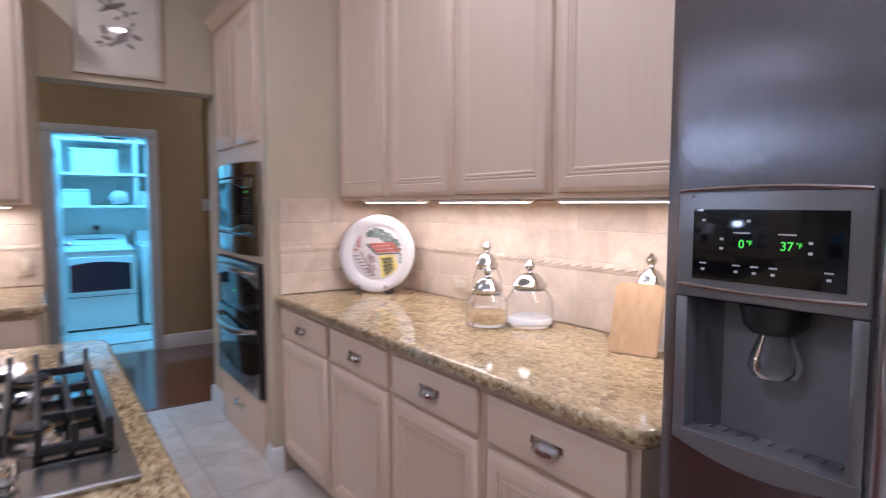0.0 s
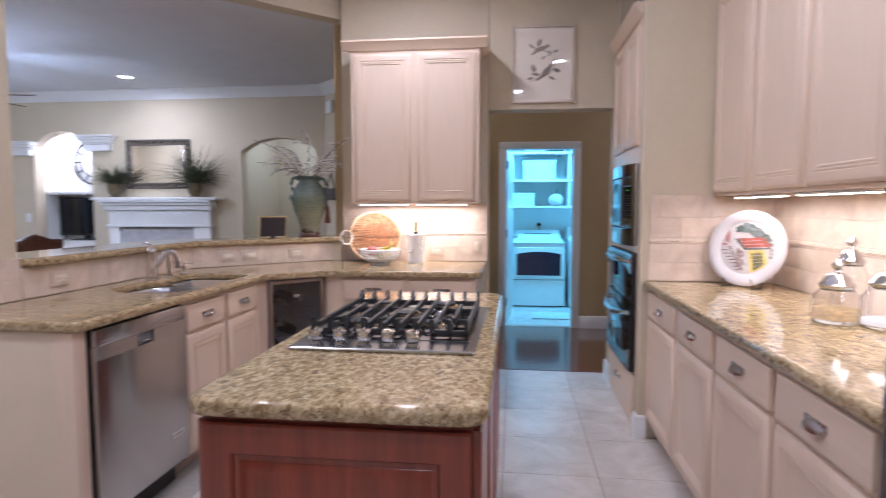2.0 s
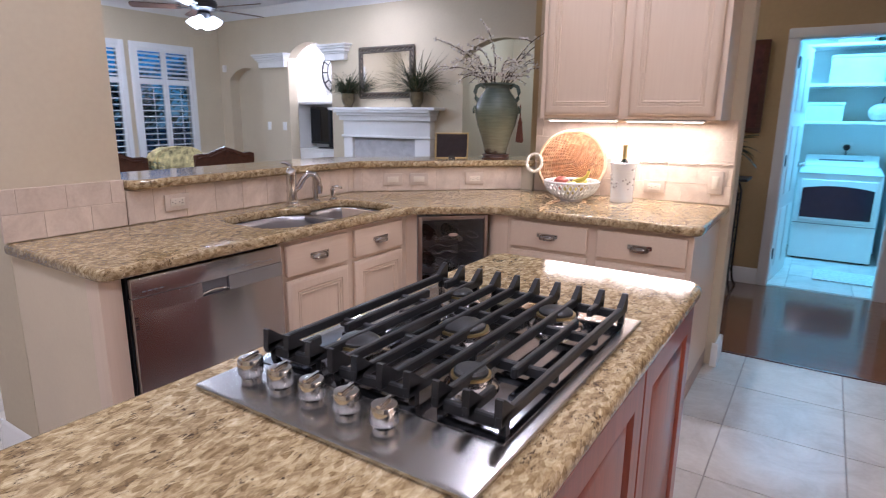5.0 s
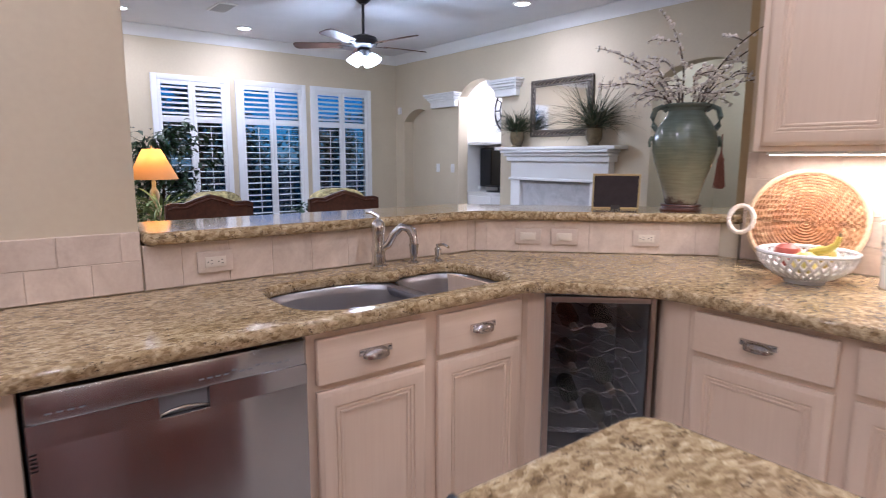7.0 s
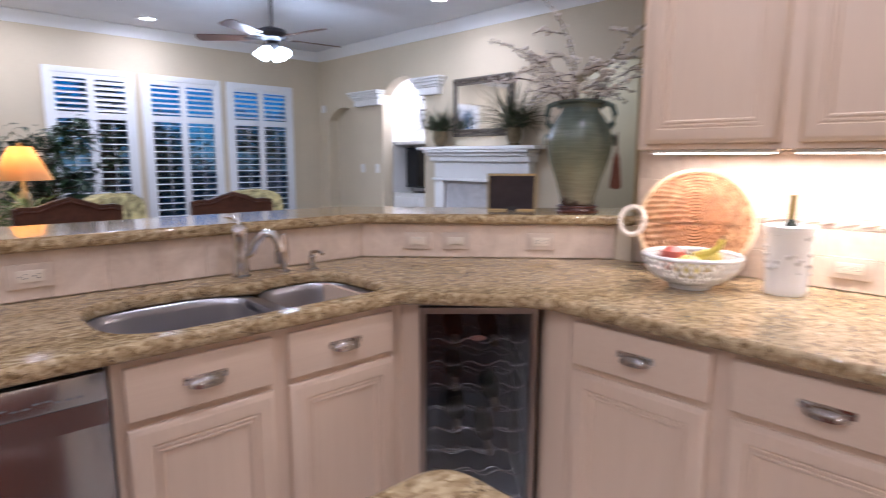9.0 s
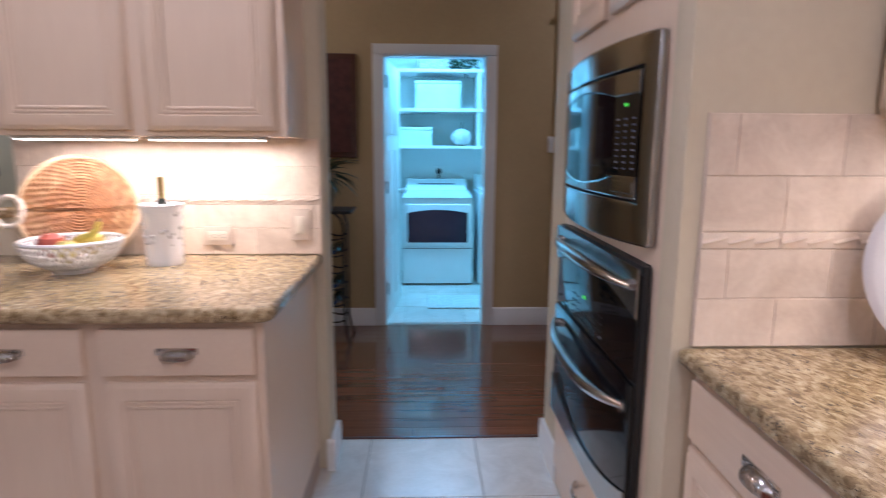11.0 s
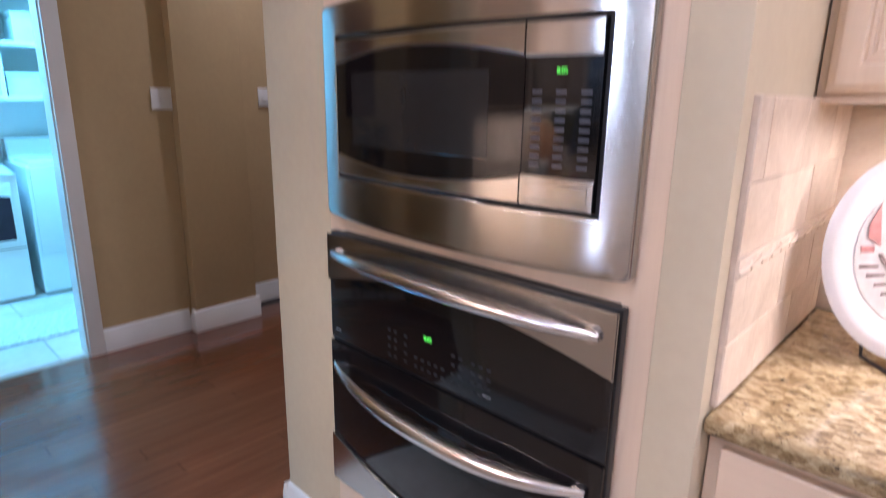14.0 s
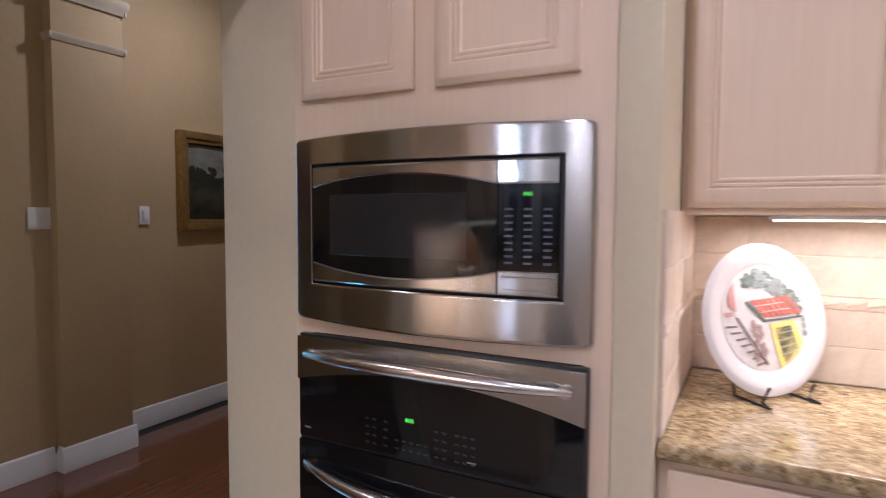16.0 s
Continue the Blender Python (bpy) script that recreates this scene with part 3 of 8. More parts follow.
def base_cabinet(w, m, doors=1, label="pickled oak base cabinet with a drawer and cup pull", depth=0.60, hollow=False):
    c = thing("base_cabinet", m, label, "cabinet", "base cabinets under the granite counters")
    if hollow:
        for x0, x1, y0, y1, z0, z1 in ((0.001, 0.02, 0, depth, 0.10, 0.873), (w - 0.02, w - 0.001, 0, depth, 0.10, 0.873), (0.02, w - 0.02, 0, 0.02, 0.10, 0.873), (0.02, w - 0.02, 0.02, depth, 0.10, 0.12), (0.02, w - 0.02, depth - 0.01, depth, 0.12, 0.873)):
            part("carcass_panel", box(x0, x1, y0, y1, z0, z1), OAK, c)
    else:
        part("body", box(0.001, w - 0.001, 0.0, depth, 0.10, 0.873), OAK, c)
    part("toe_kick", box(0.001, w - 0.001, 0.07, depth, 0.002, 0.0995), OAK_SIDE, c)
    gap, mid = 0.024, 0.048
    dw = (w - gap * 2 - mid * (doors - 1)) / doors
    for k in range(doors):
        x0 = gap + k * (dw + mid)
        dr = part("drawer_front", box(x0, x0 + dw, -0.02, -0.001, 0.722, 0.853, 0.006, 3), OAK_H, c)
        h = part("handle", cup_pull_mesh(), None, dr, "nickel cup pull")
        h.matrix_basis = pose(x0 + dw / 2, -0.0205, 0.782)
        d = part("door", panel_mesh(dw, 0.567), None, c)
        d.matrix_basis = pose(x0, -0.001, 0.135)
    return c


def at_run(x, y, turn, z=0):
    return pose(x, y, z, 0, 0, turn)


FR = 1.512     # face of the long run
run_y = 2.983
for w in (0.583, 0.520, 0.510, 0.505):
    base_cabinet(w, at_run(FR, run_y, RIGHT), 1, depth=0.655)
    run_y -= w
# sink run
SX = -0.852
base_cabinet(0.822, at_run(SX, 2.196, SINKSIDE), 2, "pickled oak sink cabinet with two drawer fronts and two doors", hollow=True)
# short run on the far wall
base_cabinet(0.905, at_run(-0.405, 3.338, FRONT), 2, "pickled oak base cabinet with two drawers and two doors", depth=0.735)
fil = bmesh.new()
prism([(-0.852, 3.0185), (-0.852, 3.045), (-0.808, 3.085), (-0.86, 3.14), (-1.0, 3.05), (-1.0, 3.0185)], 0.10, 0.873, bm=fil)
solo("corner_filler", fil, OAK, "pickled oak filler post beside the wine cooler", "cabinet")
fil = bmesh.new()
prism([(-0.406, 3.338), (-0.480, 3.338), (-0.528, 3.3645), (-0.60, 3.44), (-0.406, 3.60)], 0.10, 0.873, bm=fil)
solo("corner_filler", fil, OAK, "pickled oak filler post beside the wine cooler", "cabinet")
# end panel of the peninsula
endp = bmesh.new()
box(-1.448, -0.932, 1.502, 1.57, 0.0, 0.873, 0.003, bm=endp)
structure("wall_peninsula_end", endp, plain("peninsula_paint", (0.70, 0.585, 0.425), 0.5, vary=0.05, scale=3.0), "beige painted end of the peninsula", "wall")
solo("end_post", box(-0.931, -0.852, 1.500, 1.57, 0.0, 0.873, 0.003), OAK, "pickled oak post at the end of the peninsula", "cabinet")


def upper_cabinet(w, h, m, doors, label, depth=0.325, gap=0.016, mid=0.044):
    c = thing("wall_cabinet", m, label, "cabinet", "wall cabinets of pickled oak")
    part("body", box(0.001, w - 0.001, 0, depth, 0, h), OAK, c)
    dw = (w - gap * 2 - mid * (doors - 1)) / doors
    for k in range(doors):
        d = part("door", panel_mesh(dw, h - 0.045), None, c)
        d.matrix_basis = pose(gap + k * (dw + mid), -0.001, 0.018)
    return c


UR, UL = 1.842, 3.755
UPPERS = [upper_cabinet(1.021, 1.10, at_run(UR, 2.983, RIGHT, 1.39), 2, "tall pickled oak wall cabinet over the long counter"),
          upper_cabinet(1.042, 1.10, at_run(UR, 1.960, RIGHT, 1.39), 2, "tall pickled oak wall cabinet beside the refrigerator", mid=0.028),
          upper_cabinet(0.930, 1.085, at_run(-0.440, UL, FRONT, 1.362), 2, "pickled oak wall cabinet over the short counter", gap=0.03, mid=0.05)]
CAB_CROWN = [(0.0, 0.0), (0.012, 0.0), (0.02, 0.012), (0.034, 0.03), (0.048, 0.048), (0.055, 0.055), (0.055, 0.068), (0.0, 0.068)]
for owner, runs, z in ((UPPERS[0], [((UR, 2.983), (UR, 0.92), (-1, 0))], 2.491), (UPPERS[2], [((-0.496, UL), (0.546, UL), (0, -1)), ((0.491, UL), (0.491, 4.078), (1, 0)), ((-0.441, UL), (-0.441, 4.078), (-1, 0))], 2.448)):
    bm = bmesh.new()
    for (ax, ay), (bx, by), (nx, ny) in runs:
        lo = [bm.verts.new((ax + nx * o, ay + ny * o, z + h)) for o, h in CAB_CROWN]
        hi = [bm.verts.new((bx + nx * o, by + ny * o, z + h)) for o, h in CAB_CROWN]
        k = len(CAB_CROWN)
        fs = [bm.faces.new((lo[i], lo[(i + 1) % k], hi[(i + 1) % k], hi[i])) for i in range(k)] + [bm.faces.new(lo[::-1]), bm.faces.new(hi)]
        bmesh.ops.recalc_face_normals(bm, faces=fs)
    part("crown", bm, OAK_H, owner).matrix_parent_inverse = owner.matrix_basis.inverted()


def light_strip(m, w):
    c = thing("under_cabinet_light", m, "lit slim lamp strip under the wall cabinet", "lamp", "under-cabinet lights")
    part("housing", box(0, w, -0.03, 0.03, -0.010, 0, 0.002), WHITE, c)
    part("lens", box(0.01, w - 0.01, -0.022, 0.022, -0.0135, -0.0101, 0.001), STRIP, c, "glowing lens")


for k in range(3):
    light_strip(pose(1.895, 2.78 - 0.66 * k, 1.389, 0, 0, -90), 0.5)
light_strip(pose(-0.40, 3.80, 1.361), 0.38)
light_strip(pose(0.03, 3.80, 1.361), 0.38)

# oven cabinet
OX = 1.462
oc = thing("oven_cabinet", at_run(OX, 3.952, RIGHT), "tall pickled oak cabinet housing the wall oven and microwave", "cabinet")
OW = 0.878
for x0, x1 in ((0.001, 0.060), (OW - 0.060, OW - 0.001)):
    part("side_panel", box(x0, x1, 0, 0.62, 0.0, 2.42), OAK, oc)
for z0, z1 in ((0.0, 0.10), (0.328, 0.345), (1.060, 1.105), (1.590, 1.69), (2.385, 2.42)):
    part("rail", box(0.060, OW - 0.060, 0, 0.62, z0, z1), OAK, oc)
part("face_frame", box(0.060, OW - 0.060, 0.0, 0.02, 1.69, 2.385), OAK, oc)
part("back_panel", box(0.060, OW - 0.060, 0.58, 0.60, 0.10, 2.385), OAK, oc)
od = part("drawer_front", box(0.03, OW - 0.03, -0.02, -0.001, 0.105, 0.330, 0.006, 3), OAK_H, oc)
hb = bmesh.new()
arc = [(-0.070 + 0.140 * i / 20, -0.004 - 0.026 * (1 - abs(-1 + i / 10) ** 2.6)) for i in range(21)]
strip = [[hb.verts.new((x, y + 0.0055 * math.cos(math.pi * j / 6), 0.0135 * math.sin(math.pi * j / 6) * (0.75 + 0.4 * abs(x) / 0.07))) for j in range(12)] for x, y in arc]
for p, q in zip(strip, strip[1:]):
    for j in range(12):
        hb.faces.new((p[j], p[(j + 1) % 12], q[(j + 1) % 12], q[j]))
hb.faces.new(strip[0][::-1])
hb.faces.new(strip[-1])
for x in (-0.066, 0.066):
    box(x - 0.006, x + 0.006, -0.006, 0.0, -0.012, 0.012, 0.002, bm=hb)
bmesh.ops.recalc_face_normals(hb, faces=hb.faces)
hh = part("handle", hb, SATIN, od, "nickel bow handle")
hh.matrix_basis = pose(OW / 2, -0.0205, 0.225)
for x0 in (0.036, 0.449):
    d = part("door", panel_mesh(0.353, 0.69), None, oc)
    d.matrix_basis = pose(x0, -0.001, 1.695)
bm = bmesh.new()
k = len(CAB_CROWN)
lo = [bm.verts.new((-0.02, -o, 2.421 + h)) for o, h in CAB_CROWN]
hi = [bm.verts.new((OW + 0.0, -o, 2.421 + h)) for o, h in CAB_CROWN]
fs = [bm.faces.new((lo[i], lo[(i + 1) % k], hi[(i + 1) % k], hi[i])) for i in range(k)] + [bm.faces.new(lo[::-1]), bm.faces.new(hi)]
bmesh.ops.recalc_face_normals(bm, faces=fs)
part("crown", bm, OAK_H, oc)
part("top_panel", box(0.001, OW - 0.001, 0.0, 0.62, 2.421, 2.43), OAK_H, oc)

# ---- worktops ----


def rounded_poly(pts, r, n=5):
    """Round the corners of an outline that carry a radius."""
    out = []
    for i, p in enumerate(pts):
        p0, p1, p2 = Vector(pts[i - 1]), Vector(p), Vector(pts[(i + 1) % len(pts)])
        if r[i] <= 0:
            out.append(tuple(p))
            continue
        a, b = p1 + (p0 - p1).normalized() * r[i], p1 + (p2 - p1).normalized() * r[i]
        for k in range(n + 1):
            s = k / n
            out.append(tuple((1 - s) ** 2 * a + 2 * s * (1 - s) * p1 + s * s * b))
    return out


def blob(cx, cy, rx, ry, p, n=40):
    return [(cx + rx * math.copysign(abs(math.cos(a)) ** (2 / p), math.cos(a)), cy + ry * math.copysign(abs(math.sin(a)) ** (2 / p), math.sin(a))) for a in [2 * math.pi * i / n for i in range(n)]]


BIG = (-1.086, 2.458, 0.212, 0.245)
SMALL = (-1.084, 2.885, 0.198, 0.155)
hole = blob(*BIG[:2], BIG[2], BIG[3], 3.2)
hole = [p for p in hole if p[1] < (2.655 if p[0] < -1.09 else 2.57)]
hole = sorted(hole, key=lambda p: math.atan2(p[1] - 2.60, p[0] + 1.09))
sm = [p for p in blob(*SMALL[:2], SMALL[2], SMALL[3], 3.4) if p[1] > (2.745 if p[0] < -1.09 else 2.82)]
sink_hole = sorted(hole + sm, key=lambda p: math.atan2(p[1] - 2.68, p[0] + 1.09))
main_top = rounded_poly([(-1.447, 1.485), (-0.81, 1.485), (-0.81, 3.005), (-0.478, 3.288), (0.535, 3.288), (0.535, 4.077), (-0.70, 4.077), (-1.447, 3.316)], [0, 0.05, 0.06, 0.06, 0.05, 0, 0, 0])
solo("granite_counter", slab("granite_counter", [main_top, sink_hole], 0.8745, 0.915, 0.014), GRANITE, "polished tan speckled granite counter with a sink", "counter")
solo("granite_counter", slab("granite_counter", [rounded_poly([(1.472, 0.83), (2.167, 0.83), (2.167, 2.982), (1.472, 2.982)], [0.05, 0, 0, 0])], 0.8745, 0.915, 0.014), GRANITE, "polished tan speckled granite counter along the wall", "counter")
bar = rounded_poly([(-1.405, 1.93), (-1.405, 3.295), (-0.66, 4.04), (-0.61, 4.06), (-0.61, 4.35), (-0.80, 4.45), (-1.80, 3.45), (-1.80, 1.93)], [0.04, 0.05, 0, 0, 0, 0, 0.05, 0.04])
solo("granite_bar_top", slab("granite_bar_top", [bar], 1.061, 1.101, 0.015), GRANITE, "raised polished granite bar top on the half wall", "counter")
IX0, IX1, IY0, IY1 = 0.017, 0.690, 0.750, 2.412
solo("granite_island_top", slab("granite_island_top", [rounded_poly([(IX0, IY0), (IX1, IY0), (IX1, IY1), (IX0, IY1)], [0.07] * 4, 7)], 0.8745, 0.915, 0.015), GRANITE, "polished tan speckled granite island top", "counter")

# ---- sink and taps ----
sink = thing("sink", pose(0, 0, 0), "stainless steel double-bowl sink under the granite", "sink")
for nm, (cx, cy, rx, ry), dep in (("bowl", BIG, 0.20), ("bowl", SMALL, 0.16)):
    bm = bmesh.new()
    rings = []
    for s, z in ((1.09, 0.8735), (1.02, 0.8735), (1.0, 0.868), (0.98, 0.85), (0.95, 0.86 - dep * 0.8), (0.90, 0.865 - dep * 0.95), (0.80, 0.865 - dep), (0.12, 0.862 - dep)):
        rings.append([bm.verts.new((x, y, z)) for x, y in blob(cx, cy, rx * s, ry * s, 3.3)])
    for a, b in zip(rings, rings[1:]):
        for i in range(len(a)):
            bm.faces.new((a[i], b[i], b[(i + 1) % len(a)], a[(i + 1) % len(a)]))
    bm.faces.new(rings[-1])
    bmesh.ops.recalc_face_normals(bm, faces=bm.faces)
    bmesh.ops.reverse_faces(bm, faces=bm.faces)
    part(nm, bm, STEEL_SINK, sink)
    part("drain", lathe([(0.001, 0.004), (0.02, 0.004), (0.034, 0.002), (0.042, 0.006), (0.044, 0.0)], 20, center=(cx, cy, 0.863 - dep)), CHROME, sink)
part("rim_bridge", box(-1.27, -0.885, 2.685, 2.728, 0.84, 0.873, 0.012), STEEL_SINK, sink)

tap = thing("faucet", pose(-1.352, 2.735, 0.915, 0, 0, 12), "brushed nickel kitchen faucet with a swan-neck spout", "faucet")
part("base", lathe([(0.0, 0), (0.036, 0), (0.036, 0.008), (0.029, 0.014), (0.026, 0.05), (0.029, 0.07), (0.025, 0.085), (0.026, 0.14), (0.030, 0.155), (0.026, 0.172), (0.014, 0.185), (0.0, 0.19)], 24), SATIN, tap)
part("spout", tube([(0.012, 0.008, 0.075), (0.032, 0.020, 0.090), (0.050, 0.034, 0.132), (0.074, 0.050, 0.158), (0.100, 0.064, 0.152), (0.114, 0.072, 0.125), (0.117, 0.074, 0.09)], 0.0155, 12), SATIN, tap)
part("aerator", rod((0.117, 0.074, 0.095), (0.117, 0.074, 0.055), 0.02, 0.015, 16), SATIN, tap)
part("lever", tube([(0, 0, 0.183), (-0.004, 0.0, 0.200), (-0.02, -0.012, 0.212), (-0.04, -0.025, 0.214)], 0.011, 10, taper=0.006), SATIN, tap)
spray = thing("side_sprayer", pose(-1.345, 2.895, 0.915), "brushed nickel side sprayer beside the faucet", "faucet")
part("body", lathe([(0.0, 0), (0.024, 0), (0.024, 0.006), (0.015, 0.012), (0.014, 0.03), (0.018, 0.06), (0.016, 0.10), (0.012, 0.14), (0.0, 0.145)], 18), SATIN, spray)
soap = thing("soap_dispenser", pose(-1.315, 2.995, 0.915), "brushed nickel soap dispenser by the sink", "soap dispenser")
part("base", lathe([(0.0, 0), (0.022, 0), (0.022, 0.006), (0.014, 0.012), (0.012, 0.04), (0.015, 0.052), (0.008, 0.06), (0.008, 0.072), (0.0, 0.074)], 18), SATIN, soap)
part("pump", tube([(0, 0, 0.068), (0.03, 0.005, 0.074), (0.058, 0.01, 0.066)], 0.006, 8), SATIN, soap)

# ---- appliances ----
ov = thing("wall_oven", at_run(OX - 0.004, 3.919, RIGHT), "stainless steel and black glass wall oven with two bowed handles", "oven")
OVW, OZ0, OZ1, OSEAM = 0.800, 0.345, 1.058, 0.770


def bowed(w, z_side, z_mid, z_edge, n=16, y0=-0.03, y1=0.0):
    """A plate with one bowed edge: from z_edge (straight) to the bow."""
    pts = [(w * i / n, z_side + (z_mid - z_side) * (1 - (2 * i / n - 1) ** 2)) for i in range(n + 1)]
    poly = [(0, z_edge)] + pts + [(w, z_edge)]
    return prism(poly, y0, y1, axis='y', bevel=0.002)


part("chassis", box(0.030, OVW - 0.040, 0.0, 0.50, OZ0 + 0.01, OZ1), BLACK, ov)
part("side_frame", box(-0.001, OVW + 0.001, -0.020, -0.0005, OZ0 + 0.002, OZ1 + 0.001, 0.002), BLACK, ov, "black metal surround")
part("control_glass", box(0.002, OVW - 0.002, -0.028, -0.0205, OSEAM + 0.004, OZ1 - 0.02, 0.002), BLACKGLASS, ov)
part("top_band", bowed(OVW, OZ1 - 0.125, OZ1 - 0.076, OZ1 - 0.004, y0=-0.034, y1=-0.0285), STEEL, ov, "bowed stainless band")
part("door_glass", box(0.002, OVW - 0.002, -0.032, -0.0205, OZ0 + 0.004, OSEAM - 0.004, 0.003), BLACKGLASS, ov)
part("bottom_band", bowed(OVW, OZ0 + 0.145, OZ0 + 0.068, OZ0 + 0.004, y0=-0.038, y1=-0.0325), STEEL, ov, "bowed stainless band")


def bow_handle(w, z, drop, out, r):
    """A bar that swells in the middle and sweeps into flat tapered ends."""
    bm = bmesh.new()
    n, k = 28, 14
    rings = []
    for i in range(n + 1):
        u = -1 + 2 * i / n
        grow = 1 - abs(u) ** 2.4
        cx, cy, cz = w / 2 * (1 + 0.93 * u), -0.040 - out * (1 - abs(u) ** 3.0), z + drop * u * u
        ry, rz = r * (0.26 + 0.78 * grow), r * (0.42 + 0.70 * grow)
        rings.append([bm.verts.new((cx, cy + ry * math.cos(2 * math.pi * j / k), cz + rz * math.sin(2 * math.pi * j / k))) for j in range(k)])
    for p, q in zip(rings, rings[1:]):
        for j in range(k):
            bm.faces.new((p[j], p[(j + 1) % k], q[(j + 1) % k], q[j]))
    bm.faces.new(rings[0][::-1])
    bm.faces.new(rings[-1])
    for s in (0.055, 0.945):
        rod((w * s, -0.022, z + drop * 0.79), (w * s, -0.044, z + drop * 0.79), r * 0.85, bm=bm)
    bmesh.ops.recalc_face_normals(bm, faces=bm.faces)
    return bm


part("handle", bow_handle(OVW, OZ1 - 0.046, -0.005, 0.034, 0.0175), SATIN, ov, "bowed stainless bar")
part("handle", bow_handle(OVW, OSEAM - 0.099, 0.034, 0.040, 0.0195), SATIN, ov, "bowed stainless bar")
disp = part("display", words("8:05", 0.0145), LEDGREEN, ov, "green clock digits 8:05")
disp.matrix_basis = pose(OVW * 0.45, -0.0288, OZ1 - 0.185)
KEY_ME = mesh_of("key", box(-0.0055, 0.0055, -0.0007, 0.0, -0.0024, 0.0024), plain("key_legend", (0.017, 0.018, 0.021), 0.5))
for x0, n, rows in ((0.232, 2, 4), (0.288, 1, 4), (0.322, 5, 2), (0.436, 2, 4), (0.492, 3, 4)):
    for i in range(n):
        for j in range(rows):
            piece("key", KEY_ME, ov, pose(x0 + i * 0.021, -0.0281, OZ1 - 0.262 + j * 0.021))
for x0 in (0.02, 0.52):
    part("legend", box(x0, x0 + 0.022, -0.0286, -0.028, OSEAM + 0.028, OSEAM + 0.032), plain("pale_legend", (0.22, 0.22, 0.23), 0.5), ov)

mw = thing("microwave", at_run(OX - 0.004, 3.933, RIGHT), "built-in microwave with a wide stainless trim frame", "microwave")
MW, MZ0, MZ1 = 0.820, 1.103, 1.588


def bulge(x):
    """How far the microwave's bowed front stands out."""
    return -0.016 - 0.034 * (1 - (2 * x / MW - 1) ** 2)


def bowed_strip(x0, x1, lo, hi, out=0.0, n=18, bm=None):
    """A strip of the bowed front between two curves lo(x) and hi(x), with rolled edges and sides."""
    bm = bm or bmesh.new()
    fs, cols = [], []
    for i in range(n + 1):
        x = x0 + (x1 - x0) * i / n
        a, b = lo(x), hi(x)
        e = min(0.004, (b - a) / 4)
        y = bulge(x) - out
        cols.append([bm.verts.new(v) for v in ((x, y + 0.014, a), (x, y + 0.003, a), (x, y, a + e), (x, y, b - e), (x, y + 0.003, b), (x, y + 0.014, b))])
    for c, d in zip(cols, cols[1:]):
        for k in range(5):
            fs.append(bm.faces.new((c[k], d[k], d[k + 1], c[k + 1])))
        fs.append(bm.faces.new((c[5], d[5], d[0], c[0])))
    fs += [bm.faces.new(cols[0]), bm.faces.new(cols[-1][::-1])]
    bmesh.ops.recalc_face_normals(bm, faces=fs)
    return bm


def flat(v):
    return lambda x: v


def arch(x0, x1, side, mid):
    return lambda x: side + (mid - side) * (1 - (2 * (x - x0) / (x1 - x0) - 1) ** 2)


FRX, FRB, FRT = 0.062, 0.098, 0.068
fz0, fz1 = MZ0 + FRB, MZ1 - FRT
def trim_frame():
    """The one-piece frame: rounded corners, bowed front, edges rolled back to the cabinet."""
    bm = bmesh.new()
    n, c, rad = 20, 5, 0.022
    low, high = arch(0, MW, MZ0, MZ0 - 0.008), arch(0, MW, MZ1, MZ1 + 0.008)
    out = [(rad + (MW - 2 * rad) * i / n, 0) for i in range(n)]
    out += [(MW - rad + rad * math.sin(math.pi / 2 * i / c), rad - rad * math.cos(math.pi / 2 * i / c)) for i in range(c)]
    out += [(MW, rad + (1 - 2 * rad) * i / 8) for i in range(8)]
    out += [(MW - rad + rad * math.cos(math.pi / 2 * i / c), 1 - rad + rad * math.sin(math.pi / 2 * i / c)) for i in range(c)]
    out += [(MW - rad - (MW - 2 * rad) * i / n, 1) for i in range(n)]
    out += [(rad - rad * math.sin(math.pi / 2 * i / c), 1 - rad + rad * math.cos(math.pi / 2 * i / c)) for i in range(c)]
    out += [(0, 1 - rad - (1 - 2 * rad) * i / 8) for i in range(8)]
    out += [(rad - rad * math.cos(math.pi / 2 * i / c), rad - rad * math.sin(math.pi / 2 * i / c)) for i in range(c)]
    rows = []
    for x, v in out:
        z = low(x) + (high(x) - low(x)) * v
        ix, iz = min(max(x, FRX), MW - FRX), min(max(z, fz0), fz1)
        ring = []
        for u, y in ((0.0, 0.015), (0.0, 0.004), (0.02, 0.001), (0.05, 0.0), (0.10, 0.0), (0.93, 0.0), (0.97, 0.0), (1.0, 0.002), (1.0, 0.014)):
            px, pz = x + (ix - x) * u, z + (iz - z) * u
            ring.append(bm.verts.new((px, bulge(px) + y, pz)))
        rows.append(ring)
    for p, q in zip(rows, rows[1:] + rows[:1]):
        for k in range(len(p) - 1):
            bm.faces.new((p[k], q[k], q[k + 1], p[k + 1]))
    bmesh.ops.remove_doubles(bm, verts=bm.verts, dist=1e-6)
    bmesh.ops.recalc_face_normals(bm, faces=bm.faces)
    return bm


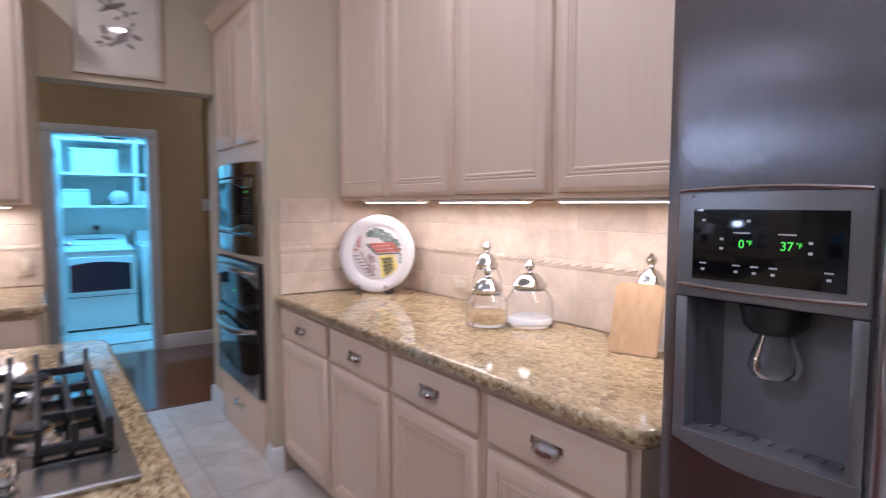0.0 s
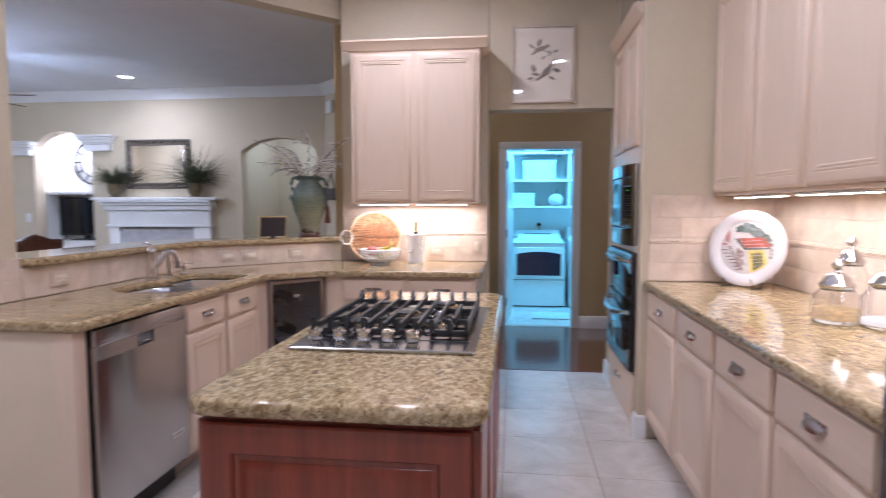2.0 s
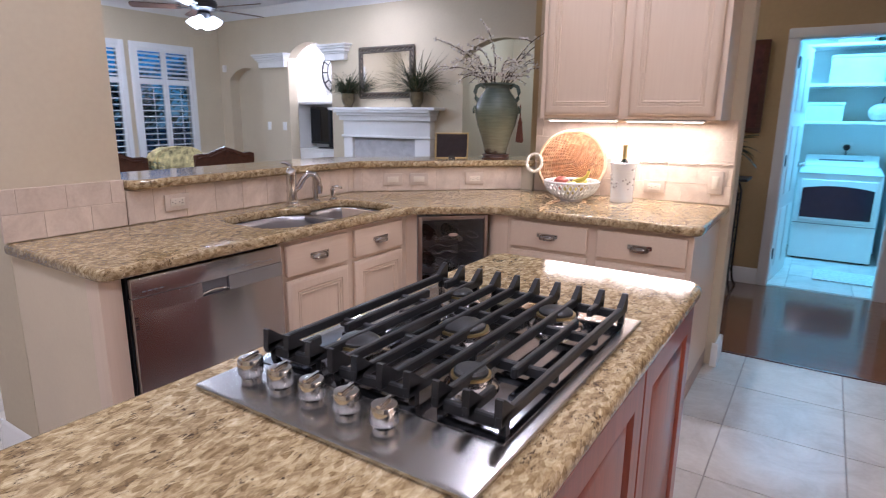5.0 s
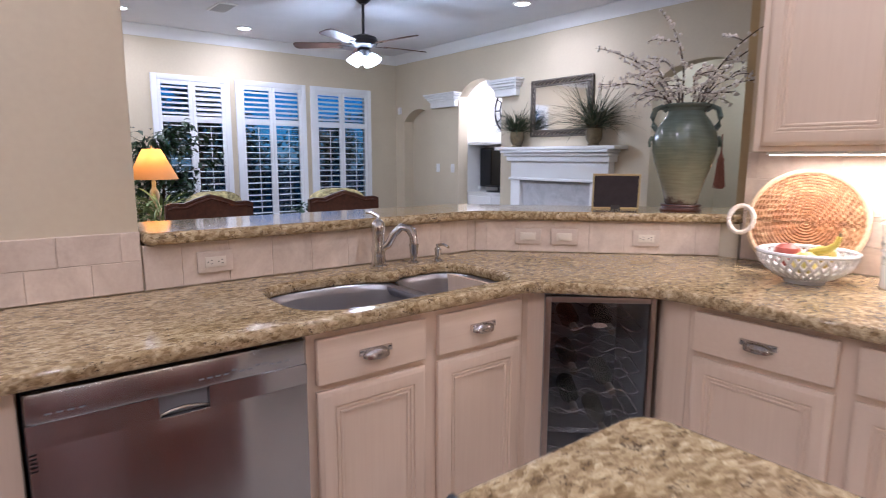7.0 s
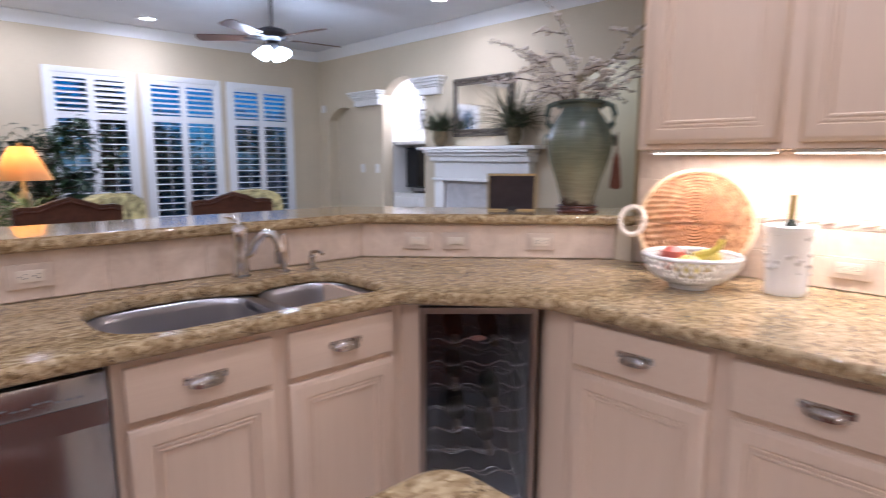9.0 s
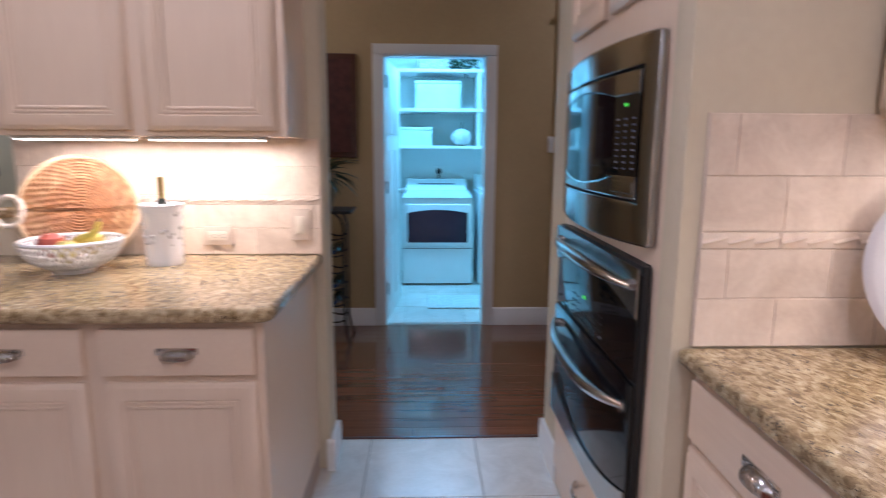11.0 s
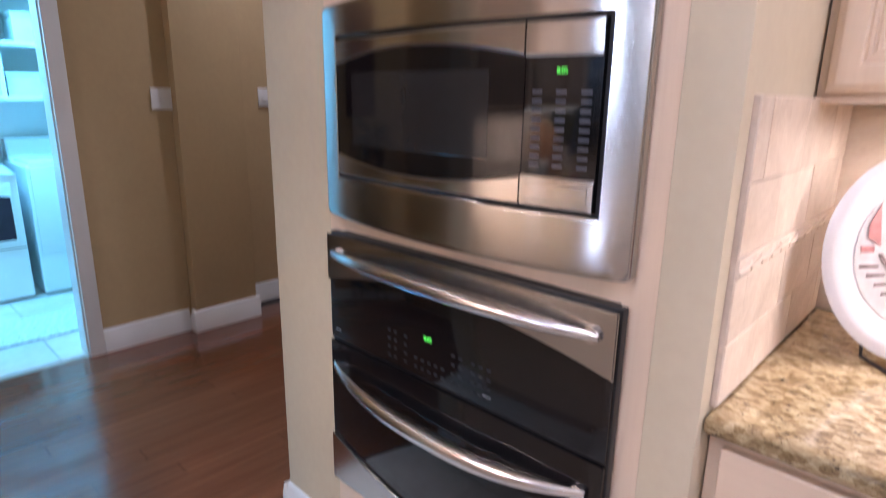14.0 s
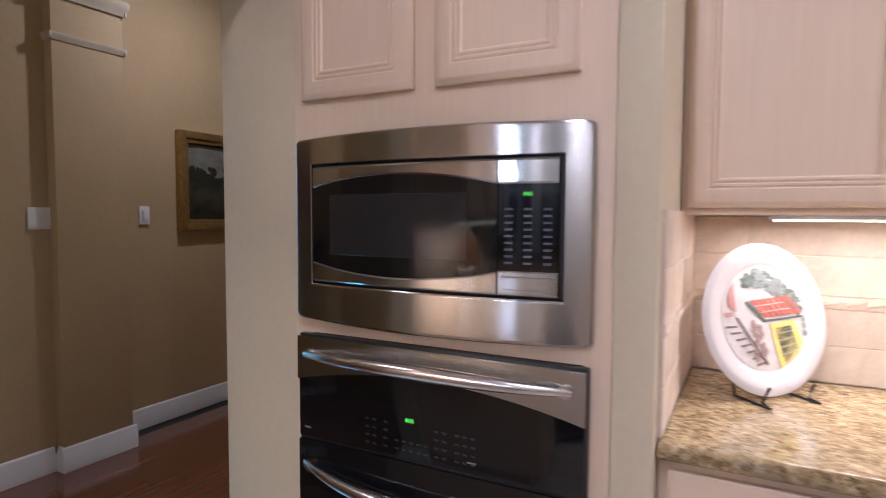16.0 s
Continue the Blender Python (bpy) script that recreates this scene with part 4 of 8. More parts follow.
part("trim_frame", trim_frame(), STEEL, mw, "wide bowed stainless frame")
part("chassis", box(0.035, MW - 0.045, 0.0, 0.42, MZ0 + 0.01, MZ1 - 0.01), BLACK, mw)
ix0, ix1 = FRX + 0.010, MW - FRX - 0.010
px0 = ix0 + (ix1 - ix0) * 0.80
dz0, dz1 = fz0 + 0.008, fz1 - 0.008
part("gap_frame", bowed_strip(FRX, MW - FRX, flat(fz0), flat(fz1), -0.010), BLACK, mw)
door = part("door", bowed_strip(ix0, px0 - 0.002, flat(dz0), flat(dz1)), BLACKGLASS, mw, "black glass door")
part("door_band", bowed_strip(ix0 + 0.0005, px0 - 0.0025, arch(ix0, px0, dz1 - 0.055, dz1 - 0.026), flat(dz1), 0.004), STEEL, door, "stainless arc")
part("door_band", bowed_strip(ix0 + 0.0005, px0 - 0.0025, flat(dz0), arch(ix0, px0, dz0 + 0.052, dz0 + 0.024), 0.004), STEEL, door, "stainless arc")
part("window_screen", bowed_strip(ix0 + 0.06, px0 - 0.075, flat(dz0 + 0.07), flat(dz1 - 0.07), 0.0006), plain("window_screen", (0.02, 0.02, 0.021), 0.08, bumps=0.0), door)
panel = part("control_panel", bowed_strip(px0, ix1, flat(dz0), flat(dz1), 0.0, 6), BLACKGLASS, mw)
part("panel_band", bowed_strip(px0 + 0.0005, ix1 - 0.0005, flat(dz1 - 0.055), flat(dz1), 0.004, 6), STEEL, panel)
part("door_button", bowed_strip(px0 + 0.0005, ix1 - 0.0005, flat(dz0), flat(dz0 + 0.054), 0.004, 6), STEEL, panel, "stainless door release")
part("button_ring", bowed_strip(px0 + 0.010, ix1 - 0.010, flat(dz0 + 0.010), flat(dz0 + 0.044), 0.006, 6), STEEL, panel)
pm_ = (px0 + ix1) / 2
turn_ = math.degrees(math.atan2(bulge(ix1) - bulge(px0), ix1 - px0))
d = part("display", words("8:05", 0.0115), LEDGREEN, panel, "green clock digits 8:05")
d.matrix_basis = pose(pm_, bulge(pm_) - 0.0014, dz1 - 0.078, 0, 0, turn_)
KEY = plain("key_grey", (0.075, 0.08, 0.10), 0.5)
for i in range(3):
    for j in range(9):
        kx = px0 + 0.024 + i * (ix1 - px0 - 0.048) / 2
        kz = dz0 + 0.072 + j * 0.0150
        kp = part("key", box(-0.009, 0.009, -0.0006, 0.0004, -0.0025, 0.0025), KEY, panel)
        kp.matrix_basis = pose(kx, bulge(kx) - 0.0005, kz, 0, 0, turn_)

dwm = thing("dishwasher", at_run(SX + 0.004, 1.5745, SINKSIDE), "stainless steel dishwasher with a pocket handle", "dishwasher")
DW = 0.616
part("chassis", box(0.004, DW - 0.004, 0.0, 0.56, 0.10, 0.868), BLACK, dwm)
dd = bmesh.new()
box(0.006, DW - 0.006, -0.026, -0.001, 0.125, 0.748, 0.004, bm=dd)
box(0.006, DW - 0.006, -0.026, -0.001, 0.797, 0.866, 0.009, bm=dd)
box(0.006, 0.252, -0.026, -0.001, 0.746, 0.799, bm=dd)
box(0.362, DW - 0.006, -0.026, -0.001, 0.746, 0.799, bm=dd)
part("door", dd, STEEL_V, dwm, "brushed stainless door")
hd = bmesh.new()
prism([(0.253, 0.796), (0.361, 0.796), (0.361, 0.749), (0.253, 0.749)], -0.012, -0.006, bm=hd, axis='y')
part("handle_pocket", hd, GREYPLASTIC, dwm, "dark pocket handle")
part("handle_lip", tube([(0.253, -0.016, 0.751), (0.275, -0.019, 0.760), (0.306, -0.021, 0.764), (0.338, -0.019, 0.760), (0.361, -0.016, 0.751)], 0.004, 8), STEEL, dwm)
part("kick_plate", box(0.01, DW - 0.01, 0.05, 0.06, 0.003, 0.10), BLACK, dwm)
mark_me = mesh_of("key_mark", box(-0.006, 0.006, -0.0008, 0.0, -0.0018, 0.0018), GREYPLASTIC)
for i in range(12):
    piece("key_mark", mark_me, dwm, pose(0.346 + i * 0.019, -0.026, 0.820 + (0.006 if i in (4, 7, 8) else 0)))
for i in range(4):
    piece("key_mark", mark_me, dwm, pose(0.046 + i * 0.020, -0.026, 0.818))
part("badge", box(0.472, 0.560, -0.0285, -0.0262, 0.258, 0.282, 0.001), plain("badge_silver", (0.62, 0.61, 0.60), 0.35, 0.8, bumps=0.0), dwm, "silver maker's plate")
part("badge_bar", box(0.480, 0.552, -0.0290, -0.0286, 0.266, 0.274), GREYPLASTIC, dwm)
for i in range(5):
    part("side_vent", box(0.0085, 0.0200, -0.0268, -0.0262, 0.700 + i * 0.009, 0.704 + i * 0.009), BLACK, dwm)

wc = thing("wine_cooler", pose(-0.800, 3.076, 0, 0, 0, 48.0), "slim wine cooler with a dark glass door and wire racks", "wine cooler")
WCW = 0.378
BRONZE = brushed("brown_steel", (0.33, 0.27, 0.24), 0.35, 2)
wb = bmesh.new()
box(0.0, 0.015, 0.004, 0.50, 0.10, 0.865, bm=wb)
box(WCW - 0.015, WCW, 0.004, 0.50, 0.10, 0.865, bm=wb)
box(0.015, WCW - 0.015, 0.004, 0.50, 0.10, 0.115, bm=wb)
box(0.015, WCW - 0.015, 0.004, 0.50, 0.85, 0.865, bm=wb)
box(0.015, WCW - 0.015, 0.485, 0.50, 0.115, 0.85, bm=wb)
part("case", wb, plain("cooler_lining", (0.24, 0.25, 0.27), 0.45), wc)
wd = bmesh.new()
box(0.0, 0.020, -0.03, 0.002, 0.11, 0.862, 0.003, bm=wd)
box(WCW - 0.020, WCW, -0.03, 0.002, 0.11, 0.862, 0.003, bm=wd)
box(0.020, WCW - 0.020, -0.0295, 0.002, 0.842, 0.862, 0.003, bm=wd)
box(0.020, WCW - 0.020, -0.0295, 0.002, 0.11, 0.130, 0.003, bm=wd)
wdo = part("door", wd, BRONZE, wc, "brown steel door frame")
pane = part("pane", box(0.0202, WCW - 0.0202, -0.018, -0.012, 0.1302, 0.8418), glass_material("smoked_glass", (0.55, 0.55, 0.56)), wdo, "smoked glass")
pane.visible_shadow = False
for j in range(8):
    z = 0.19 + j * 0.078
    for y in (0.03, 0.19, 0.36):
        pts = [(0.03 + (WCW - 0.06) * i / 24, y, z + 0.009 * math.sin(i / 24 * 6 * math.pi)) for i in range(25)]
        part("rack_wire", tube(pts, 0.0018, 5), CHROME, wc, "wavy chrome wire")
    for x in (0.028, WCW - 0.028):
        part("rack_side", tube([(x, 0.03, z), (x, 0.40, z)], 0.0018, 5), CHROME, wc, "chrome side wire")
part("badge", lathe([(0.0, 0.0012), (0.026, 0.0012), (0.027, 0.0)], 28), SATIN, wdo, "small oval metal badge").matrix_basis = pose(WCW / 2, -0.0182, 0.760, 90, 0, 0) @ Matrix.Diagonal((1, 0.36, 1, 1))
BOTTLE_GREEN = plain("dark_bottle", (0.012, 0.018, 0.012), 0.08, bumps=0.0)
FOIL = plain("bottle_foil", (0.16, 0.13, 0.10), 0.4)
for x, z in ((0.12, 0.70), (0.25, 0.70), (0.12, 0.545), (0.26, 0.47), (0.13, 0.39), (0.24, 0.31)):
    b = thing("wine_bottle", pose(-0.800, 3.076, 0, 0, 0, 48.0) @ pose(x, 0.06, z + 0.018, -90, 0, 0), "dark wine bottle lying on the cooler's rack", "bottle", "bottles in the wine cooler")
    part("body", lathe([(0, 0), (0.013, 0.0), (0.013, 0.08), (0.018, 0.10), (0.036, 0.15), (0.037, 0.29), (0.0, 0.295)], 18), BOTTLE_GREEN, b)
    part("foil", lathe([(0, -0.002), (0.0142, -0.002), (0.0142, 0.06)], 14), FOIL, b)

fr = thing("refrigerator", at_run(1.462, 0.790, RIGHT), "stainless side-by-side refrigerator with an ice and water dispenser", "refrigerator")
FW, FH = 0.912, 1.77
STEEL_F = brushed("fridge_steel", (0.50, 0.49, 0.53), 0.26, 2, 0.92, 0.0)
part("case", box(0.0, FW, 0.03, 0.80, 0.03, FH), plain("fridge_case", (0.20, 0.20, 0.21), 0.5), fr)


def fridge_door(x0, x1, skip=None):
    """A door with rounded upright edges and, where asked, an opening."""
    n, R = 20, 0.035
    def y_at(x):
        u = (x - x0) / (x1 - x0)
        d = min(u, 1 - u) * (x1 - x0)
        return -0.030 - 0.010 * (1 - (2 * u - 1) ** 2) + (0.03 * (1 - min(1, d / R)) ** 2)
    xs = sorted({x0 + (x1 - x0) * i / n for i in range(n + 1)} | {x0 + 0.006, x0 + 0.015, x1 - 0.006, x1 - 0.015} | ({skip[0], skip[1]} if skip else set()))
    zs = [0.06] + ([skip[2], skip[3]] if skip else []) + [FH]
    bm = bmesh.new()
    vs = {}
    for x in xs:
        for z in zs:
            vs[x, z] = bm.verts.new((x, y_at(x), z))
    for a, b in zip(xs, xs[1:]):
        for c, d in zip(zs, zs[1:]):
            if skip and skip[0] <= a and b <= skip[1] and skip[2] <= c and d <= skip[3]:
                continue
            bm.faces.new((vs[a, c], vs[b, c], vs[b, d], vs[a, d]))
    bmesh.ops.solidify(bm, geom=bm.faces[:], thickness=0.02)
    box(x0 + 0.004, x1 - 0.004, -0.02, 0.028, 0.06, FH - 0.001, bm=bm) if not skip else None
    return bm


DX0, DX1, DZ0, DZ1 = 0.057, 0.339, 0.968, 1.392
part("freezer_door", fridge_door(0.002, 0.414, (DX0, DX1, DZ0, DZ1)), STEEL_F, fr, "brushed stainless door")
part("cooler_door", fridge_door(0.420, FW - 0.002), STEEL_F, fr, "brushed stainless door")
BEZEL = plain("grey_bezel", (0.27, 0.27, 0.285), 0.3, 0.6, 0.04, bumps=0.0)
bm = bmesh.new()
box(DX0 - 0.004, DX1 + 0.004, -0.047, -0.01, 1.214, DZ1 + 0.002, 0.006, 3, bm=bm)
box(DX0 - 0.004, DX0 + 0.018, -0.047, -0.01, DZ0, 1.2135, 0.004, bm=bm)
box(DX1 - 0.018, DX1 + 0.004, -0.047, -0.01, DZ0, 1.2135, 0.004, bm=bm)
prism([(DX0 - 0.004, DZ0 + 0.016), (DX0 - 0.004, DZ0 - 0.006)] + [(DX0 + (DX1 - DX0) * i / 10, DZ0 - 0.006 - 0.024 * (1 - (2 * i / 10 - 1) ** 2)) for i in range(11)] + [(DX1 + 0.004, DZ0 - 0.006), (DX1 + 0.004, DZ0 + 0.016)], -0.049, -0.01, bm=bm, axis='y', bevel=0.003)
disp = part("dispenser", bm, BEZEL, fr, "grey dispenser surround")
part("top_edge", tube([(DX0 + (DX1 - DX0) * i / 12, -0.047, DZ1 + 0.001 + 0.006 * (1 - (2 * i / 12 - 1) ** 2)) for i in range(13)], 0.0035, 8), SATIN, disp, "bright metal edge")
part("shelf_edge", tube([(DX0 + (DX1 - DX0) * i / 12, -0.049, 1.236 - 0.004 * (1 - (2 * i / 12 - 1) ** 2)) for i in range(13)], 0.004, 8), SATIN, disp, "bright metal edge")
part("control_glass", box(DX0 + 0.026, DX1 - 0.026, -0.0495, -0.0468, 1.247, 1.363, 0.001), BLACKGLASS, disp, "black control panel")
for num, x in (("0", 0.385), ("37", 0.625)):
    w_ = part("digits", words(num, 0.019), LEDGREEN, disp, "green lit digits " + num)
    w_.matrix_basis = pose(DX0 + (DX1 - DX0) * x, -0.0502, 1.308)
    w_ = part("degree_mark", words("\u00b0F", 0.011), LEDGREEN, disp)
    w_.matrix_basis = pose(DX0 + (DX1 - DX0) * x + (0.012 if num == "0" else 0.017), -0.0502, 1.310)
LEGEND = plain("legend_white", (0.6, 0.6, 0.6), 0.5)
long_me = mesh_of("legend", box(-0.006, 0.006, -0.0007, 0.0, -0.0012, 0.0012), LEGEND)
dot_me = mesh_of("legend", box(-0.003, 0.003, -0.0007, 0.0, -0.002, 0.002), LEGEND)
head_me = mesh_of("legend", box(-0.013, 0.013, -0.0007, 0.0, -0.001, 0.001), LEGEND)
for x in (0.16, 0.36, 0.46, 0.56, 0.83):
    piece("legend", long_me, disp, pose(DX0 + (DX1 - DX0) * x, -0.0496, 1.274))
    piece("legend", dot_me, disp, pose(DX0 + (DX1 - DX0) * x, -0.0496, 1.264))
for x in (0.385, 0.625):
    piece("legend", head_me, disp, pose(DX0 + (DX1 - DX0) * x, -0.0496, 1.326))
for x, z in ((0.27, 1.300), (0.27, 1.315), (0.74, 1.300), (0.74, 1.315), (0.16, 1.345), (0.42, 1.345)):
    piece("legend", dot_me, disp, pose(DX0 + (DX1 - DX0) * x, -0.0496, z))
rc = bmesh.new()
RX, RW = (DX0 + DX1) / 2, (DX1 - DX0) / 2 - 0.016
hollow = [(RX + RW * math.cos(radians(a)), -0.045 + 0.105 * math.sin(radians(a)) ** 0.7) for a in [180 * i / 24 for i in range(25)]]
lo_ = [rc.verts.new((x, y, DZ0 + 0.008)) for x, y in hollow]
hi_ = [rc.verts.new((x, y, 1.2135)) for x, y in hollow]
for i in range(24):
    rc.faces.new((lo_[i], hi_[i], hi_[i + 1], lo_[i + 1]))
rc.faces.new(hi_)
bmesh.ops.solidify(rc, geom=rc.faces[:], thickness=0.003)
part("recess", rc, plain("recess_grey", (0.22, 0.22, 0.24), 0.26, 0.3, bumps=0.0), disp, "grey moulded recess")
tr_b = bmesh.new()
prism(hollow, DZ0 + 0.002, DZ0 + 0.010, bm=tr_b)
part("tray", tr_b, GREYPLASTIC, disp)
for i in range(9):
    part("tray_rib", box(RX - RW * 0.8 + i * RW * 0.2 - 0.002, RX - RW * 0.8 + i * RW * 0.2 + 0.002, -0.035, 0.02, DZ0 + 0.0102, DZ0 + 0.013), SATIN, disp)
part("nozzle", lathe([(0, 0.045), (0.052, 0.045), (0.046, 0.012), (0.034, 0.0), (0.0, 0.0)], 24, center=(RX, 0.0, 1.167)), BLACK, disp)
part("paddle", lathe([(0.0, 0.07), (0.024, 0.07), (0.038, 0.03), (0.040, 0.012), (0.034, 0.0), (0.0, 0.0)], 24, center=(RX, 0.008, 1.096)), GLASS, disp, "clear plastic paddle")
for x, s in ((0.384, -1), (0.450, 1)):
    pts = []
    for i in range(21):
        u = -1 + 2 * i / 20
        pts.append((x, -0.036 - 0.062 * (1 - u ** 4), 1.05 + 0.60 * u))
    part("handle", tube(pts, 0.017, 12), STEEL_F, fr, "long bowed stainless handle")

# ---- island ----
isl = thing("kitchen_island", pose(0, 0, 0), "cherry wood kitchen island with framed panels", "island")
bx0, bx1, by0, by1 = IX0 + 0.035, IX1 - 0.035, IY0 + 0.045, IY1 - 0.04
part("body", box(bx0, bx1, by0, by1, 0.09, 0.873), CHERRY, isl)
part("toe_kick", box(bx0 + 0.05, bx1 - 0.05, by0 + 0.06, by1 - 0.06, 0.002, 0.0895), BLACK, isl)


CHERRY_EDGE = [(0.0, 0.0), (0.0, -0.014), (0.004, -0.018), (0.066, -0.018), (0.070, -0.015), (0.074, -0.006), (0.086, -0.006), (0.090, -0.009), (0.108, -0.014)]


def cherry_panel(w, h):
    """A framed panel with a raised field, one section mitred all round."""
    bm = bmesh.new()
    rings = [[bm.verts.new((x, y, z)) for x, z in ((o, o), (w - o, o), (w - o, h - o), (o, h - o))] for o, y in CHERRY_EDGE]
    bm.faces.new(rings[0])
    for a, b in zip(rings, rings[1:]):
        for i in range(4):
            bm.faces.new((a[i], a[(i + 1) % 4], b[(i + 1) % 4], b[i]))
    bm.faces.new(rings[-1])
    bmesh.ops.recalc_face_normals(bm, faces=bm.faces)
    return bm


for m, w in ((pose(bx0, by0 - 0.001, 0), bx1 - bx0), (pose(bx1, by1 + 0.001, 0, 0, 0, 180), bx1 - bx0)):
    p = part("end_panel", cherry_panel(w, 0.74), CHERRY, isl)
    p.matrix_basis = m @ pose(0, 0, 0.115)
side_w = (by1 - by0) / 3
for k in range(3):
    p = part("side_panel", cherry_panel(side_w - 0.008, 0.74), CHERRY, isl)
    p.matrix_basis = pose(bx1 + 0.001, by0 + 0.004 + k * side_w, 0.115, 0, 0, 90)
    p = part("side_panel", cherry_panel(side_w - 0.008, 0.74), CHERRY, isl)
    p.matrix_basis = pose(bx0 - 0.001, by0 - 0.004 + (k + 1) * side_w, 0.115, 0, 0, -90)

hob = thing("gas_cooktop", pose(0, 0, 0.915), "stainless gas cooktop with black cast iron grates and five knobs", "cooktop")
HX0, HX1, HY0, HY1 = 0.088, 0.632, 1.19, 1.945
part("tray", box(HX0, HX1, HY0, HY1, 0.0005, 0.012, 0.006, 3), STEEL_X, hob, "stainless tray with a raised rim")
part("well", box(HX0 + 0.022, HX1 - 0.022, HY0 + 0.122, HY1 - 0.026, 0.0122, 0.014, 0.001), plain("dark_polished_steel", (0.30, 0.30, 0.32), 0.13, 1.0, 0.1, bumps=0.0), hob, "dark polished burner well")
def fluted_knob():
    """A ribbed steel knob over a slim collar."""
    bm = bmesh.new()
    lathe([(0.0, 0.006), (0.017, 0.006), (0.017, 0.0), (0.0, 0.0)], 24, bm=bm)
    n, rings = 48, []
    for r, z in ((0.0185, 0.010), (0.0215, 0.012), (0.0215, 0.036), (0.0195, 0.040), (0.006, 0.0405)):
        rings.append([bm.verts.new(((r - (0.0011 if i % 2 and r > 0.01 else 0)) * math.cos(2 * math.pi * i / n), (r - (0.0011 if i % 2 and r > 0.01 else 0)) * math.sin(2 * math.pi * i / n), z)) for i in range(n)])
    for p, q in zip(rings, rings[1:]):
        for i in range(n):
            bm.faces.new((p[i], p[(i + 1) % n], q[(i + 1) % n], q[i]))
    bm.faces.new(rings[-1])
    bm.faces.new(rings[0][::-1])
    return mesh_of("knob", bm, CHROME, 60)


knob_me = fluted_knob()
for k in range(5):
    cx = HX0 + (HX1 - HX0) * (0.12 + k * 0.134)
    kn = part("knob", knob_me, None, hob, "ribbed steel knob")
    kn.matrix_basis = pose(cx, HY0 + 0.066, 0.012)
    gr = part("grip", box(-0.0035, 0.0035, -0.019, 0.019, 0.0402, 0.046, 0.0015), CHROME, kn)
    gr.matrix_basis = pose(0, 0, 0, 0, 0, 12)
burn = [(HX0 + 0.15, HY0 + 0.25, 0.045), (HX1 - 0.15, HY0 + 0.25, 0.036), ((HX0 + HX1) / 2, (HY0 + HY1) / 2 + 0.05, 0.055), (HX0 + 0.15, HY1 - 0.14, 0.036), (HX1 - 0.15, HY1 - 0.14, 0.045)]
BRASS = plain("burner_brass", (0.55, 0.42, 0.20), 0.3, 1.0, bumps=0.0)
for cx, cy, r in burn:
    bu = part("burner", lathe([(0.0, 0.0), (r * 1.35, 0.0), (r * 1.3, 0.006), (r, 0.012), (r, 0.022), (0.0, 0.022)], 24, center=(cx, cy, 0.014)), SATIN, hob, "alloy burner base")
    part("ring", lathe([(r * 0.95, 0.022), (r * 0.95, 0.026), (r * 0.8, 0.026)], 24, center=(cx, cy, 0.014)), BRASS, bu)
    part("cap", lathe([(r * 0.82, 0.026), (r * 0.82, 0.031), (r * 0.7, 0.035), (0.0, 0.036)], 24, center=(cx, cy, 0.014)), BLACKIRON, bu, "black burner cap")
gy0, gy1 = HY0 + 0.125, HY1 - 0.024
t_, zt = 0.012, 0.052
gx_all = [HX0 + 0.028 + (HX1 - HX0 - 0.056 - t_) * k / 9 for k in range(10)]
cross_y = [gy0 + 0.016, gy0 + (gy1 - gy0) * 0.33, gy0 + (gy1 - gy0) * 0.66, gy1 - 0.028]
for cols, cut in (((0, 1, 2), 1), ((3, 4, 5, 6), None), ((7, 8, 9), 8)):
    bm = bmesh.new()
    for k in cols:
        x = gx_all[k]
        spans = [(gy0, gy1)]
        if k == cut:
            spans = [(gy0, gy0 + 0.085), (cross_y[1] - 0.045, cross_y[2] + 0.045), (gy1 - 0.085, gy1)]
        for y0, y1 in spans:
            box(x, x + t_, y0, y1, zt - 0.020, zt, 0.0025, 1, bm=bm)
        for y0, s_ in ((gy0, 1), (gy1, -1)):
            prism([(y0, zt - 0.014), (y0 + s_ * 0.046, zt - 0.004), (y0 + s_ * 0.008, zt + 0.024), (y0 + s_ * 0.002, zt + 0.024)], x, x + t_, bm=bm, axis='x')
    x0, x1 = gx_all[cols[0]], gx_all[cols[-1]] + t_
    for y in cross_y:
        box(x0, x1, y, y + t_, zt - 0.032, zt - 0.012, 0.0025, 1, bm=bm)
    for x in (x0, x1 - t_):
        for y in (cross_y[0], cross_y[3]):
            box(x, x + t_, y, y + t_, 0.0145, zt - 0.014, bm=bm)
    part("grate", bm, BLACKIRON, hob, "black cast iron grate")

# ---- kitchen things ----
WHITE_CERAMIC = plain("white_ceramic", (0.78, 0.77, 0.76), 0.18, vary=0.03, bumps=0.02, coat=0.4)
STONE_PLATE = stone_tile("plate_stone", (0.55, 0.45, 0.36), (0.66, 0.55, 0.44), 0.5, 0.04, 12.0, 0.1)


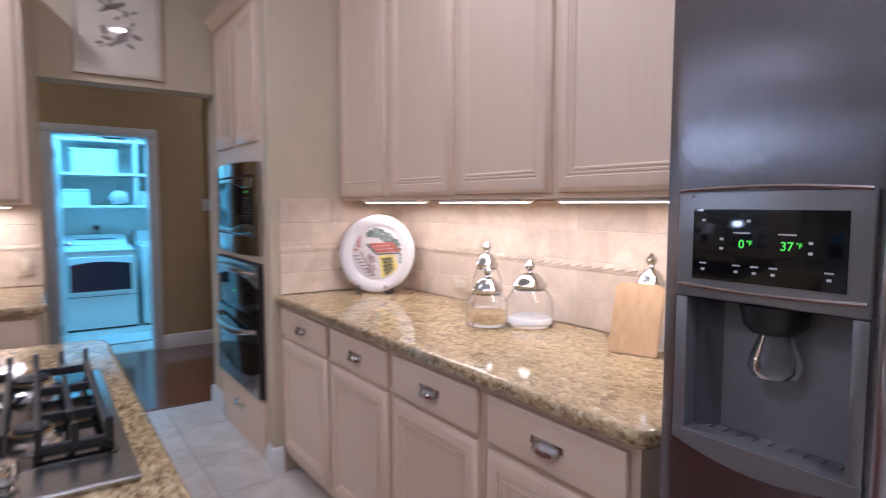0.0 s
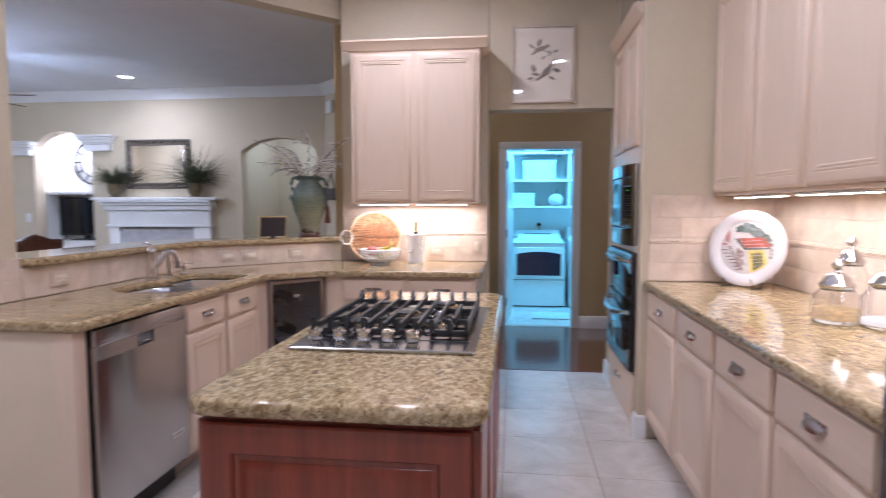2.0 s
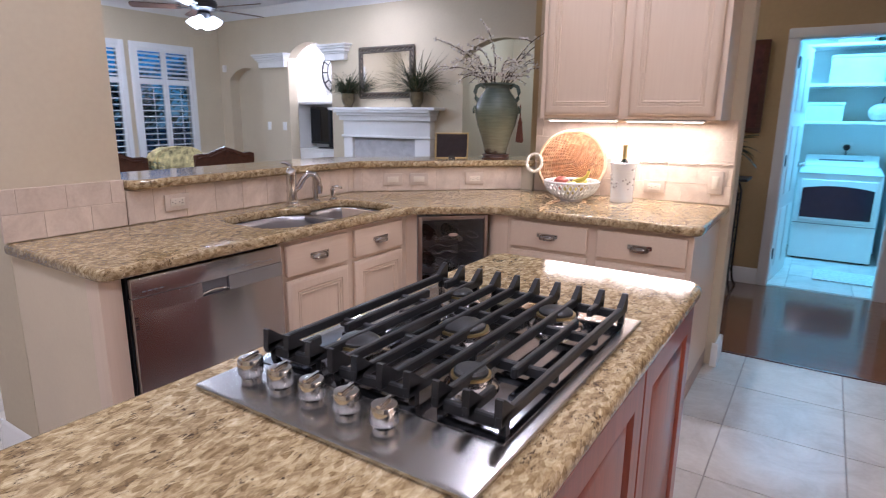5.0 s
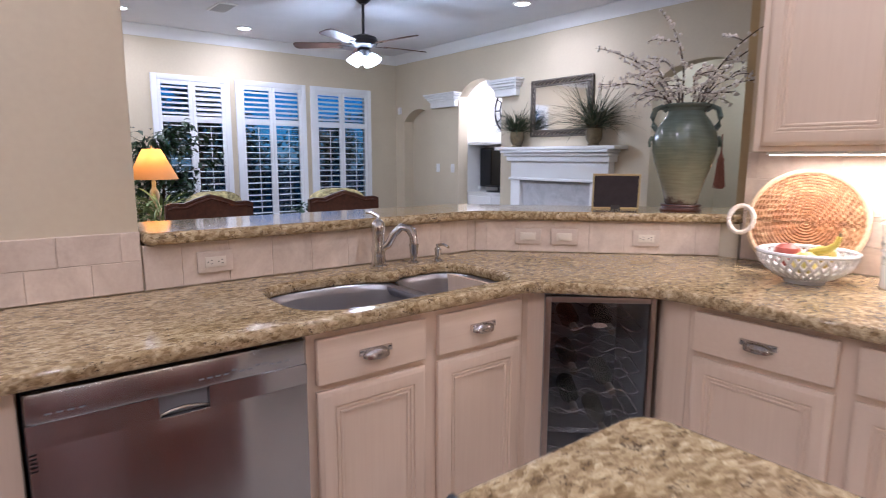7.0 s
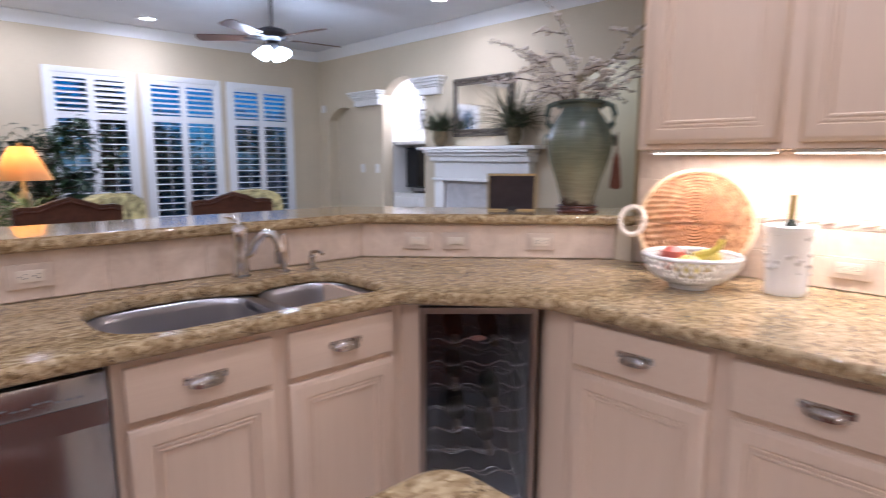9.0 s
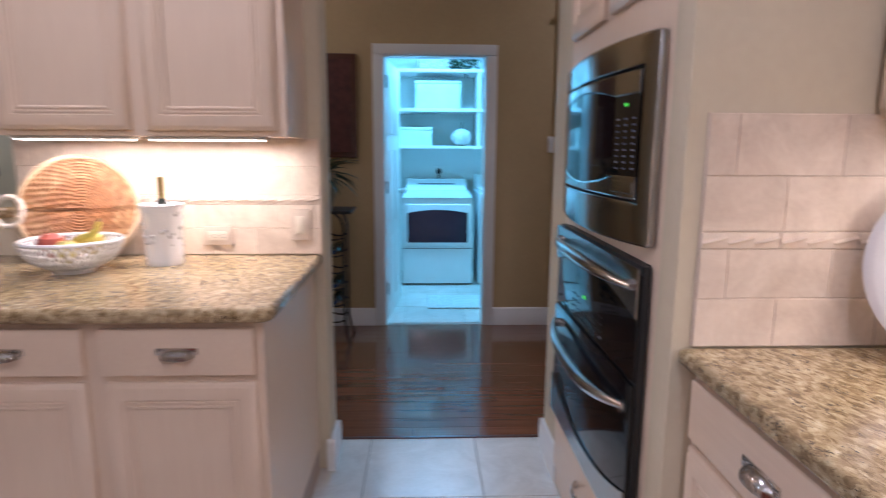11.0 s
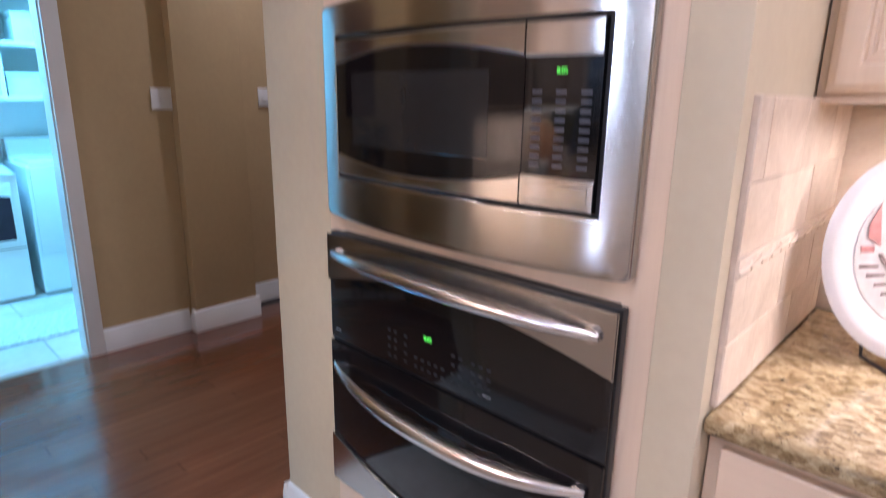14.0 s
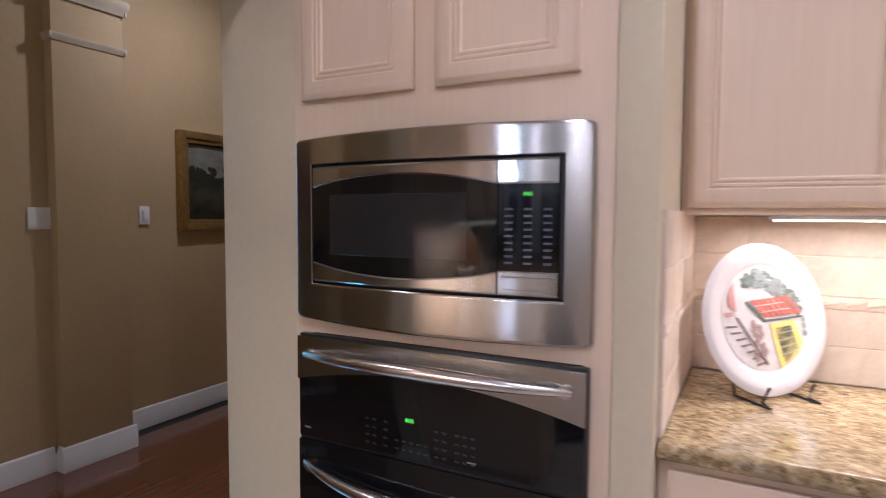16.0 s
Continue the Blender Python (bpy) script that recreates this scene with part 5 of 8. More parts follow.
def wall_plate(name, m, kind, label, material=None, w=0.115, h=0.07):
    """An outlet or switch on its plate. Its frame: facing -y, centre at the origin."""
    c = thing(name, m, label, "outlet" if kind == "outlet" else "switch", "outlets and switches")
    part("plate", box(-w / 2, w / 2, -0.011, -0.0002, -h / 2, h / 2, 0.003), material or STONE_PLATE, c)
    iw, ih = (0.068, 0.034) if w > h else (0.034, 0.068)
    ins = part("insert", box(-iw / 2, iw / 2, -0.014, -0.0108, -ih / 2, ih / 2, 0.001), IVORY if material is None else WHITE, c)
    if kind == "outlet":
        for s in (-1, 1):
            for dx, dz, sx, sz in ((-0.006, 0.004, 0.002, 0.008), (0.006, 0.004, 0.002, 0.006), (0, -0.008, 0.004, 0.004)):
                ox, oz = (s * 0.017 + dz, dx) if w > h else (dx, s * 0.017 + dz)
                a, b = (sz, sx) if w > h else (sx, sz)
                part("slot", box(ox - a / 2, ox + a / 2, -0.0146, -0.0138, oz - b / 2, oz + b / 2), BLACK, ins)
    else:
        part("rocker", box(-iw * 0.36, iw * 0.36, -0.018, -0.0138, -ih * 0.42, ih * 0.42, 0.002), IVORY if material is None else WHITE, ins)


wall_plate("outlet", pose(-1.4385, 2.145, 0.990, 0, 0, 90), "outlet", "stone-coloured outlet plate on the bar backsplash")
c45 = math.cos(radians(45))
for d, k in ((0.24, "switch"), (0.40, "switch"), (0.755, "outlet")):
    wall_plate(k, pose(-1.443 + d * c45 + 0.0039, 3.309 + d * c45 - 0.0039, 0.988, 0, 0, 45), k, "stone-coloured %s plate on the angled backsplash" % k)
wall_plate("outlet", pose(0.14, 4.0685, 0.992), "outlet", "stone-coloured outlet plate on the short backsplash")
wall_plate("switch", pose(0.455, 4.0685, 1.035), "switch", "stone-coloured switch plate at the end of the backsplash", None, 0.075, 0.12)
wall_plate("outlet", pose(2.1575, 2.34, 0.995, 0, 0, -90), "outlet", "stone-coloured outlet plate on the long backsplash")
wall_plate("switch", pose(-1.615, 1.4985, 1.315), "switch", "white switch plate on the beige column", WHITE, 0.12, 0.12)

# picture over the doorway
pic = thing("framed_print", pose(0.946, 4.0785, 2.398), "pale framed print of two birds on a branch", "picture")
fw, fh = 0.465, 0.575
fb = bmesh.new()
PICFRAME = plain("pale_frame", (0.58, 0.49, 0.39), 0.4)
for a in (box(-fw / 2, -fw / 2 + 0.022, -0.022, 0, -fh / 2, fh / 2, 0.004, bm=fb), box(fw / 2 - 0.022, fw / 2, -0.022, 0, -fh / 2, fh / 2, 0.004, bm=fb), box(-fw / 2 + 0.022, fw / 2 - 0.022, -0.0215, 0, -fh / 2, -fh / 2 + 0.022, 0.004, bm=fb), box(-fw / 2 + 0.022, fw / 2 - 0.022, -0.0215, 0, fh / 2 - 0.022, fh / 2, 0.004, bm=fb)):
    pass
part("frame", fb, PICFRAME, pic)
part("paper", box(-fw / 2 + 0.022, fw / 2 - 0.022, -0.010, -0.002, -fh / 2 + 0.022, fh / 2 - 0.022), plain("print_paper", (0.55, 0.47, 0.37), 0.7, vary=0.06), pic)
INK = plain("print_ink", (0.20, 0.15, 0.115), 0.8, vary=0.35, scale=60.0)
ink = bmesh.new()


def flat_blob(cx, cz, rx, rz, turn, bm, y=-0.0112, n=14):
    c, s = math.cos(radians(turn)), math.sin(radians(turn))
    vs = [bm.verts.new((cx + c * rx * math.cos(a) - s * rz * math.sin(a), y, cz + s * rx * math.cos(a) + c * rz * math.sin(a))) for a in [2 * math.pi * i / n for i in range(n)]]
    bm.faces.new(vs)


for cx, cz, rx, rz, tn in ((0.02, -0.06, 0.055, 0.022, 50), (0.052, -0.012, 0.016, 0.014, 0), (-0.02, -0.10, 0.04, 0.010, 40), (-0.07, -0.03, 0.018, 0.03, 20), (-0.055, -0.075, 0.03, 0.012, -10), (-0.02, 0.11, 0.05, 0.018, 15), (0.03, 0.13, 0.015, 0.013, 0), (-0.06, 0.085, 0.035, 0.009, 30), (0.10, -0.05, 0.03, 0.014, -20), (0.08, 0.02, 0.02, 0.008, 50), (0.045, 0.075, 0.022, 0.010, 70), (0.09, 0.09, 0.020, 0.009, 20), (-0.03, 0.155, 0.016, 0.030, -25), (-0.085, 0.13, 0.028, 0.009, -35), (0.065, -0.105, 0.026, 0.010, -30), (-0.095, -0.105, 0.022, 0.010, 15), (0.0, 0.045, 0.020, 0.008, 35)):
    flat_blob(cx, cz, rx, rz, tn, ink)
tube([(-0.10, -0.0115, -0.13), (-0.03, -0.0115, -0.10), (0.05, -0.0115, -0.075), (0.085, -0.0115, 0.0), (0.06, -0.0115, 0.08), (0.0, -0.0115, 0.095)], 0.003, 5, bm=ink)
part("drawing", ink, INK, pic, "brown ink birds and branch")
gl = part("pane", box(-fw / 2 + 0.0225, fw / 2 - 0.0225, -0.018, -0.0165, -fh / 2 + 0.0225, fh / 2 - 0.0225), GLASS, pic)
gl.visible_shadow = False

# decorative plate on its stand
plate = thing("decorative_plate", pose(1.906, 2.748, 0.926, 0, 0, -46) @ pose(0, 0, 0, -11, 0, 0), "white round plate painted with a village scene", "plate")
PR = 0.199
pm = lathe([(0.0, 0.012), (0.138, 0.012), (0.144, 0.008), (0.150, 0.004), (0.178, 0.0), (0.186, 0.0), (PR, 0.006), (0.182, 0.014), (0.13, 0.022), (0.0, 0.024)], 56)
bmesh.ops.rotate(pm, verts=pm.verts, cent=(0, 0, 0), matrix=Matrix.Rotation(radians(-90), 3, 'X'))
bmesh.ops.translate(pm, verts=pm.verts, vec=(0, 0, PR))
part("dish", pm, plain("plate_glaze", (0.62, 0.58, 0.57), 0.2, vary=0.06, bumps=0.02, coat=0.3), plate)


def daub(shapes, material, name, label, y=0.0085):
    bm = bmesh.new()
    for sh in shapes:
        vs = [bm.verts.new((x * 1.16, y, PR + z * 1.16)) for x, z in sh]
        bm.faces.new(vs)
    bmesh.ops.recalc_face_normals(bm, faces=bm.faces)
    bmesh.ops.solidify(bm, geom=bm.faces[:], thickness=0.0012)
    part(name, bm, material, plate, label)


def wedge(cx, cz, rx, rz, n=16, wob=0.0, seed=0):
    rg = random.Random(seed)
    return [(cx + rx * (1 + rg.uniform(-wob, wob)) * math.cos(2 * math.pi * i / n), cz + rz * (1 + rg.uniform(-wob, wob)) * math.sin(2 * math.pi * i / n)) for i in range(n)]


PAINTED_DARK = plain("painted_dark", (0.09, 0.11, 0.10), 0.3, vary=0.5, scale=60)
daub([wedge(0.0, 0.0, 0.117, 0.117, 40)], plain("painted_ground", (0.60, 0.55, 0.52), 0.3, vary=0.12, scale=40), "painted_ground", "white painted ground", 0.0104)
rgl = random.Random(4)
leaves = []
for i in range(120):
    u = rgl.random()
    x, z = -0.045 + 0.145 * u, 0.098 - 0.075 * u ** 2.2 + rgl.uniform(-0.022, 0.016)
    if x * x + z * z < 0.108 ** 2:
        leaves.append(wedge(x, z, rgl.uniform(0.006, 0.013), rgl.uniform(0.004, 0.009), 7, 0.4, i))
daub(leaves[:75], plain("painted_green", (0.12, 0.16, 0.13), 0.3, vary=0.45, scale=70), "painted_tree", "dark green painted tree", 0.0092)
daub(leaves[75:] + [wedge(0.108, -0.005 - 0.016 * i, 0.006, 0.009, 7, 0.3, i) for i in range(3)], plain("painted_grey_green", (0.22, 0.25, 0.24), 0.3, vary=0.4, scale=60), "painted_shrub", "grey green painted leaves", 0.0086)
daub([[(-0.052, 0.038), (-0.044, 0.042), (0.0, -0.004), (-0.004, -0.010)], [(0.0, -0.002), (0.106, 0.004), (0.106, 0.0), (0.0, -0.008)]], PAINTED_DARK, "painted_eaves", "dark painted eaves", 0.0082)
tiles = []
for i in range(7):
    for j in range(3):
        u0, u1, v0, v1 = i / 7 + 0.012, (i + 1) / 7 - 0.012, j / 3 + 0.03, (j + 1) / 3 - 0.03
        tiles.append([(-0.042 + 0.111 * u + 0.040 * v, 0.043 + 0.009 * u - 0.043 * v) for u, v in ((u0, v0), (u1, v0), (u1, v1), (u0, v1))])
daub(tiles, plain("painted_red", (0.50, 0.13, 0.09), 0.3, vary=0.35, scale=70), "painted_roof", "red painted tile roof", 0.0082)
daub([[(0.010, -0.012), (0.079, -0.005), (0.098, -0.058), (0.086, -0.080), (0.028, -0.112)]], plain("painted_yellow", (0.70, 0.56, 0.16), 0.3), "painted_shutter", "yellow painted window frame", 0.0092)
daub([[(0.023, -0.022), (0.068, -0.017), (0.083, -0.072), (0.042, -0.100)]], PAINTED_DARK, "painted_window", "dark green painted window", 0.0080)
daub([[(0.024 + 0.004 * i, -0.034 - 0.016 * i), (0.070 + 0.004 * i, -0.029 - 0.014 * i), (0.070 + 0.004 * i, -0.031 - 0.014 * i), (0.024 + 0.004 * i, -0.036 - 0.016 * i)] for i in range(4)], plain("painted_pale", (0.55, 0.55, 0.50), 0.3), "painted_glazing_bar", "pale painted glazing bars", 0.0072)
daub([[(-0.098, 0.030), (-0.098, 0.050), (-0.080, 0.084), (-0.078, 0.018)], [(-0.108, 0.008), (-0.110, 0.018), (-0.088, 0.018), (-0.088, 0.008)]], plain("painted_brown", (0.46, 0.20, 0.18), 0.3, vary=0.3, scale=50), "painted_wall", "rose brown painted wall", 0.0086)
daub([[(-0.110 + k * 0.0125, -0.012 - k * 0.0145), (-0.080 + k * 0.0115, -0.012 - k * 0.0135), (-0.080 + k * 0.0115, -0.016 - k * 0.0135), (-0.110 + k * 0.0125, -0.017 - k * 0.0145)] for k in range(7)] + [[(-0.081, 0.006), (-0.075, 0.006), (-0.004, -0.100), (-0.010, -0.103)]], plain("painted_outline", (0.20, 0.13, 0.12), 0.3, vary=0.3, scale=50), "painted_stair", "brown outlined painted stair", 0.0086)
daub([wedge(-0.022 + rgl.uniform(-0.015, 0.015), -0.055 + rgl.uniform(-0.04, 0.045), 0.006, 0.009, 7, 0.45, 30 + i) for i in range(14)], plain("painted_rose", (0.36, 0.25, 0.22), 0.3, vary=0.4, scale=60), "painted_bush", "brown painted bush", 0.0080)
stand = thing("plate_stand", pose(1.906, 2.748, 0.915, 0, 0, -46), "small black wrought iron plate stand", "plate stand")
for s in (-0.07, 0.07):
    part("foot", tube([(s, -0.045, 0.052), (s, -0.036, 0.036), (s * 1.05, -0.026, 0.010), (s * 1.1, -0.055, 0.004), (s * 1.1, 0.06, 0.004), (s, 0.085, 0.10), (s, 0.075, 0.16)], 0.0035, 6), BLACKIRON, stand)
part("crossbar", tube([(-0.075, 0.078, 0.10), (0.075, 0.078, 0.10)], 0.003, 6), BLACKIRON, stand)

# glass jars with pewter lids
LIDMETAL = plain("pewter", (0.55, 0.54, 0.54), 0.16, 1.0, 0.1, bumps=0.0)
FLOUR = plain("white_flour", (0.78, 0.75, 0.70), 0.9, scale=40)
PASTA = plain("dry_pasta", (0.50, 0.34, 0.16), 0.8, vary=0.4, scale=90, bumps=0.4)


def jar(x, y, r, h, fill, fill_h, label):
    c = thing("glass_jar", pose(x, y, 0.9155), label, "jar", "glass canisters with pewter lids")
    prof = [(0.0, 0.0), (r * 0.92, 0.0), (r, 0.01), (r * 1.02, h * 0.45), (r * 0.95, h * 0.75), (r * 0.72, h * 0.92), (r * 0.66, h), (r * 0.63, h), (r * 0.69, h * 0.91), (r * 0.92, h * 0.74), (r * 0.985, h * 0.45), (r * 0.965, 0.012), (0.0, 0.008)]
    b = part("bowl", lathe(prof, 32), GLASS, c, "clear glass")
    b.visible_shadow = False
    part("contents", lathe([(0.0, 0.010), (r * 0.93, 0.014), (r * 0.955, fill_h * 0.7), (r * 0.93, fill_h), (0.0, fill_h * 1.08)], 28), fill, c)
    lid = part("lid", lathe([(r * 0.60, h - 0.012), (r * 0.74, h + 0.001), (r * 0.76, h + 0.010), (r * 0.62, h + 0.022), (r * 0.58, h + 0.030), (r * 0.40, h + 0.045), (r * 0.30, h + 0.052), (0.0, h + 0.055)], 28), LIDMETAL, c, "shiny pewter lid")
    part("finial", lathe([(0.0, h + 0.052), (0.010, h + 0.055), (0.008, h + 0.062), (0.017, h + 0.072), (0.019, h + 0.082), (0.012, h + 0.092), (0.006, h + 0.098), (0.0, h + 0.106)], 18), LIDMETAL, lid)


jar(1.90, 1.84, 0.078, 0.125, PASTA, 0.05, "low glass jar of dry pasta with a pewter lid")
jar(2.03, 2.0, 0.062, 0.20, FLOUR, 0.03, "tall glass jar with a pewter lid")
jar(2.02, 1.735, 0.088, 0.145, FLOUR, 0.035, "wide glass jar with white flour and a pewter lid")
jar(2.09, 1.26, 0.06, 0.20, FLOUR, 0.04, "tall glass jar behind the cutting board")

cb = thing("cutting_board", pose(1.965, 1.235, 0.9155, 0, 0, -70) @ pose(0, 0, 0, -20, 0, 0), "maple cutting board leaning against the backsplash", "cutting board")
part("board", prism(rounded_poly([(-0.075, 0), (0.075, 0), (0.075, 0.225), (-0.075, 0.225)], [0.012, 0.012, 0.03, 0.03]), 0, 0.016, axis='y', bevel=0.003), timber("maple", (0.52, 0.32, 0.16), (0.68, 0.46, 0.26), 0.45, 2), cb)

# woven tray, fruit bowl, wine chiller
tray = thing("woven_tray", pose(-0.31, 3.925, 0.9165, 0, 0, 16) @ pose(0, 0, 0, -16, 0, 0), "round woven rattan tray with a ring handle leaning on the wall", "tray")
TR = 0.194
WEAVE_m, wt_, wb_ = nodes("woven_rattan")
mpw = coords(wt_, (1, 1, 1), False)
wv = add(wt_, "ShaderNodeTexNoise", Scale=34.0, Detail=3.0)
wt_.links.new(mpw.outputs[0], wv.inputs["Vector"])
rw = ramp(wt_, [(0.3, (0.20, 0.085, 0.03)), (0.5, (0.34, 0.17, 0.07)), (0.72, (0.48, 0.29, 0.14))])
wt_.links.new(wv.outputs[0], rw.inputs[0])
wt_.links.new(rw.outputs[0], wb_.inputs["Base Color"])
wb_.inputs["Roughness"].default_value = 0.6
bm, centre = bmesh.new(), bmesh.new()
for k in range(17):
    r = 0.012 + k * 0.0108
    n = max(10, int(2 * math.pi * r / 0.012))
    sag = 0.018 * (1 - (r / TR) ** 2)
    pts = []
    for i in range(n + 1):
        a = 2 * math.pi * i / n
        pts.append((r * math.cos(a), sag + (0.0035 if (i + k) % 2 else -0.001), TR + r * math.sin(a)))
    tube(pts, 0.0062, 5, bm=centre if k < 10 else bm)
part("weave", bm, WEAVE_m, tray, "honey brown twisted weave")
part("weave_centre", centre, plain("orange_rattan", (0.34, 0.145, 0.052), 0.6, vary=0.4, scale=50, world_space=False), tray, "orange brown middle of the weave")
part("rim", tube([(TR * math.cos(2 * math.pi * i / 48), -0.004, TR + TR * math.sin(2 * math.pi * i / 48)) for i in range(49)], 0.009, 8), plain("pale_rattan", (0.56, 0.41, 0.25), 0.6, vary=0.2, scale=60), tray, "pale bound rim")
part("backing", lathe([(0.0, 0.0), (TR - 0.004, 0.0), (TR - 0.004, 0.004), (0.0, 0.004)], 40), plain("rattan_back", (0.45, 0.28, 0.14), 0.7), tray).matrix_basis = Matrix.Translation((0, 0.030, TR)) @ Matrix.Rotation(radians(90), 4, 'X')
for s in (-1,):
    cx, cz = s * (TR + 0.030) * 0.97, TR - 0.005
    part("ring_handle", tube([(cx + 0.044 * math.cos(2 * math.pi * i / 24), -0.008, cz + 0.054 * math.sin(2 * math.pi * i / 24)) for i in range(25)], 0.0095, 8), plain("bound_handle", (0.74, 0.66, 0.56), 0.6, vary=0.15, scale=80), tray, "pale wrapped ring")

fbw = thing("fruit_bowl", pose(-0.235, 3.765, 0.9155), "white pierced ceramic fruit bowl", "bowl")
part("foot", lathe([(0.0, 0.0), (0.062, 0.0), (0.064, 0.012), (0.056, 0.02), (0.0, 0.02)], 32), WHITE_CERAMIC, fbw)
bm = bmesh.new()
for k in range(30):
    a0 = 2 * math.pi * k / 30
    for tw in (1, -1):
        pts = []
        for i in range(7):
            s = i / 6
            a = a0 + tw * 0.42 * s
            r = 0.066 + 0.082 * math.sin(s * math.pi / 2)
            pts.append((r * math.cos(a), r * math.sin(a), 0.018 + 0.087 * s ** 1.3))
        tube(pts, 0.006, 5, bm=bm)
part("lattice", bm, WHITE_CERAMIC, fbw, "woven ceramic lattice")
part("rim", tube([(0.149 * math.cos(2 * math.pi * i / 40), 0.149 * math.sin(2 * math.pi * i / 40), 0.106) for i in range(41)], 0.007, 8), WHITE_CERAMIC, fbw)


def fruit(name, x, y, z, r, color, label, sx=1.0):
    c = thing(name, pose(x, y, z), label, "fruit", "fruit in the bowl")
    part("flesh", lathe([(0.0, -r * 0.88), (r * 0.5, -r * 0.86), (r * 0.92, -r * 0.4), (r, 0.05 * r), (r * 0.86, r * 0.6), (r * 0.45, r * 0.9), (r * 0.12, r * 0.82), (0.0, r * 0.72)], 22), plain(name + "_skin", color, 0.3, vary=0.35, scale=30, bumps=0.05, world_space=False), c)
    part("stem", tube([(0, 0, r * 0.7), (0.003, 0, r * 1.0), (0.008, 0.002, r * 1.2)], 0.0022, 5), plain("stem", (0.12, 0.07, 0.03), 0.8), c)


fruit("apple", -0.290, 3.745, 1.006, 0.044, (0.45, 0.10, 0.07), "red and cream apple in the bowl")
fruit("apple", -0.205, 3.825, 1.000, 0.042, (0.55, 0.42, 0.10), "yellow apple in the bowl")
fruit("apple", -0.215, 3.700, 0.992, 0.040, (0.55, 0.46, 0.12), "yellow apple in the bowl")
ban = thing("banana", pose(-0.170, 3.765, 1.015), "ripe yellow banana in the fruit bowl", "fruit", "fruit in the bowl")
part("peel", tube([(-0.055, 0.012, 0.0), (-0.03, 0.0, 0.012), (0.0, -0.005, 0.022), (0.022, -0.004, 0.042), (0.028, 0.0, 0.068)], 0.017, 9, taper=0.008), plain("banana_peel", (0.62, 0.50, 0.08), 0.45, vary=0.2, scale=40, world_space=False), ban)
part("stem", tube([(0.028, 0, 0.066), (0.030, 0.0, 0.080)], 0.006, 7, taper=0.004), plain("banana_stem", (0.16, 0.12, 0.05), 0.7), ban)

ch = thing("wine_chiller", pose(0.008, 3.895, 0.9155), "white embossed ceramic wine chiller", "wine chiller")
part("body", lathe([(r * 1.08, z * 1.22) for r, z in ((0.0, 0.0), (0.055, 0.0), (0.058, 0.006), (0.056, 0.02), (0.060, 0.15), (0.066, 0.162), (0.068, 0.175), (0.062, 0.178), (0.054, 0.160), (0.050, 0.03), (0.0, 0.025))], 36), WHITE_CERAMIC, ch)
bm = bmesh.new()
rg = random.Random(3)
for k in range(46):
    a, z = rg.uniform(0, 2 * math.pi), rg.uniform(0.06, 0.20)
    r = 0.062 + 0.006 * z
    bmesh.ops.create_icosphere(bm, subdivisions=1, radius=rg.uniform(0.004, 0.0085), matrix=Matrix.Translation((r * math.cos(a), r * math.sin(a), z)))
tagged(part("relief", bm, plain("washed_relief", (0.46, 0.44, 0.42), 0.4, vary=0.4, scale=60), ch, "raised grey-washed grapes and leaves"), kind="stuff")
bo = thing("wine_bottle", pose(0.008, 3.90, 1.0), "dark wine bottle with gold foil in the chiller", "bottle")
part("body", lathe([(0.0, 0.0), (0.034, 0.0), (0.036, 0.08), (0.034, 0.10), (0.020, 0.13), (0.0115, 0.150)], 20), BOTTLE_GREEN, bo)
part("neck", lathe([(0.0118, 0.148), (0.0112, 0.212), (0.0125, 0.215), (0.0125, 0.225), (0.0, 0.226)], 16), plain("gold_foil", (0.40, 0.30, 0.12), 0.35, 0.6), bo, "gold foil neck")

# ---- on the bar ----
vase = thing("ceramic_urn", pose(-0.872, 4.048, 1.132), "large green and brown glazed ceramic urn with handles", "vase")
GLZ, gt, gb = nodes("green_glaze")
mpg = coords(gt, (1, 1, 1), False)
sep = gt.nodes.new("ShaderNodeSeparateXYZ")
gt.links.new(mpg.outputs[0], sep.inputs[0])
ng = add(gt, "ShaderNodeTexNoise", Scale=22.0, Detail=6.0, Roughness=0.7)
mg2 = coords(gt, (10, 10, 120), False)
nb_ = add(gt, "ShaderNodeTexNoise", Scale=1.0, Detail=3.0)
gt.links.new(mpg.outputs[0], ng.inputs["Vector"])
gt.links.new(mg2.outputs[0], nb_.inputs["Vector"])
ad = gt.nodes.new("ShaderNodeMath")
ad.operation = 'MULTIPLY_ADD'
ad.inputs[1].default_value, ad.inputs[2].default_value = 0.16, -0.08
gt.links.new(ng.outputs[0], ad.inputs[0])
zz = gt.nodes.new("ShaderNodeMath")
zz.operation = 'ADD'
gt.links.new(sep.outputs[2], zz.inputs[0])
gt.links.new(ad.outputs[0], zz.inputs[1])
mr = add(gt, "ShaderNodeMapRange")
mr.inputs[1].default_value, mr.inputs[2].default_value = 0.0, 0.44
gt.links.new(zz.outputs[0], mr.inputs[0])
rg_ = ramp(gt, [(0.03, (0.09, 0.06, 0.045)), (0.08, (0.24, 0.22, 0.145)), (0.36, (0.215, 0.215, 0.135)), (0.55, (0.155, 0.175, 0.12)), (0.80, (0.115, 0.145, 0.12)), (0.97, (0.11, 0.14, 0.12))])
gt.links.new(mr.outputs[0], rg_.inputs[0])
gt.links.new(mix(gt, 0.35, rg_.outputs[0], nb_.outputs[0], 'SOFT_LIGHT'), gb.inputs["Base Color"])
gb.inputs["Roughness"].default_value = 0.22
bump(gt, gb, nb_.outputs[0], 0.25, 0.003)
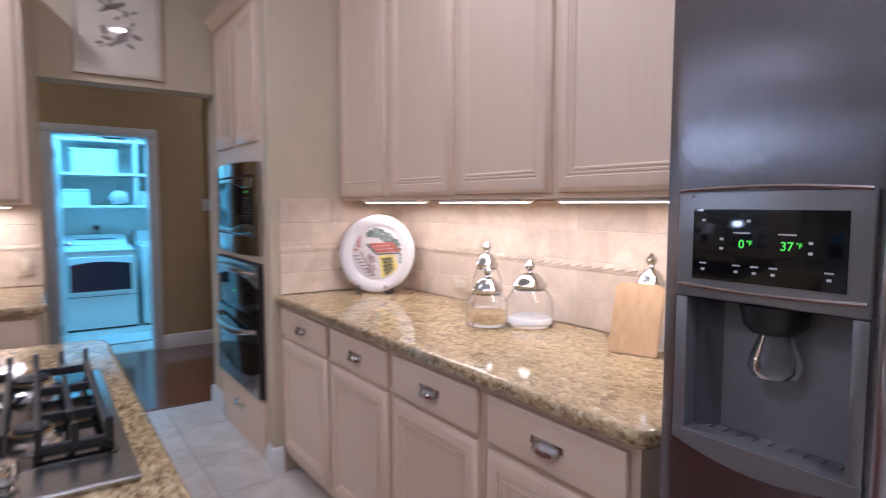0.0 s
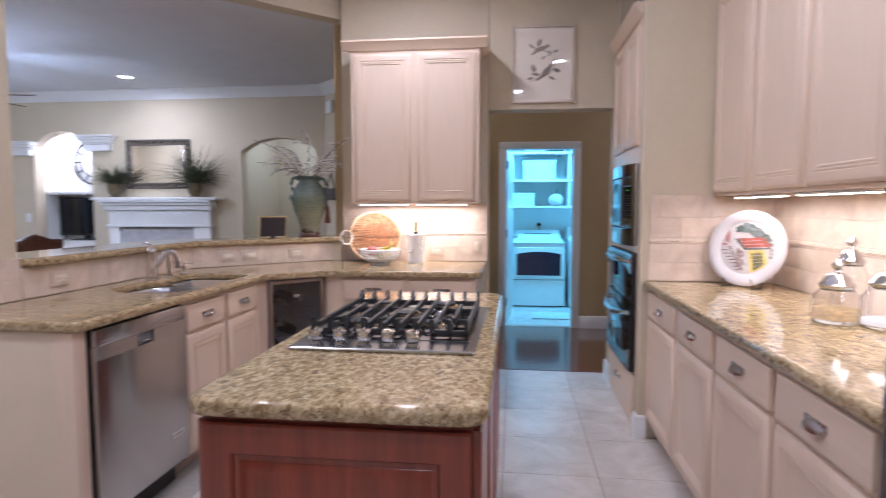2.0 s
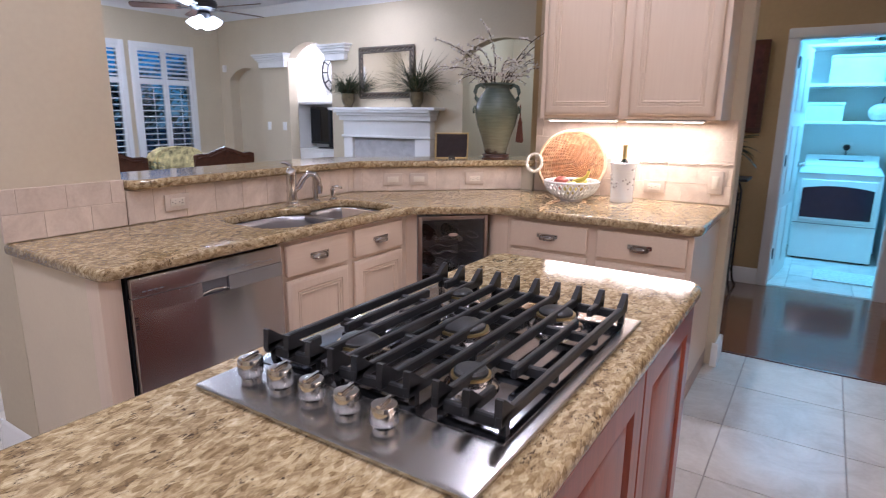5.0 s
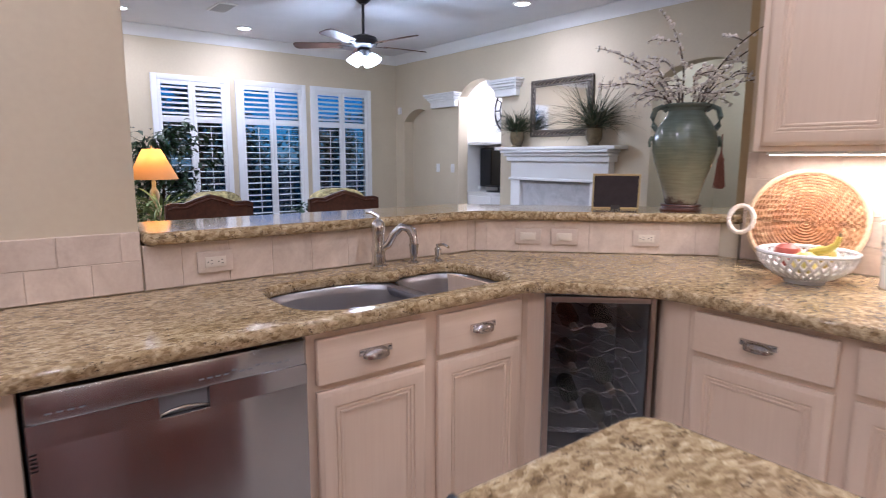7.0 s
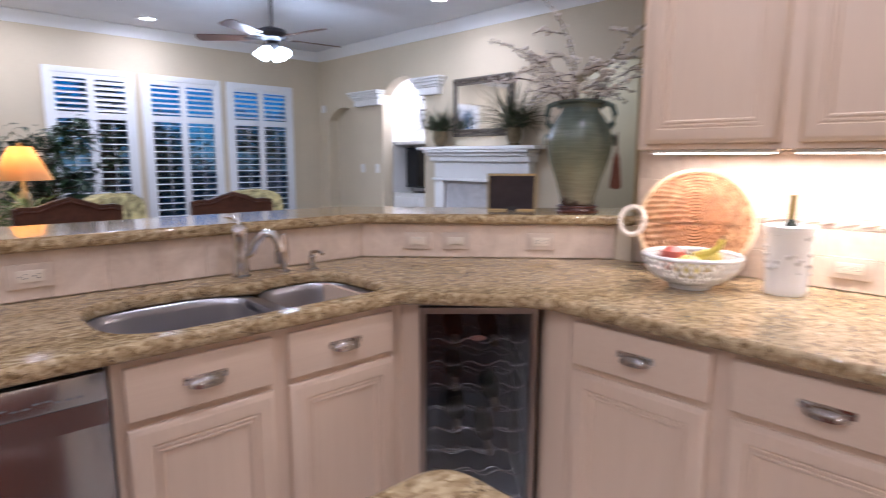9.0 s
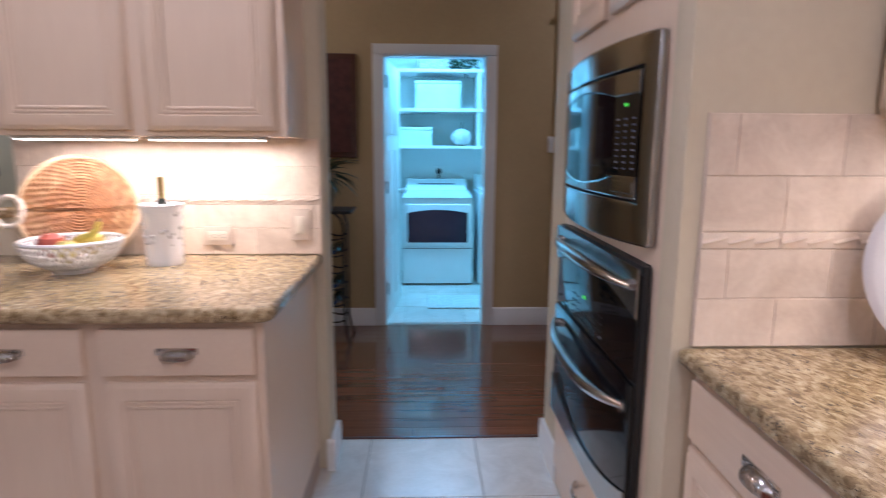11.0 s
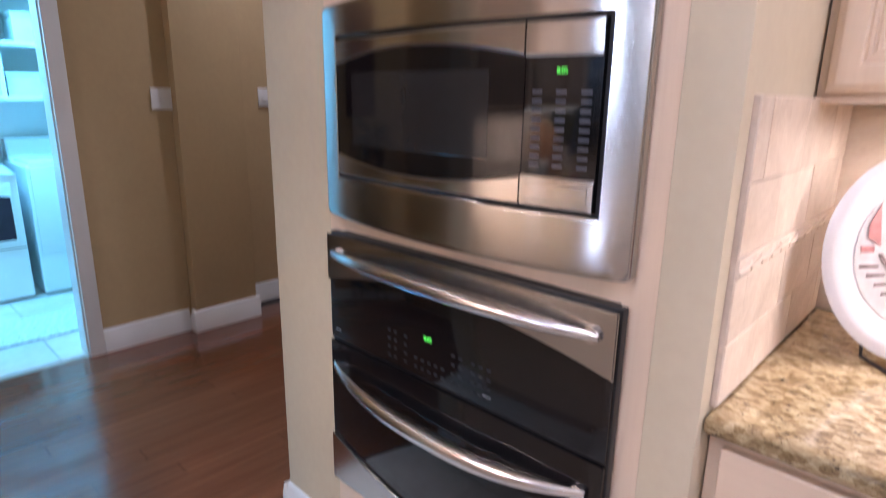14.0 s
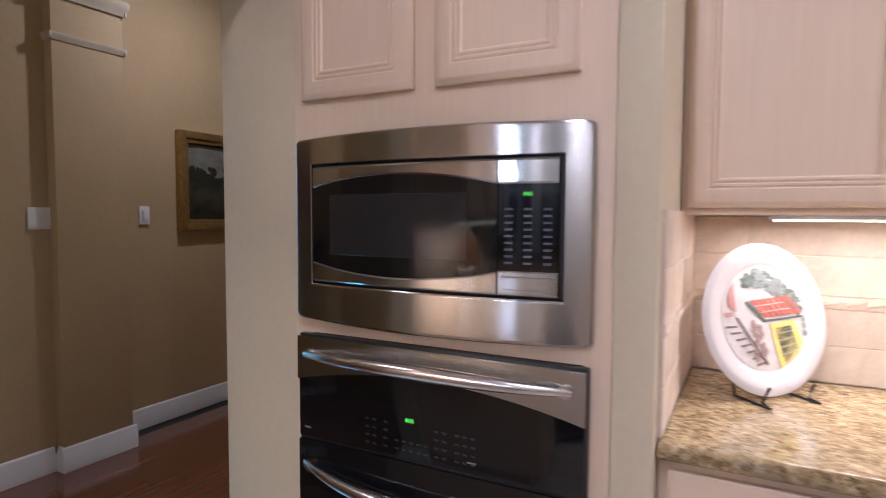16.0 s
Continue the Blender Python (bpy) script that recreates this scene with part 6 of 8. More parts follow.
prof = [(r * 0.91, z * 0.83) for r, z in ((0.0, 0.0), (0.072, 0.0), (0.078, 0.01), (0.082, 0.04), (0.105, 0.13), (0.135, 0.22), (0.150, 0.29), (0.152, 0.34), (0.138, 0.40), (0.112, 0.445), (0.090, 0.475), (0.084, 0.495), (0.090, 0.512), (0.106, 0.520), (0.110, 0.528), (0.104, 0.533), (0.088, 0.522), (0.078, 0.49), (0.07, 0.40))]
part("body", lathe(prof, 44), GLZ, vase)
for s in (-1, 1):
    h = part("handle", tube([(s * 0.080, 0, 0.415), (s * 0.105, 0, 0.432), (s * 0.132, 0, 0.420), (s * 0.142, 0, 0.385), (s * 0.136, 0, 0.350), (s * 0.122, 0, 0.330)], 0.0125, 9), GLZ, vase)
    h.matrix_basis = pose(0, 0, 0, 0, 0, 40)
    bm = bmesh.new()
    for k in range(5):
        tube([(s * 0.139, (k - 2) * 0.006, 0.300), (s * 0.149, (k - 2) * 0.009, 0.280), (s * 0.148, (k - 2) * 0.011, 0.255)], 0.007, 6, bm=bm, taper=0.003)
    h = part("leaf_ornament", bm, GLZ, vase)
    h.matrix_basis = pose(0, 0, 0, 0, 0, 40)
bs = thing("urn_stand", pose(-0.872, 4.048, 1.1015), "dark carved wooden ring stand under the urn", "stand")
part("ring", lathe([(0.0, 0.0), (0.088, 0.0), (0.090, 0.006), (0.082, 0.011), (0.080, 0.019), (0.088, 0.024), (0.086, 0.030), (0.0, 0.030)], 36), DARKWOOD, bs)
tas = thing("tassel", pose(-0.762, 4.168, 1.205), "rust brown tassel hanging on the urn", "tassel")
RUST = plain("rust_cord", (0.20, 0.07, 0.04), 0.85, vary=0.3, scale=120, world_space=False)
bm = bmesh.new()
rg = random.Random(8)
for k in range(60):
    a, r = rg.uniform(0, 6.28), 0.022 * rg.random() ** 0.5
    tube([(r * 0.6 * math.cos(a), r * 0.6 * math.sin(a), 0.11), (r * 1.1 * math.cos(a), r * 1.1 * math.sin(a), rg.uniform(-0.005, 0.01))], 0.0022, 4, bm=bm)
part("fringe", bm, RUST, tas)
part("head", lathe([(0.0, 0.105), (0.013, 0.108), (0.016, 0.125), (0.010, 0.14), (0.004, 0.16), (0.003, 0.24), (0.0, 0.24)], 14), RUST, tas)
br = thing("berry_branches", pose(-0.872, 4.048, 1.535), "twisted brown branches with white berries in the urn", "branches")
TWIG = plain("brown_twig", (0.07, 0.045, 0.03), 0.8, vary=0.3, scale=60, world_space=False)
BERRY = plain("white_berry", (0.68, 0.62, 0.55), 0.4, vary=0.1, bumps=0.0, world_space=False)
rg = random.Random(12)


def berry(bm, p, r):
    bmesh.ops.create_icosphere(bm, subdivisions=1, radius=r, matrix=Matrix.Translation(p))


def twig(bm, bb, p, d, a, L, n, droop, radius, curl):
    """A wandering twig with berries along its outer part; gives its points."""
    pts, step = [p.copy()], L / n
    for i in range(n):
        s = i / n
        d = (d + Vector((math.cos(a) * 0.10 + rg.uniform(-curl, curl), math.sin(a) * 0.10 + rg.uniform(-curl, curl), -droop * s + rg.uniform(-curl, curl) * 0.7))).normalized()
        p = p + d * step
        pts.append(p.copy())
        if s > 0.12:
            for q in range(rg.randint(1, 3)):
                o = Vector((rg.uniform(-1, 1), rg.uniform(-1, 1), rg.uniform(-1, 1))).normalized() * rg.uniform(0.007, 0.015)
                berry(bb, p + o - d * step * rg.random(), rg.uniform(0.0055, 0.0085))
    tube(pts, radius, 6, bm=bm, taper=0.0013)
    return pts


for k in range(15):
    bm, bb = bmesh.new(), bmesh.new()
    a = 2 * math.pi * k / 15 + rg.uniform(-0.2, 0.2)
    upright = k % 3 == 0
    d = Vector((math.cos(a) * (0.10 if upright else 0.45), math.sin(a) * (0.10 if upright else 0.45), 1)).normalized()
    L = rg.uniform(0.46, 0.54) if upright else rg.uniform(0.30, 0.46)
    start = Vector((math.cos(a) * 0.03, math.sin(a) * 0.03, -0.12))
    stem = start + Vector((math.cos(a) * 0.03, math.sin(a) * 0.03, 0.13))
    tube([start, stem], 0.005 if upright else 0.0036, 6, bm=bm)
    pts = twig(bm, bb, stem, d, a, L, 16, 0.0 if upright else rg.uniform(0.04, 0.22), 0.005 if upright else 0.0036, 0.10 if upright else 0.26)
    for i in (4, 7, 10):
        if rg.random() < 0.85:
            b2 = a + rg.choice((-1, 1)) * rg.uniform(0.5, 1.5)
            e = Vector((math.cos(b2), math.sin(b2), rg.uniform(-0.1, 0.7))).normalized()
            twig(bm, bb, pts[i], e, b2, rg.uniform(0.09, 0.17), 6, 0.1, 0.0024, 0.34)
    b = part("branch", bm, TWIG, br)
    tagged(part("berry_spray", bb, BERRY, b, "clusters of white berries"), kind="stuff")
fb2 = thing("picture_easel", pose(-1.115, 3.895, 1.1015, 0, 0, 42) @ pose(0, 0, 0, 9, 0, 0), "small picture frame seen from its black back with a strut", "picture frame")
bm = bmesh.new()
w, h = 0.215, 0.165
GOLDWOOD = plain("gilt_wood", (0.48, 0.36, 0.17), 0.4)
for a in ((-w / 2, -w / 2 + 0.008, 0, h), (w / 2 - 0.008, w / 2, 0, h), (-w / 2 + 0.008, w / 2 - 0.008, 0, 0.008), (-w / 2 + 0.008, w / 2 - 0.008, h - 0.008, h)):
    box(a[0], a[1], -0.008, 0.008, a[2], a[3], 0.001, bm=bm)
part("frame", bm, GOLDWOOD, fb2, "thin pale wooden frame")
part("backing", box(-w / 2 + 0.008, w / 2 - 0.008, -0.006, 0.004, 0.008, h - 0.008), plain("black_card", (0.03, 0.022, 0.026), 0.6, vary=0.3, scale=30), fb2)
st = part("strut", prism([(-0.006, 0.09), (0.012, 0.09), (0.025, -0.006), (-0.022, -0.006)], -0.004, 0.0, axis='y'), BLACK, fb2)
st.matrix_basis = pose(0, -0.008, 0, -18, 0, 0)

# ---- living room ----


def downlight(x, y, z, lit=True):
    c = thing("recessed_light", pose(x, y, z), "lit recessed ceiling light with a white ring", "ceiling light", "recessed lights")
    part("ring", lathe([(0.066, 0.004), (0.068, -0.004), (0.090, -0.006), (0.095, -0.001), (0.095, 0.004)], 28), WHITE, c)
    part("lens", lathe([(0.0, -0.001), (0.066, -0.001), (0.066, 0.003), (0.0, 0.003)], 24), BULB, c, "glowing lens")


# Rings over the kitchen fill cans and both hall lamps are unseen additions.
for cx, cy in KITCHEN_CANS + [(2.75, 5.4), (-0.3, 5.3)]:
    downlight(cx, cy, KC - 0.006)
for cx, cy in LIVING_CANS + [(-3.7, 3.0)]:
    downlight(cx, cy, LC - 0.006)

SHUTTER = plain("shutter_white", (0.78, 0.79, 0.80), 0.35, vary=0.02, bumps=0.0)
WGLASS = glass_material("window_glass")
for k, (y0, y1) in enumerate(WINS):
    wdw = thing("window_%d" % (k + 1), pose(WX, y0, 0, 0, 0, 90), "tall window with white plantation shutters at dusk", "window", "", "structure")
    W = y1 - y0
    # own frame: x along the wall, facing -y (into the room)
    bm = bmesh.new()
    f = 0.065
    box(0, f, -0.030, -0.001, WZ0, WZ1, 0.005, bm=bm)
    box(W - f, W, -0.030, -0.001, WZ0, WZ1, 0.005, bm=bm)
    box(f, W - f, -0.0295, -0.001, WZ1 - f, WZ1, 0.005, bm=bm)
    box(f, W - f, -0.0295, -0.001, WZ0, WZ0 + f, 0.005, bm=bm)
    part("window_frame", bm, SHUTTER, wdw)
    g = part("pane", box(0.05, W - 0.05, 0.09, 0.096, WZ0 + 0.05, WZ1 - 0.05), WGLASS, wdw)
    g.visible_shadow = False
    half = (W - 2 * f) / 2
    zm = 1.745
    for s in range(2):
        x0 = f + s * half
        fr_ = bmesh.new()
        st_ = 0.042
        box(x0 + 0.001, x0 + st_, -0.024, 0.004, WZ0 + f, WZ1 - f, 0.003, bm=fr_)
        box(x0 + half - st_, x0 + half - 0.001, -0.024, 0.004, WZ0 + f, WZ1 - f, 0.003, bm=fr_)
        for z0, z1 in ((WZ0 + f, WZ0 + f + 0.06), (zm, zm + 0.075), (WZ1 - f - 0.05, WZ1 - f)):
            box(x0 + st_, x0 + half - st_, -0.0235, 0.004, z0, z1, 0.003, bm=fr_)
        sh = part("shutter", fr_, SHUTTER, wdw, "white shutter leaf")
        lw = half - 2 * st_ - 0.004
        key = ("slat", round(lw, 3))
        if key not in CACHE:
            CACHE[key] = mesh_of("slat", box(-lw / 2, lw / 2, -0.031, 0.031, -0.0045, 0.0045, 0.003, 1), SHUTTER)
        bars = []
        n = 15
        for i in range(n):
            bars.append((WZ0 + f + 0.06 + (zm - WZ0 - f - 0.06) * (i + 0.5) / n, 4))
        n = 6
        for i in range(n):
            bars.append((zm + 0.075 + (WZ1 - f - 0.05 - zm - 0.075) * (i + 0.5) / n, 24 if k else (42 if s else 26)))
        for z, tilt in bars:
            piece("slat", CACHE[key], sh, pose(x0 + half / 2, -0.01, z, tilt, 0, 0))
        part("tilt_rod", tube([(x0 + half / 2, -0.046, WZ0 + f + 0.09), (x0 + half / 2, -0.046, zm - 0.03)], 0.005, 6), SHUTTER, sh)

fan = thing("ceiling_fan", pose(-4.36, 4.45, LC - 0.001), "dark bronze ceiling fan with five wooden blades and lit shades", "ceiling fan")
FANMETAL = plain("dark_bronze", (0.03, 0.028, 0.03), 0.35, 0.5, bumps=0.0)
part("canopy", lathe([(0.0, 0.0), (0.075, 0.0), (0.07, -0.03), (0.03, -0.065), (0.0, -0.066)], 24), FANMETAL, fan)
part("downrod", rod((0, 0, -0.06), (0, 0, -0.36), 0.013), FANMETAL, fan)
part("motor", lathe([(0.0, -0.33), (0.05, -0.335), (0.12, -0.36), (0.135, -0.39), (0.125, -0.43), (0.07, -0.455), (0.0, -0.46)], 28), FANMETAL, fan)
part("light_fitter", lathe([(0.05, -0.45), (0.065, -0.48), (0.05, -0.53), (0.0, -0.54)], 20), FANMETAL, fan)
BLADE = timber("fan_blade_wood", (0.055, 0.025, 0.015), (0.11, 0.05, 0.03), 0.4, 0, 0.2, world_space=False)
for k in range(5):
    bl = part("blade", prism(rounded_poly([(0.20, -0.052), (0.66, -0.068), (0.66, 0.068), (0.20, 0.052)], [0.02, 0.05, 0.05, 0.02]), -0.004, 0.004, bevel=0.001), BLADE, fan)
    bl.matrix_basis = pose(0, 0, -0.425, 0, 0, 72 * k + 12) @ pose(0, 0, 0, 12, 0, 0)
    part("blade_iron", box(0.10, 0.24, -0.018, 0.018, -0.010, -0.0045, 0.002), FANMETAL, bl)
SHADE_G = glow("lit_glass_shade", (0.86, 0.94, 1.0), 14.0)
for k in range(4):
    a = radians(90 * k + 30)
    sh = part("shade", lathe([(0.018, 0.0), (0.03, -0.01), (0.052, -0.05), (0.064, -0.085), (0.058, -0.085), (0.03, -0.03)], 20), SHADE_G, fan, "glowing glass shade")
    sh.matrix_basis = pose(0.075 * math.cos(a), 0.075 * math.sin(a), -0.515, 0, 0, math.degrees(a)) @ pose(0, 0, 0, 0, -35, 0)
vent = thing("ceiling_vent", pose(-5.55, 3.55, LC - 0.001), "white slotted ceiling air vent", "vent")
part("frame", box(-0.20, 0.20, -0.09, 0.09, -0.010, 0, 0.003), WHITE, vent)
for i in range(7):
    part("slat", box(-0.17, 0.17, -0.07 + i * 0.022, -0.058 + i * 0.022, -0.014, -0.0102), GREYPLASTIC, vent)

# capitals of the lit arch
def capital(x0, x1, z0, z1):
    bm = bmesh.new()
    h = z1 - z0
    for i, (o, a, b) in enumerate(((0.02, 0, 0.42), (0.035, 0.42, 0.55), (0.055, 0.55, 0.72), (0.075, 0.72, 0.86), (0.09, 0.86, 1.0))):
        box(x0 - o + 0.06, x1 + o - 0.06, FY - 0.05 - o, FY - 0.001, z0 + a * h, z0 + b * h - 0.001, 0.004, 1, bm=bm)
    solo("column_capital", bm, WHITE, "white stepped plaster capital beside the arch", "capital", kind="structure")


capital(-6.02, -5.42, 2.0, 2.18)
capital(-4.74, -4.30, 2.05, 2.245)

# fireplace
fp = thing("fireplace", pose(0, 0, 0), "white painted fireplace mantel with a stone surround", "fireplace")
part("shelf", box(-4.51, -2.85, FY - 0.23, FY - 0.0005, 1.425, 1.460, 0.008), WHITE, fp)
bm = bmesh.new()
for o, z0, z1 in ((0.16, 1.395, 1.425), (0.12, 1.36, 1.395), (0.085, 1.30, 1.36)):
    box(-4.36 - o * 0.4, -3.00 + o * 0.4, FY - 0.06 - o, FY - 0.0005, z0, z1 - 0.0005, 0.008, bm=bm)
part("bed_moulding", bm, WHITE, fp)
part("frieze", box(-4.36, -3.00, FY - 0.10, FY - 0.0005, 1.12, 1.2995, 0.004), WHITE, fp)
part("lower_moulding", box(-4.38, -2.98, FY - 0.125, FY - 0.0005, 1.09, 1.1195, 0.01), WHITE, fp)
for x0, x1 in ((-4.36, -4.21), (-3.22, -3.00)):
    part("leg", box(x0, x1, FY - 0.10, FY - 0.0005, 0.0, 1.0895, 0.005), WHITE, fp)
MARBLE = stone_tile("grey_marble", (0.42, 0.41, 0.42), (0.62, 0.61, 0.62), 0.2, 0.02, 5.0, 0.02)
part("surround", box(-4.21, -3.22, FY - 0.05, FY - 0.0005, 0.0, 1.0895), MARBLE, fp, "grey marble surround")
part("firebox", box(-4.02, -3.42, FY - 0.056, FY - 0.0505, 0.0, 0.78), BLACK, fp)

mir = thing("wall_mirror", pose(-3.715, FY - 0.001, 1.578), "rectangular mirror in a woven twig frame", "mirror")
mw_, mh_ = 0.85, 0.60
pane = part("pane", box(-mw_ / 2 + 0.055, mw_ / 2 - 0.055, -0.018, -0.004, 0.055, mh_ - 0.055), plain("mirror_silver", (0.85, 0.85, 0.84), 0.02, 1.0, 0.0, bumps=0.0), mir, "silvered glass")
TWIGFRAME = plain("grey_twig", (0.13, 0.105, 0.08), 0.6, vary=0.4, scale=50)
rg = random.Random(21)
for (ax, az), (bx, bz) in (((-1, 0), (1, 0)), ((1, 0), (1, 1)), ((1, 1), (-1, 1)), ((-1, 1), (-1, 0))):
    A = Vector((ax * (mw_ / 2 - 0.03), 0, 0.03 + az * (mh_ - 0.06)))
    B = Vector((bx * (mw_ / 2 - 0.03), 0, 0.03 + bz * (mh_ - 0.06)))
    d = (B - A).normalized()
    nrm = Vector((-d.z, 0, d.x))
    bm = bmesh.new()
    for s in (-1, 1):
        tube([A + nrm * s * 0.027 - d * 0.027 + Vector((0, -0.014, 0)), B + nrm * s * 0.027 + d * 0.027 + Vector((0, -0.014, 0))], 0.0125, 7, bm=bm)
    n = int((B - A).length / 0.055)
    for i in range(n):
        c = A + d * ((B - A).length * (i + 0.5) / n)
        tube([c - d * 0.038 - nrm * 0.022 + Vector((0, -0.012, 0)), c + Vector((0, -0.02, 0)) + nrm * rg.uniform(-0.006, 0.006), c + d * 0.038 + nrm * 0.022 + Vector((0, -0.012, 0))], 0.0105, 6, bm=bm)
    part("frame_side", bm, TWIGFRAME, mir, "interlaced grey twigs")

GRASS_A = plain("dark_grass_leaf", (0.035, 0.055, 0.022), 0.55, vary=0.4, scale=14, world_space=False)
GRASS_B = plain("dry_grass_leaf", (0.14, 0.13, 0.07), 0.6, vary=0.4, scale=14, world_space=False)
URN = stone_tile("bronze_urn", (0.10, 0.075, 0.04), (0.22, 0.17, 0.09), 0.35, 0.0, 18.0, 0.3)


def blade_leaf(bm, p, d, L, w, sag, n=5):
    """A narrow arching leaf with thickness from its fold."""
    side = d.cross(Vector((0, 0, 1)))
    side = side.normalized() if side.length > 1e-3 else Vector((1, 0, 0))
    prev = None
    q = p.copy()
    for i in range(n + 1):
        s = i / n
        ww = w * (1 - s) ** 0.6 * (0.5 + s if s < 0.5 else 1)
        row = (bm.verts.new(q - side * ww), bm.verts.new(q + Vector((0, 0, -ww * 0.5))), bm.verts.new(q + side * ww))
        if prev:
            bm.faces.new((prev[0], prev[1], row[1], row[0]))
            bm.faces.new((prev[1], prev[2], row[2], row[1]))
        prev = row
        d = (d + Vector((0, 0, -sag / n))).normalized()
        q = q + d * L / n


def grass_plant(x, y, z, size, seed, label):
    c = thing("potted_grass", pose(x, y, z), label, "plant", "plants on the mantel")
    part("urn", lathe([(0.0, 0.0), (0.055, 0.0), (0.06, 0.012), (0.05, 0.02), (0.075, 0.06), (0.085, 0.11), (0.08, 0.15), (0.088, 0.165), (0.082, 0.17), (0.07, 0.15), (0.0, 0.14)], 24), URN, c, "mottled bronze urn")
    rgp = random.Random(seed)
    for nm, mat, cnt in (("dark_blades", GRASS_A, 230), ("dry_blades", GRASS_B, 90)):
        bm = bmesh.new()
        for i in range(cnt):
            a = rgp.uniform(0, 6.283)
            up = rgp.uniform(0.5, 2.2)
            d = Vector((math.cos(a), math.sin(a) * 0.8, up)).normalized()
            blade_leaf(bm, Vector((rgp.uniform(-0.04, 0.04), rgp.uniform(-0.04, 0.04), 0.15)), d, size * rgp.uniform(0.5, 1.05), 0.006, rgp.uniform(0.4, 1.6))
        tagged(part(nm, bm, mat, c), kind="stuff")
    bm = bmesh.new()
    for i in range(16):
        a = rgp.uniform(0, 6.283)
        bmesh.ops.create_icosphere(bm, subdivisions=1, radius=rgp.uniform(0.014, 0.024), matrix=Matrix.Translation((0.06 * math.cos(a), 0.06 * math.sin(a), rgp.uniform(0.15, 0.20))))
    part("cone_cluster", bm, plain("pine_cone", (0.08, 0.05, 0.03), 0.8, vary=0.4, scale=80), c, "small brown cones")


grass_plant(-4.24, FY - 0.13, 1.4605, 0.42, 5, "small grassy plant in a bronze urn on the mantel")
grass_plant(-3.17, FY - 0.13, 1.4605, 0.62, 6, "large grassy plant in a bronze urn on the mantel")

clock = thing("wall_clock", pose(-4.97, 6.998, 1.95), "large round iron wall clock with open dial", "clock")
ci = bmesh.new()
for r, t_ in ((0.30, 0.012), (0.20, 0.008)):
    tube([(r * math.cos(2 * math.pi * i / 40), -0.02, r * math.sin(2 * math.pi * i / 40)) for i in range(41)], t_, 6, bm=ci)
part("rim", ci, BLACKIRON, clock)
for i in range(12):
    a = math.pi * i / 6
    part("numeral", tube([(0.205 * math.cos(a), -0.02, 0.205 * math.sin(a)), (0.295 * math.cos(a), -0.02, 0.295 * math.sin(a))], 0.010, 5), BLACKIRON, clock)
for a, L in ((60, 0.17), (-35, 0.12)):
    part("pointer", tube([(0, -0.026, 0), (L * math.cos(radians(a)), -0.026, L * math.sin(radians(a)))], 0.007, 5), BLACKIRON, clock)

tvc = thing("tv_cabinet", pose(0, 0, 0), "white built-in television cabinet", "cabinet")
part("body", box(-5.455, -4.505, 6.672, 6.995, 0.0, 0.86), WHITE, tvc)
part("top", box(-5.458, -4.502, 6.665, 6.998, 0.862, 0.892, 0.005), WHITE, tvc)
for x0 in (-5.43, -4.97):
    part("drawer_front", box(x0, x0 + 0.44, 6.652, 6.671, 0.70, 0.84, 0.005), WHITE, tvc)
structure("niche_shelf", box(-5.457, -4.503, 6.68, 6.998, 1.505, 1.545, 0.005), WHITE, "white shelf over the television", "shelf")
structure("wall_niche_pier", box(-4.63, -4.503, 6.664, 6.80, 0.893, 1.504), WHITE, "white upright beside the television", "wall")
tv = thing("television", pose(-5.17, 6.90, 0.8925), "black flat television on the white cabinet", "television")
part("panel", box(-0.27, 0.50, -0.02, 0.03, 0.06, 0.575, 0.006), BLACK, tv)
part("screen", box(-0.255, 0.485, -0.0225, -0.0203, 0.085, 0.56), BLACKGLASS, tv)
part("foot", box(-0.05, 0.25, -0.10, 0.09, 0.0005, 0.015, 0.004), BLACK, tv)
part("neck", box(0.06, 0.14, 0.0, 0.03, 0.0155, 0.0595), BLACK, tv)

for nm, m in (("switch", pose(-5.88, FY - 0.0005, 1.20)), ("switch", pose(-5.56, FY - 0.0005, 1.20)), ("switch", pose(-2.9, 8.199, 1.15))):
    wall_plate(nm, m, "switch", "white switch plate on the beige wall", WHITE, 0.07, 0.115)
sen = thing("wall_sensor", pose(-6.80, FY - 0.0005, 2.02), "small white wall sensor", "sensor")
part("case", box(-0.03, 0.03, -0.035, 0, -0.05, 0.05, 0.008), WHITE, sen)
M_ANG = pose(-1.445, 6.402, 0, 0, 0, -43.9)
box_ = thing("door_chime", M_ANG @ pose(0.02, -0.001, 2.50), "white plastic chime box high on the angled wall", "chime")
part("case", box(-0.07, 0.07, -0.04, 0, -0.05, 0.09, 0.008), WHITE, box_)
bag = thing("hanging_bag", M_ANG @ pose(0.02, -0.002, 1.42), "dark patterned hanging sign with a black strap", "hanging decoration")
part("panel", box(-0.11, 0.11, -0.035, -0.002, 0.0, 0.14, 0.006), plain("bag_cloth", (0.10, 0.09, 0.085), 0.6, vary=0.6, scale=40), bag)
part("strap", tube([(-0.09, -0.016, 0.14), (-0.03, -0.016, 0.26), (0.02, -0.016, 0.32), (0.04, -0.016, 0.26), (0.09, -0.016, 0.14)], 0.008, 6), BLACK, bag)

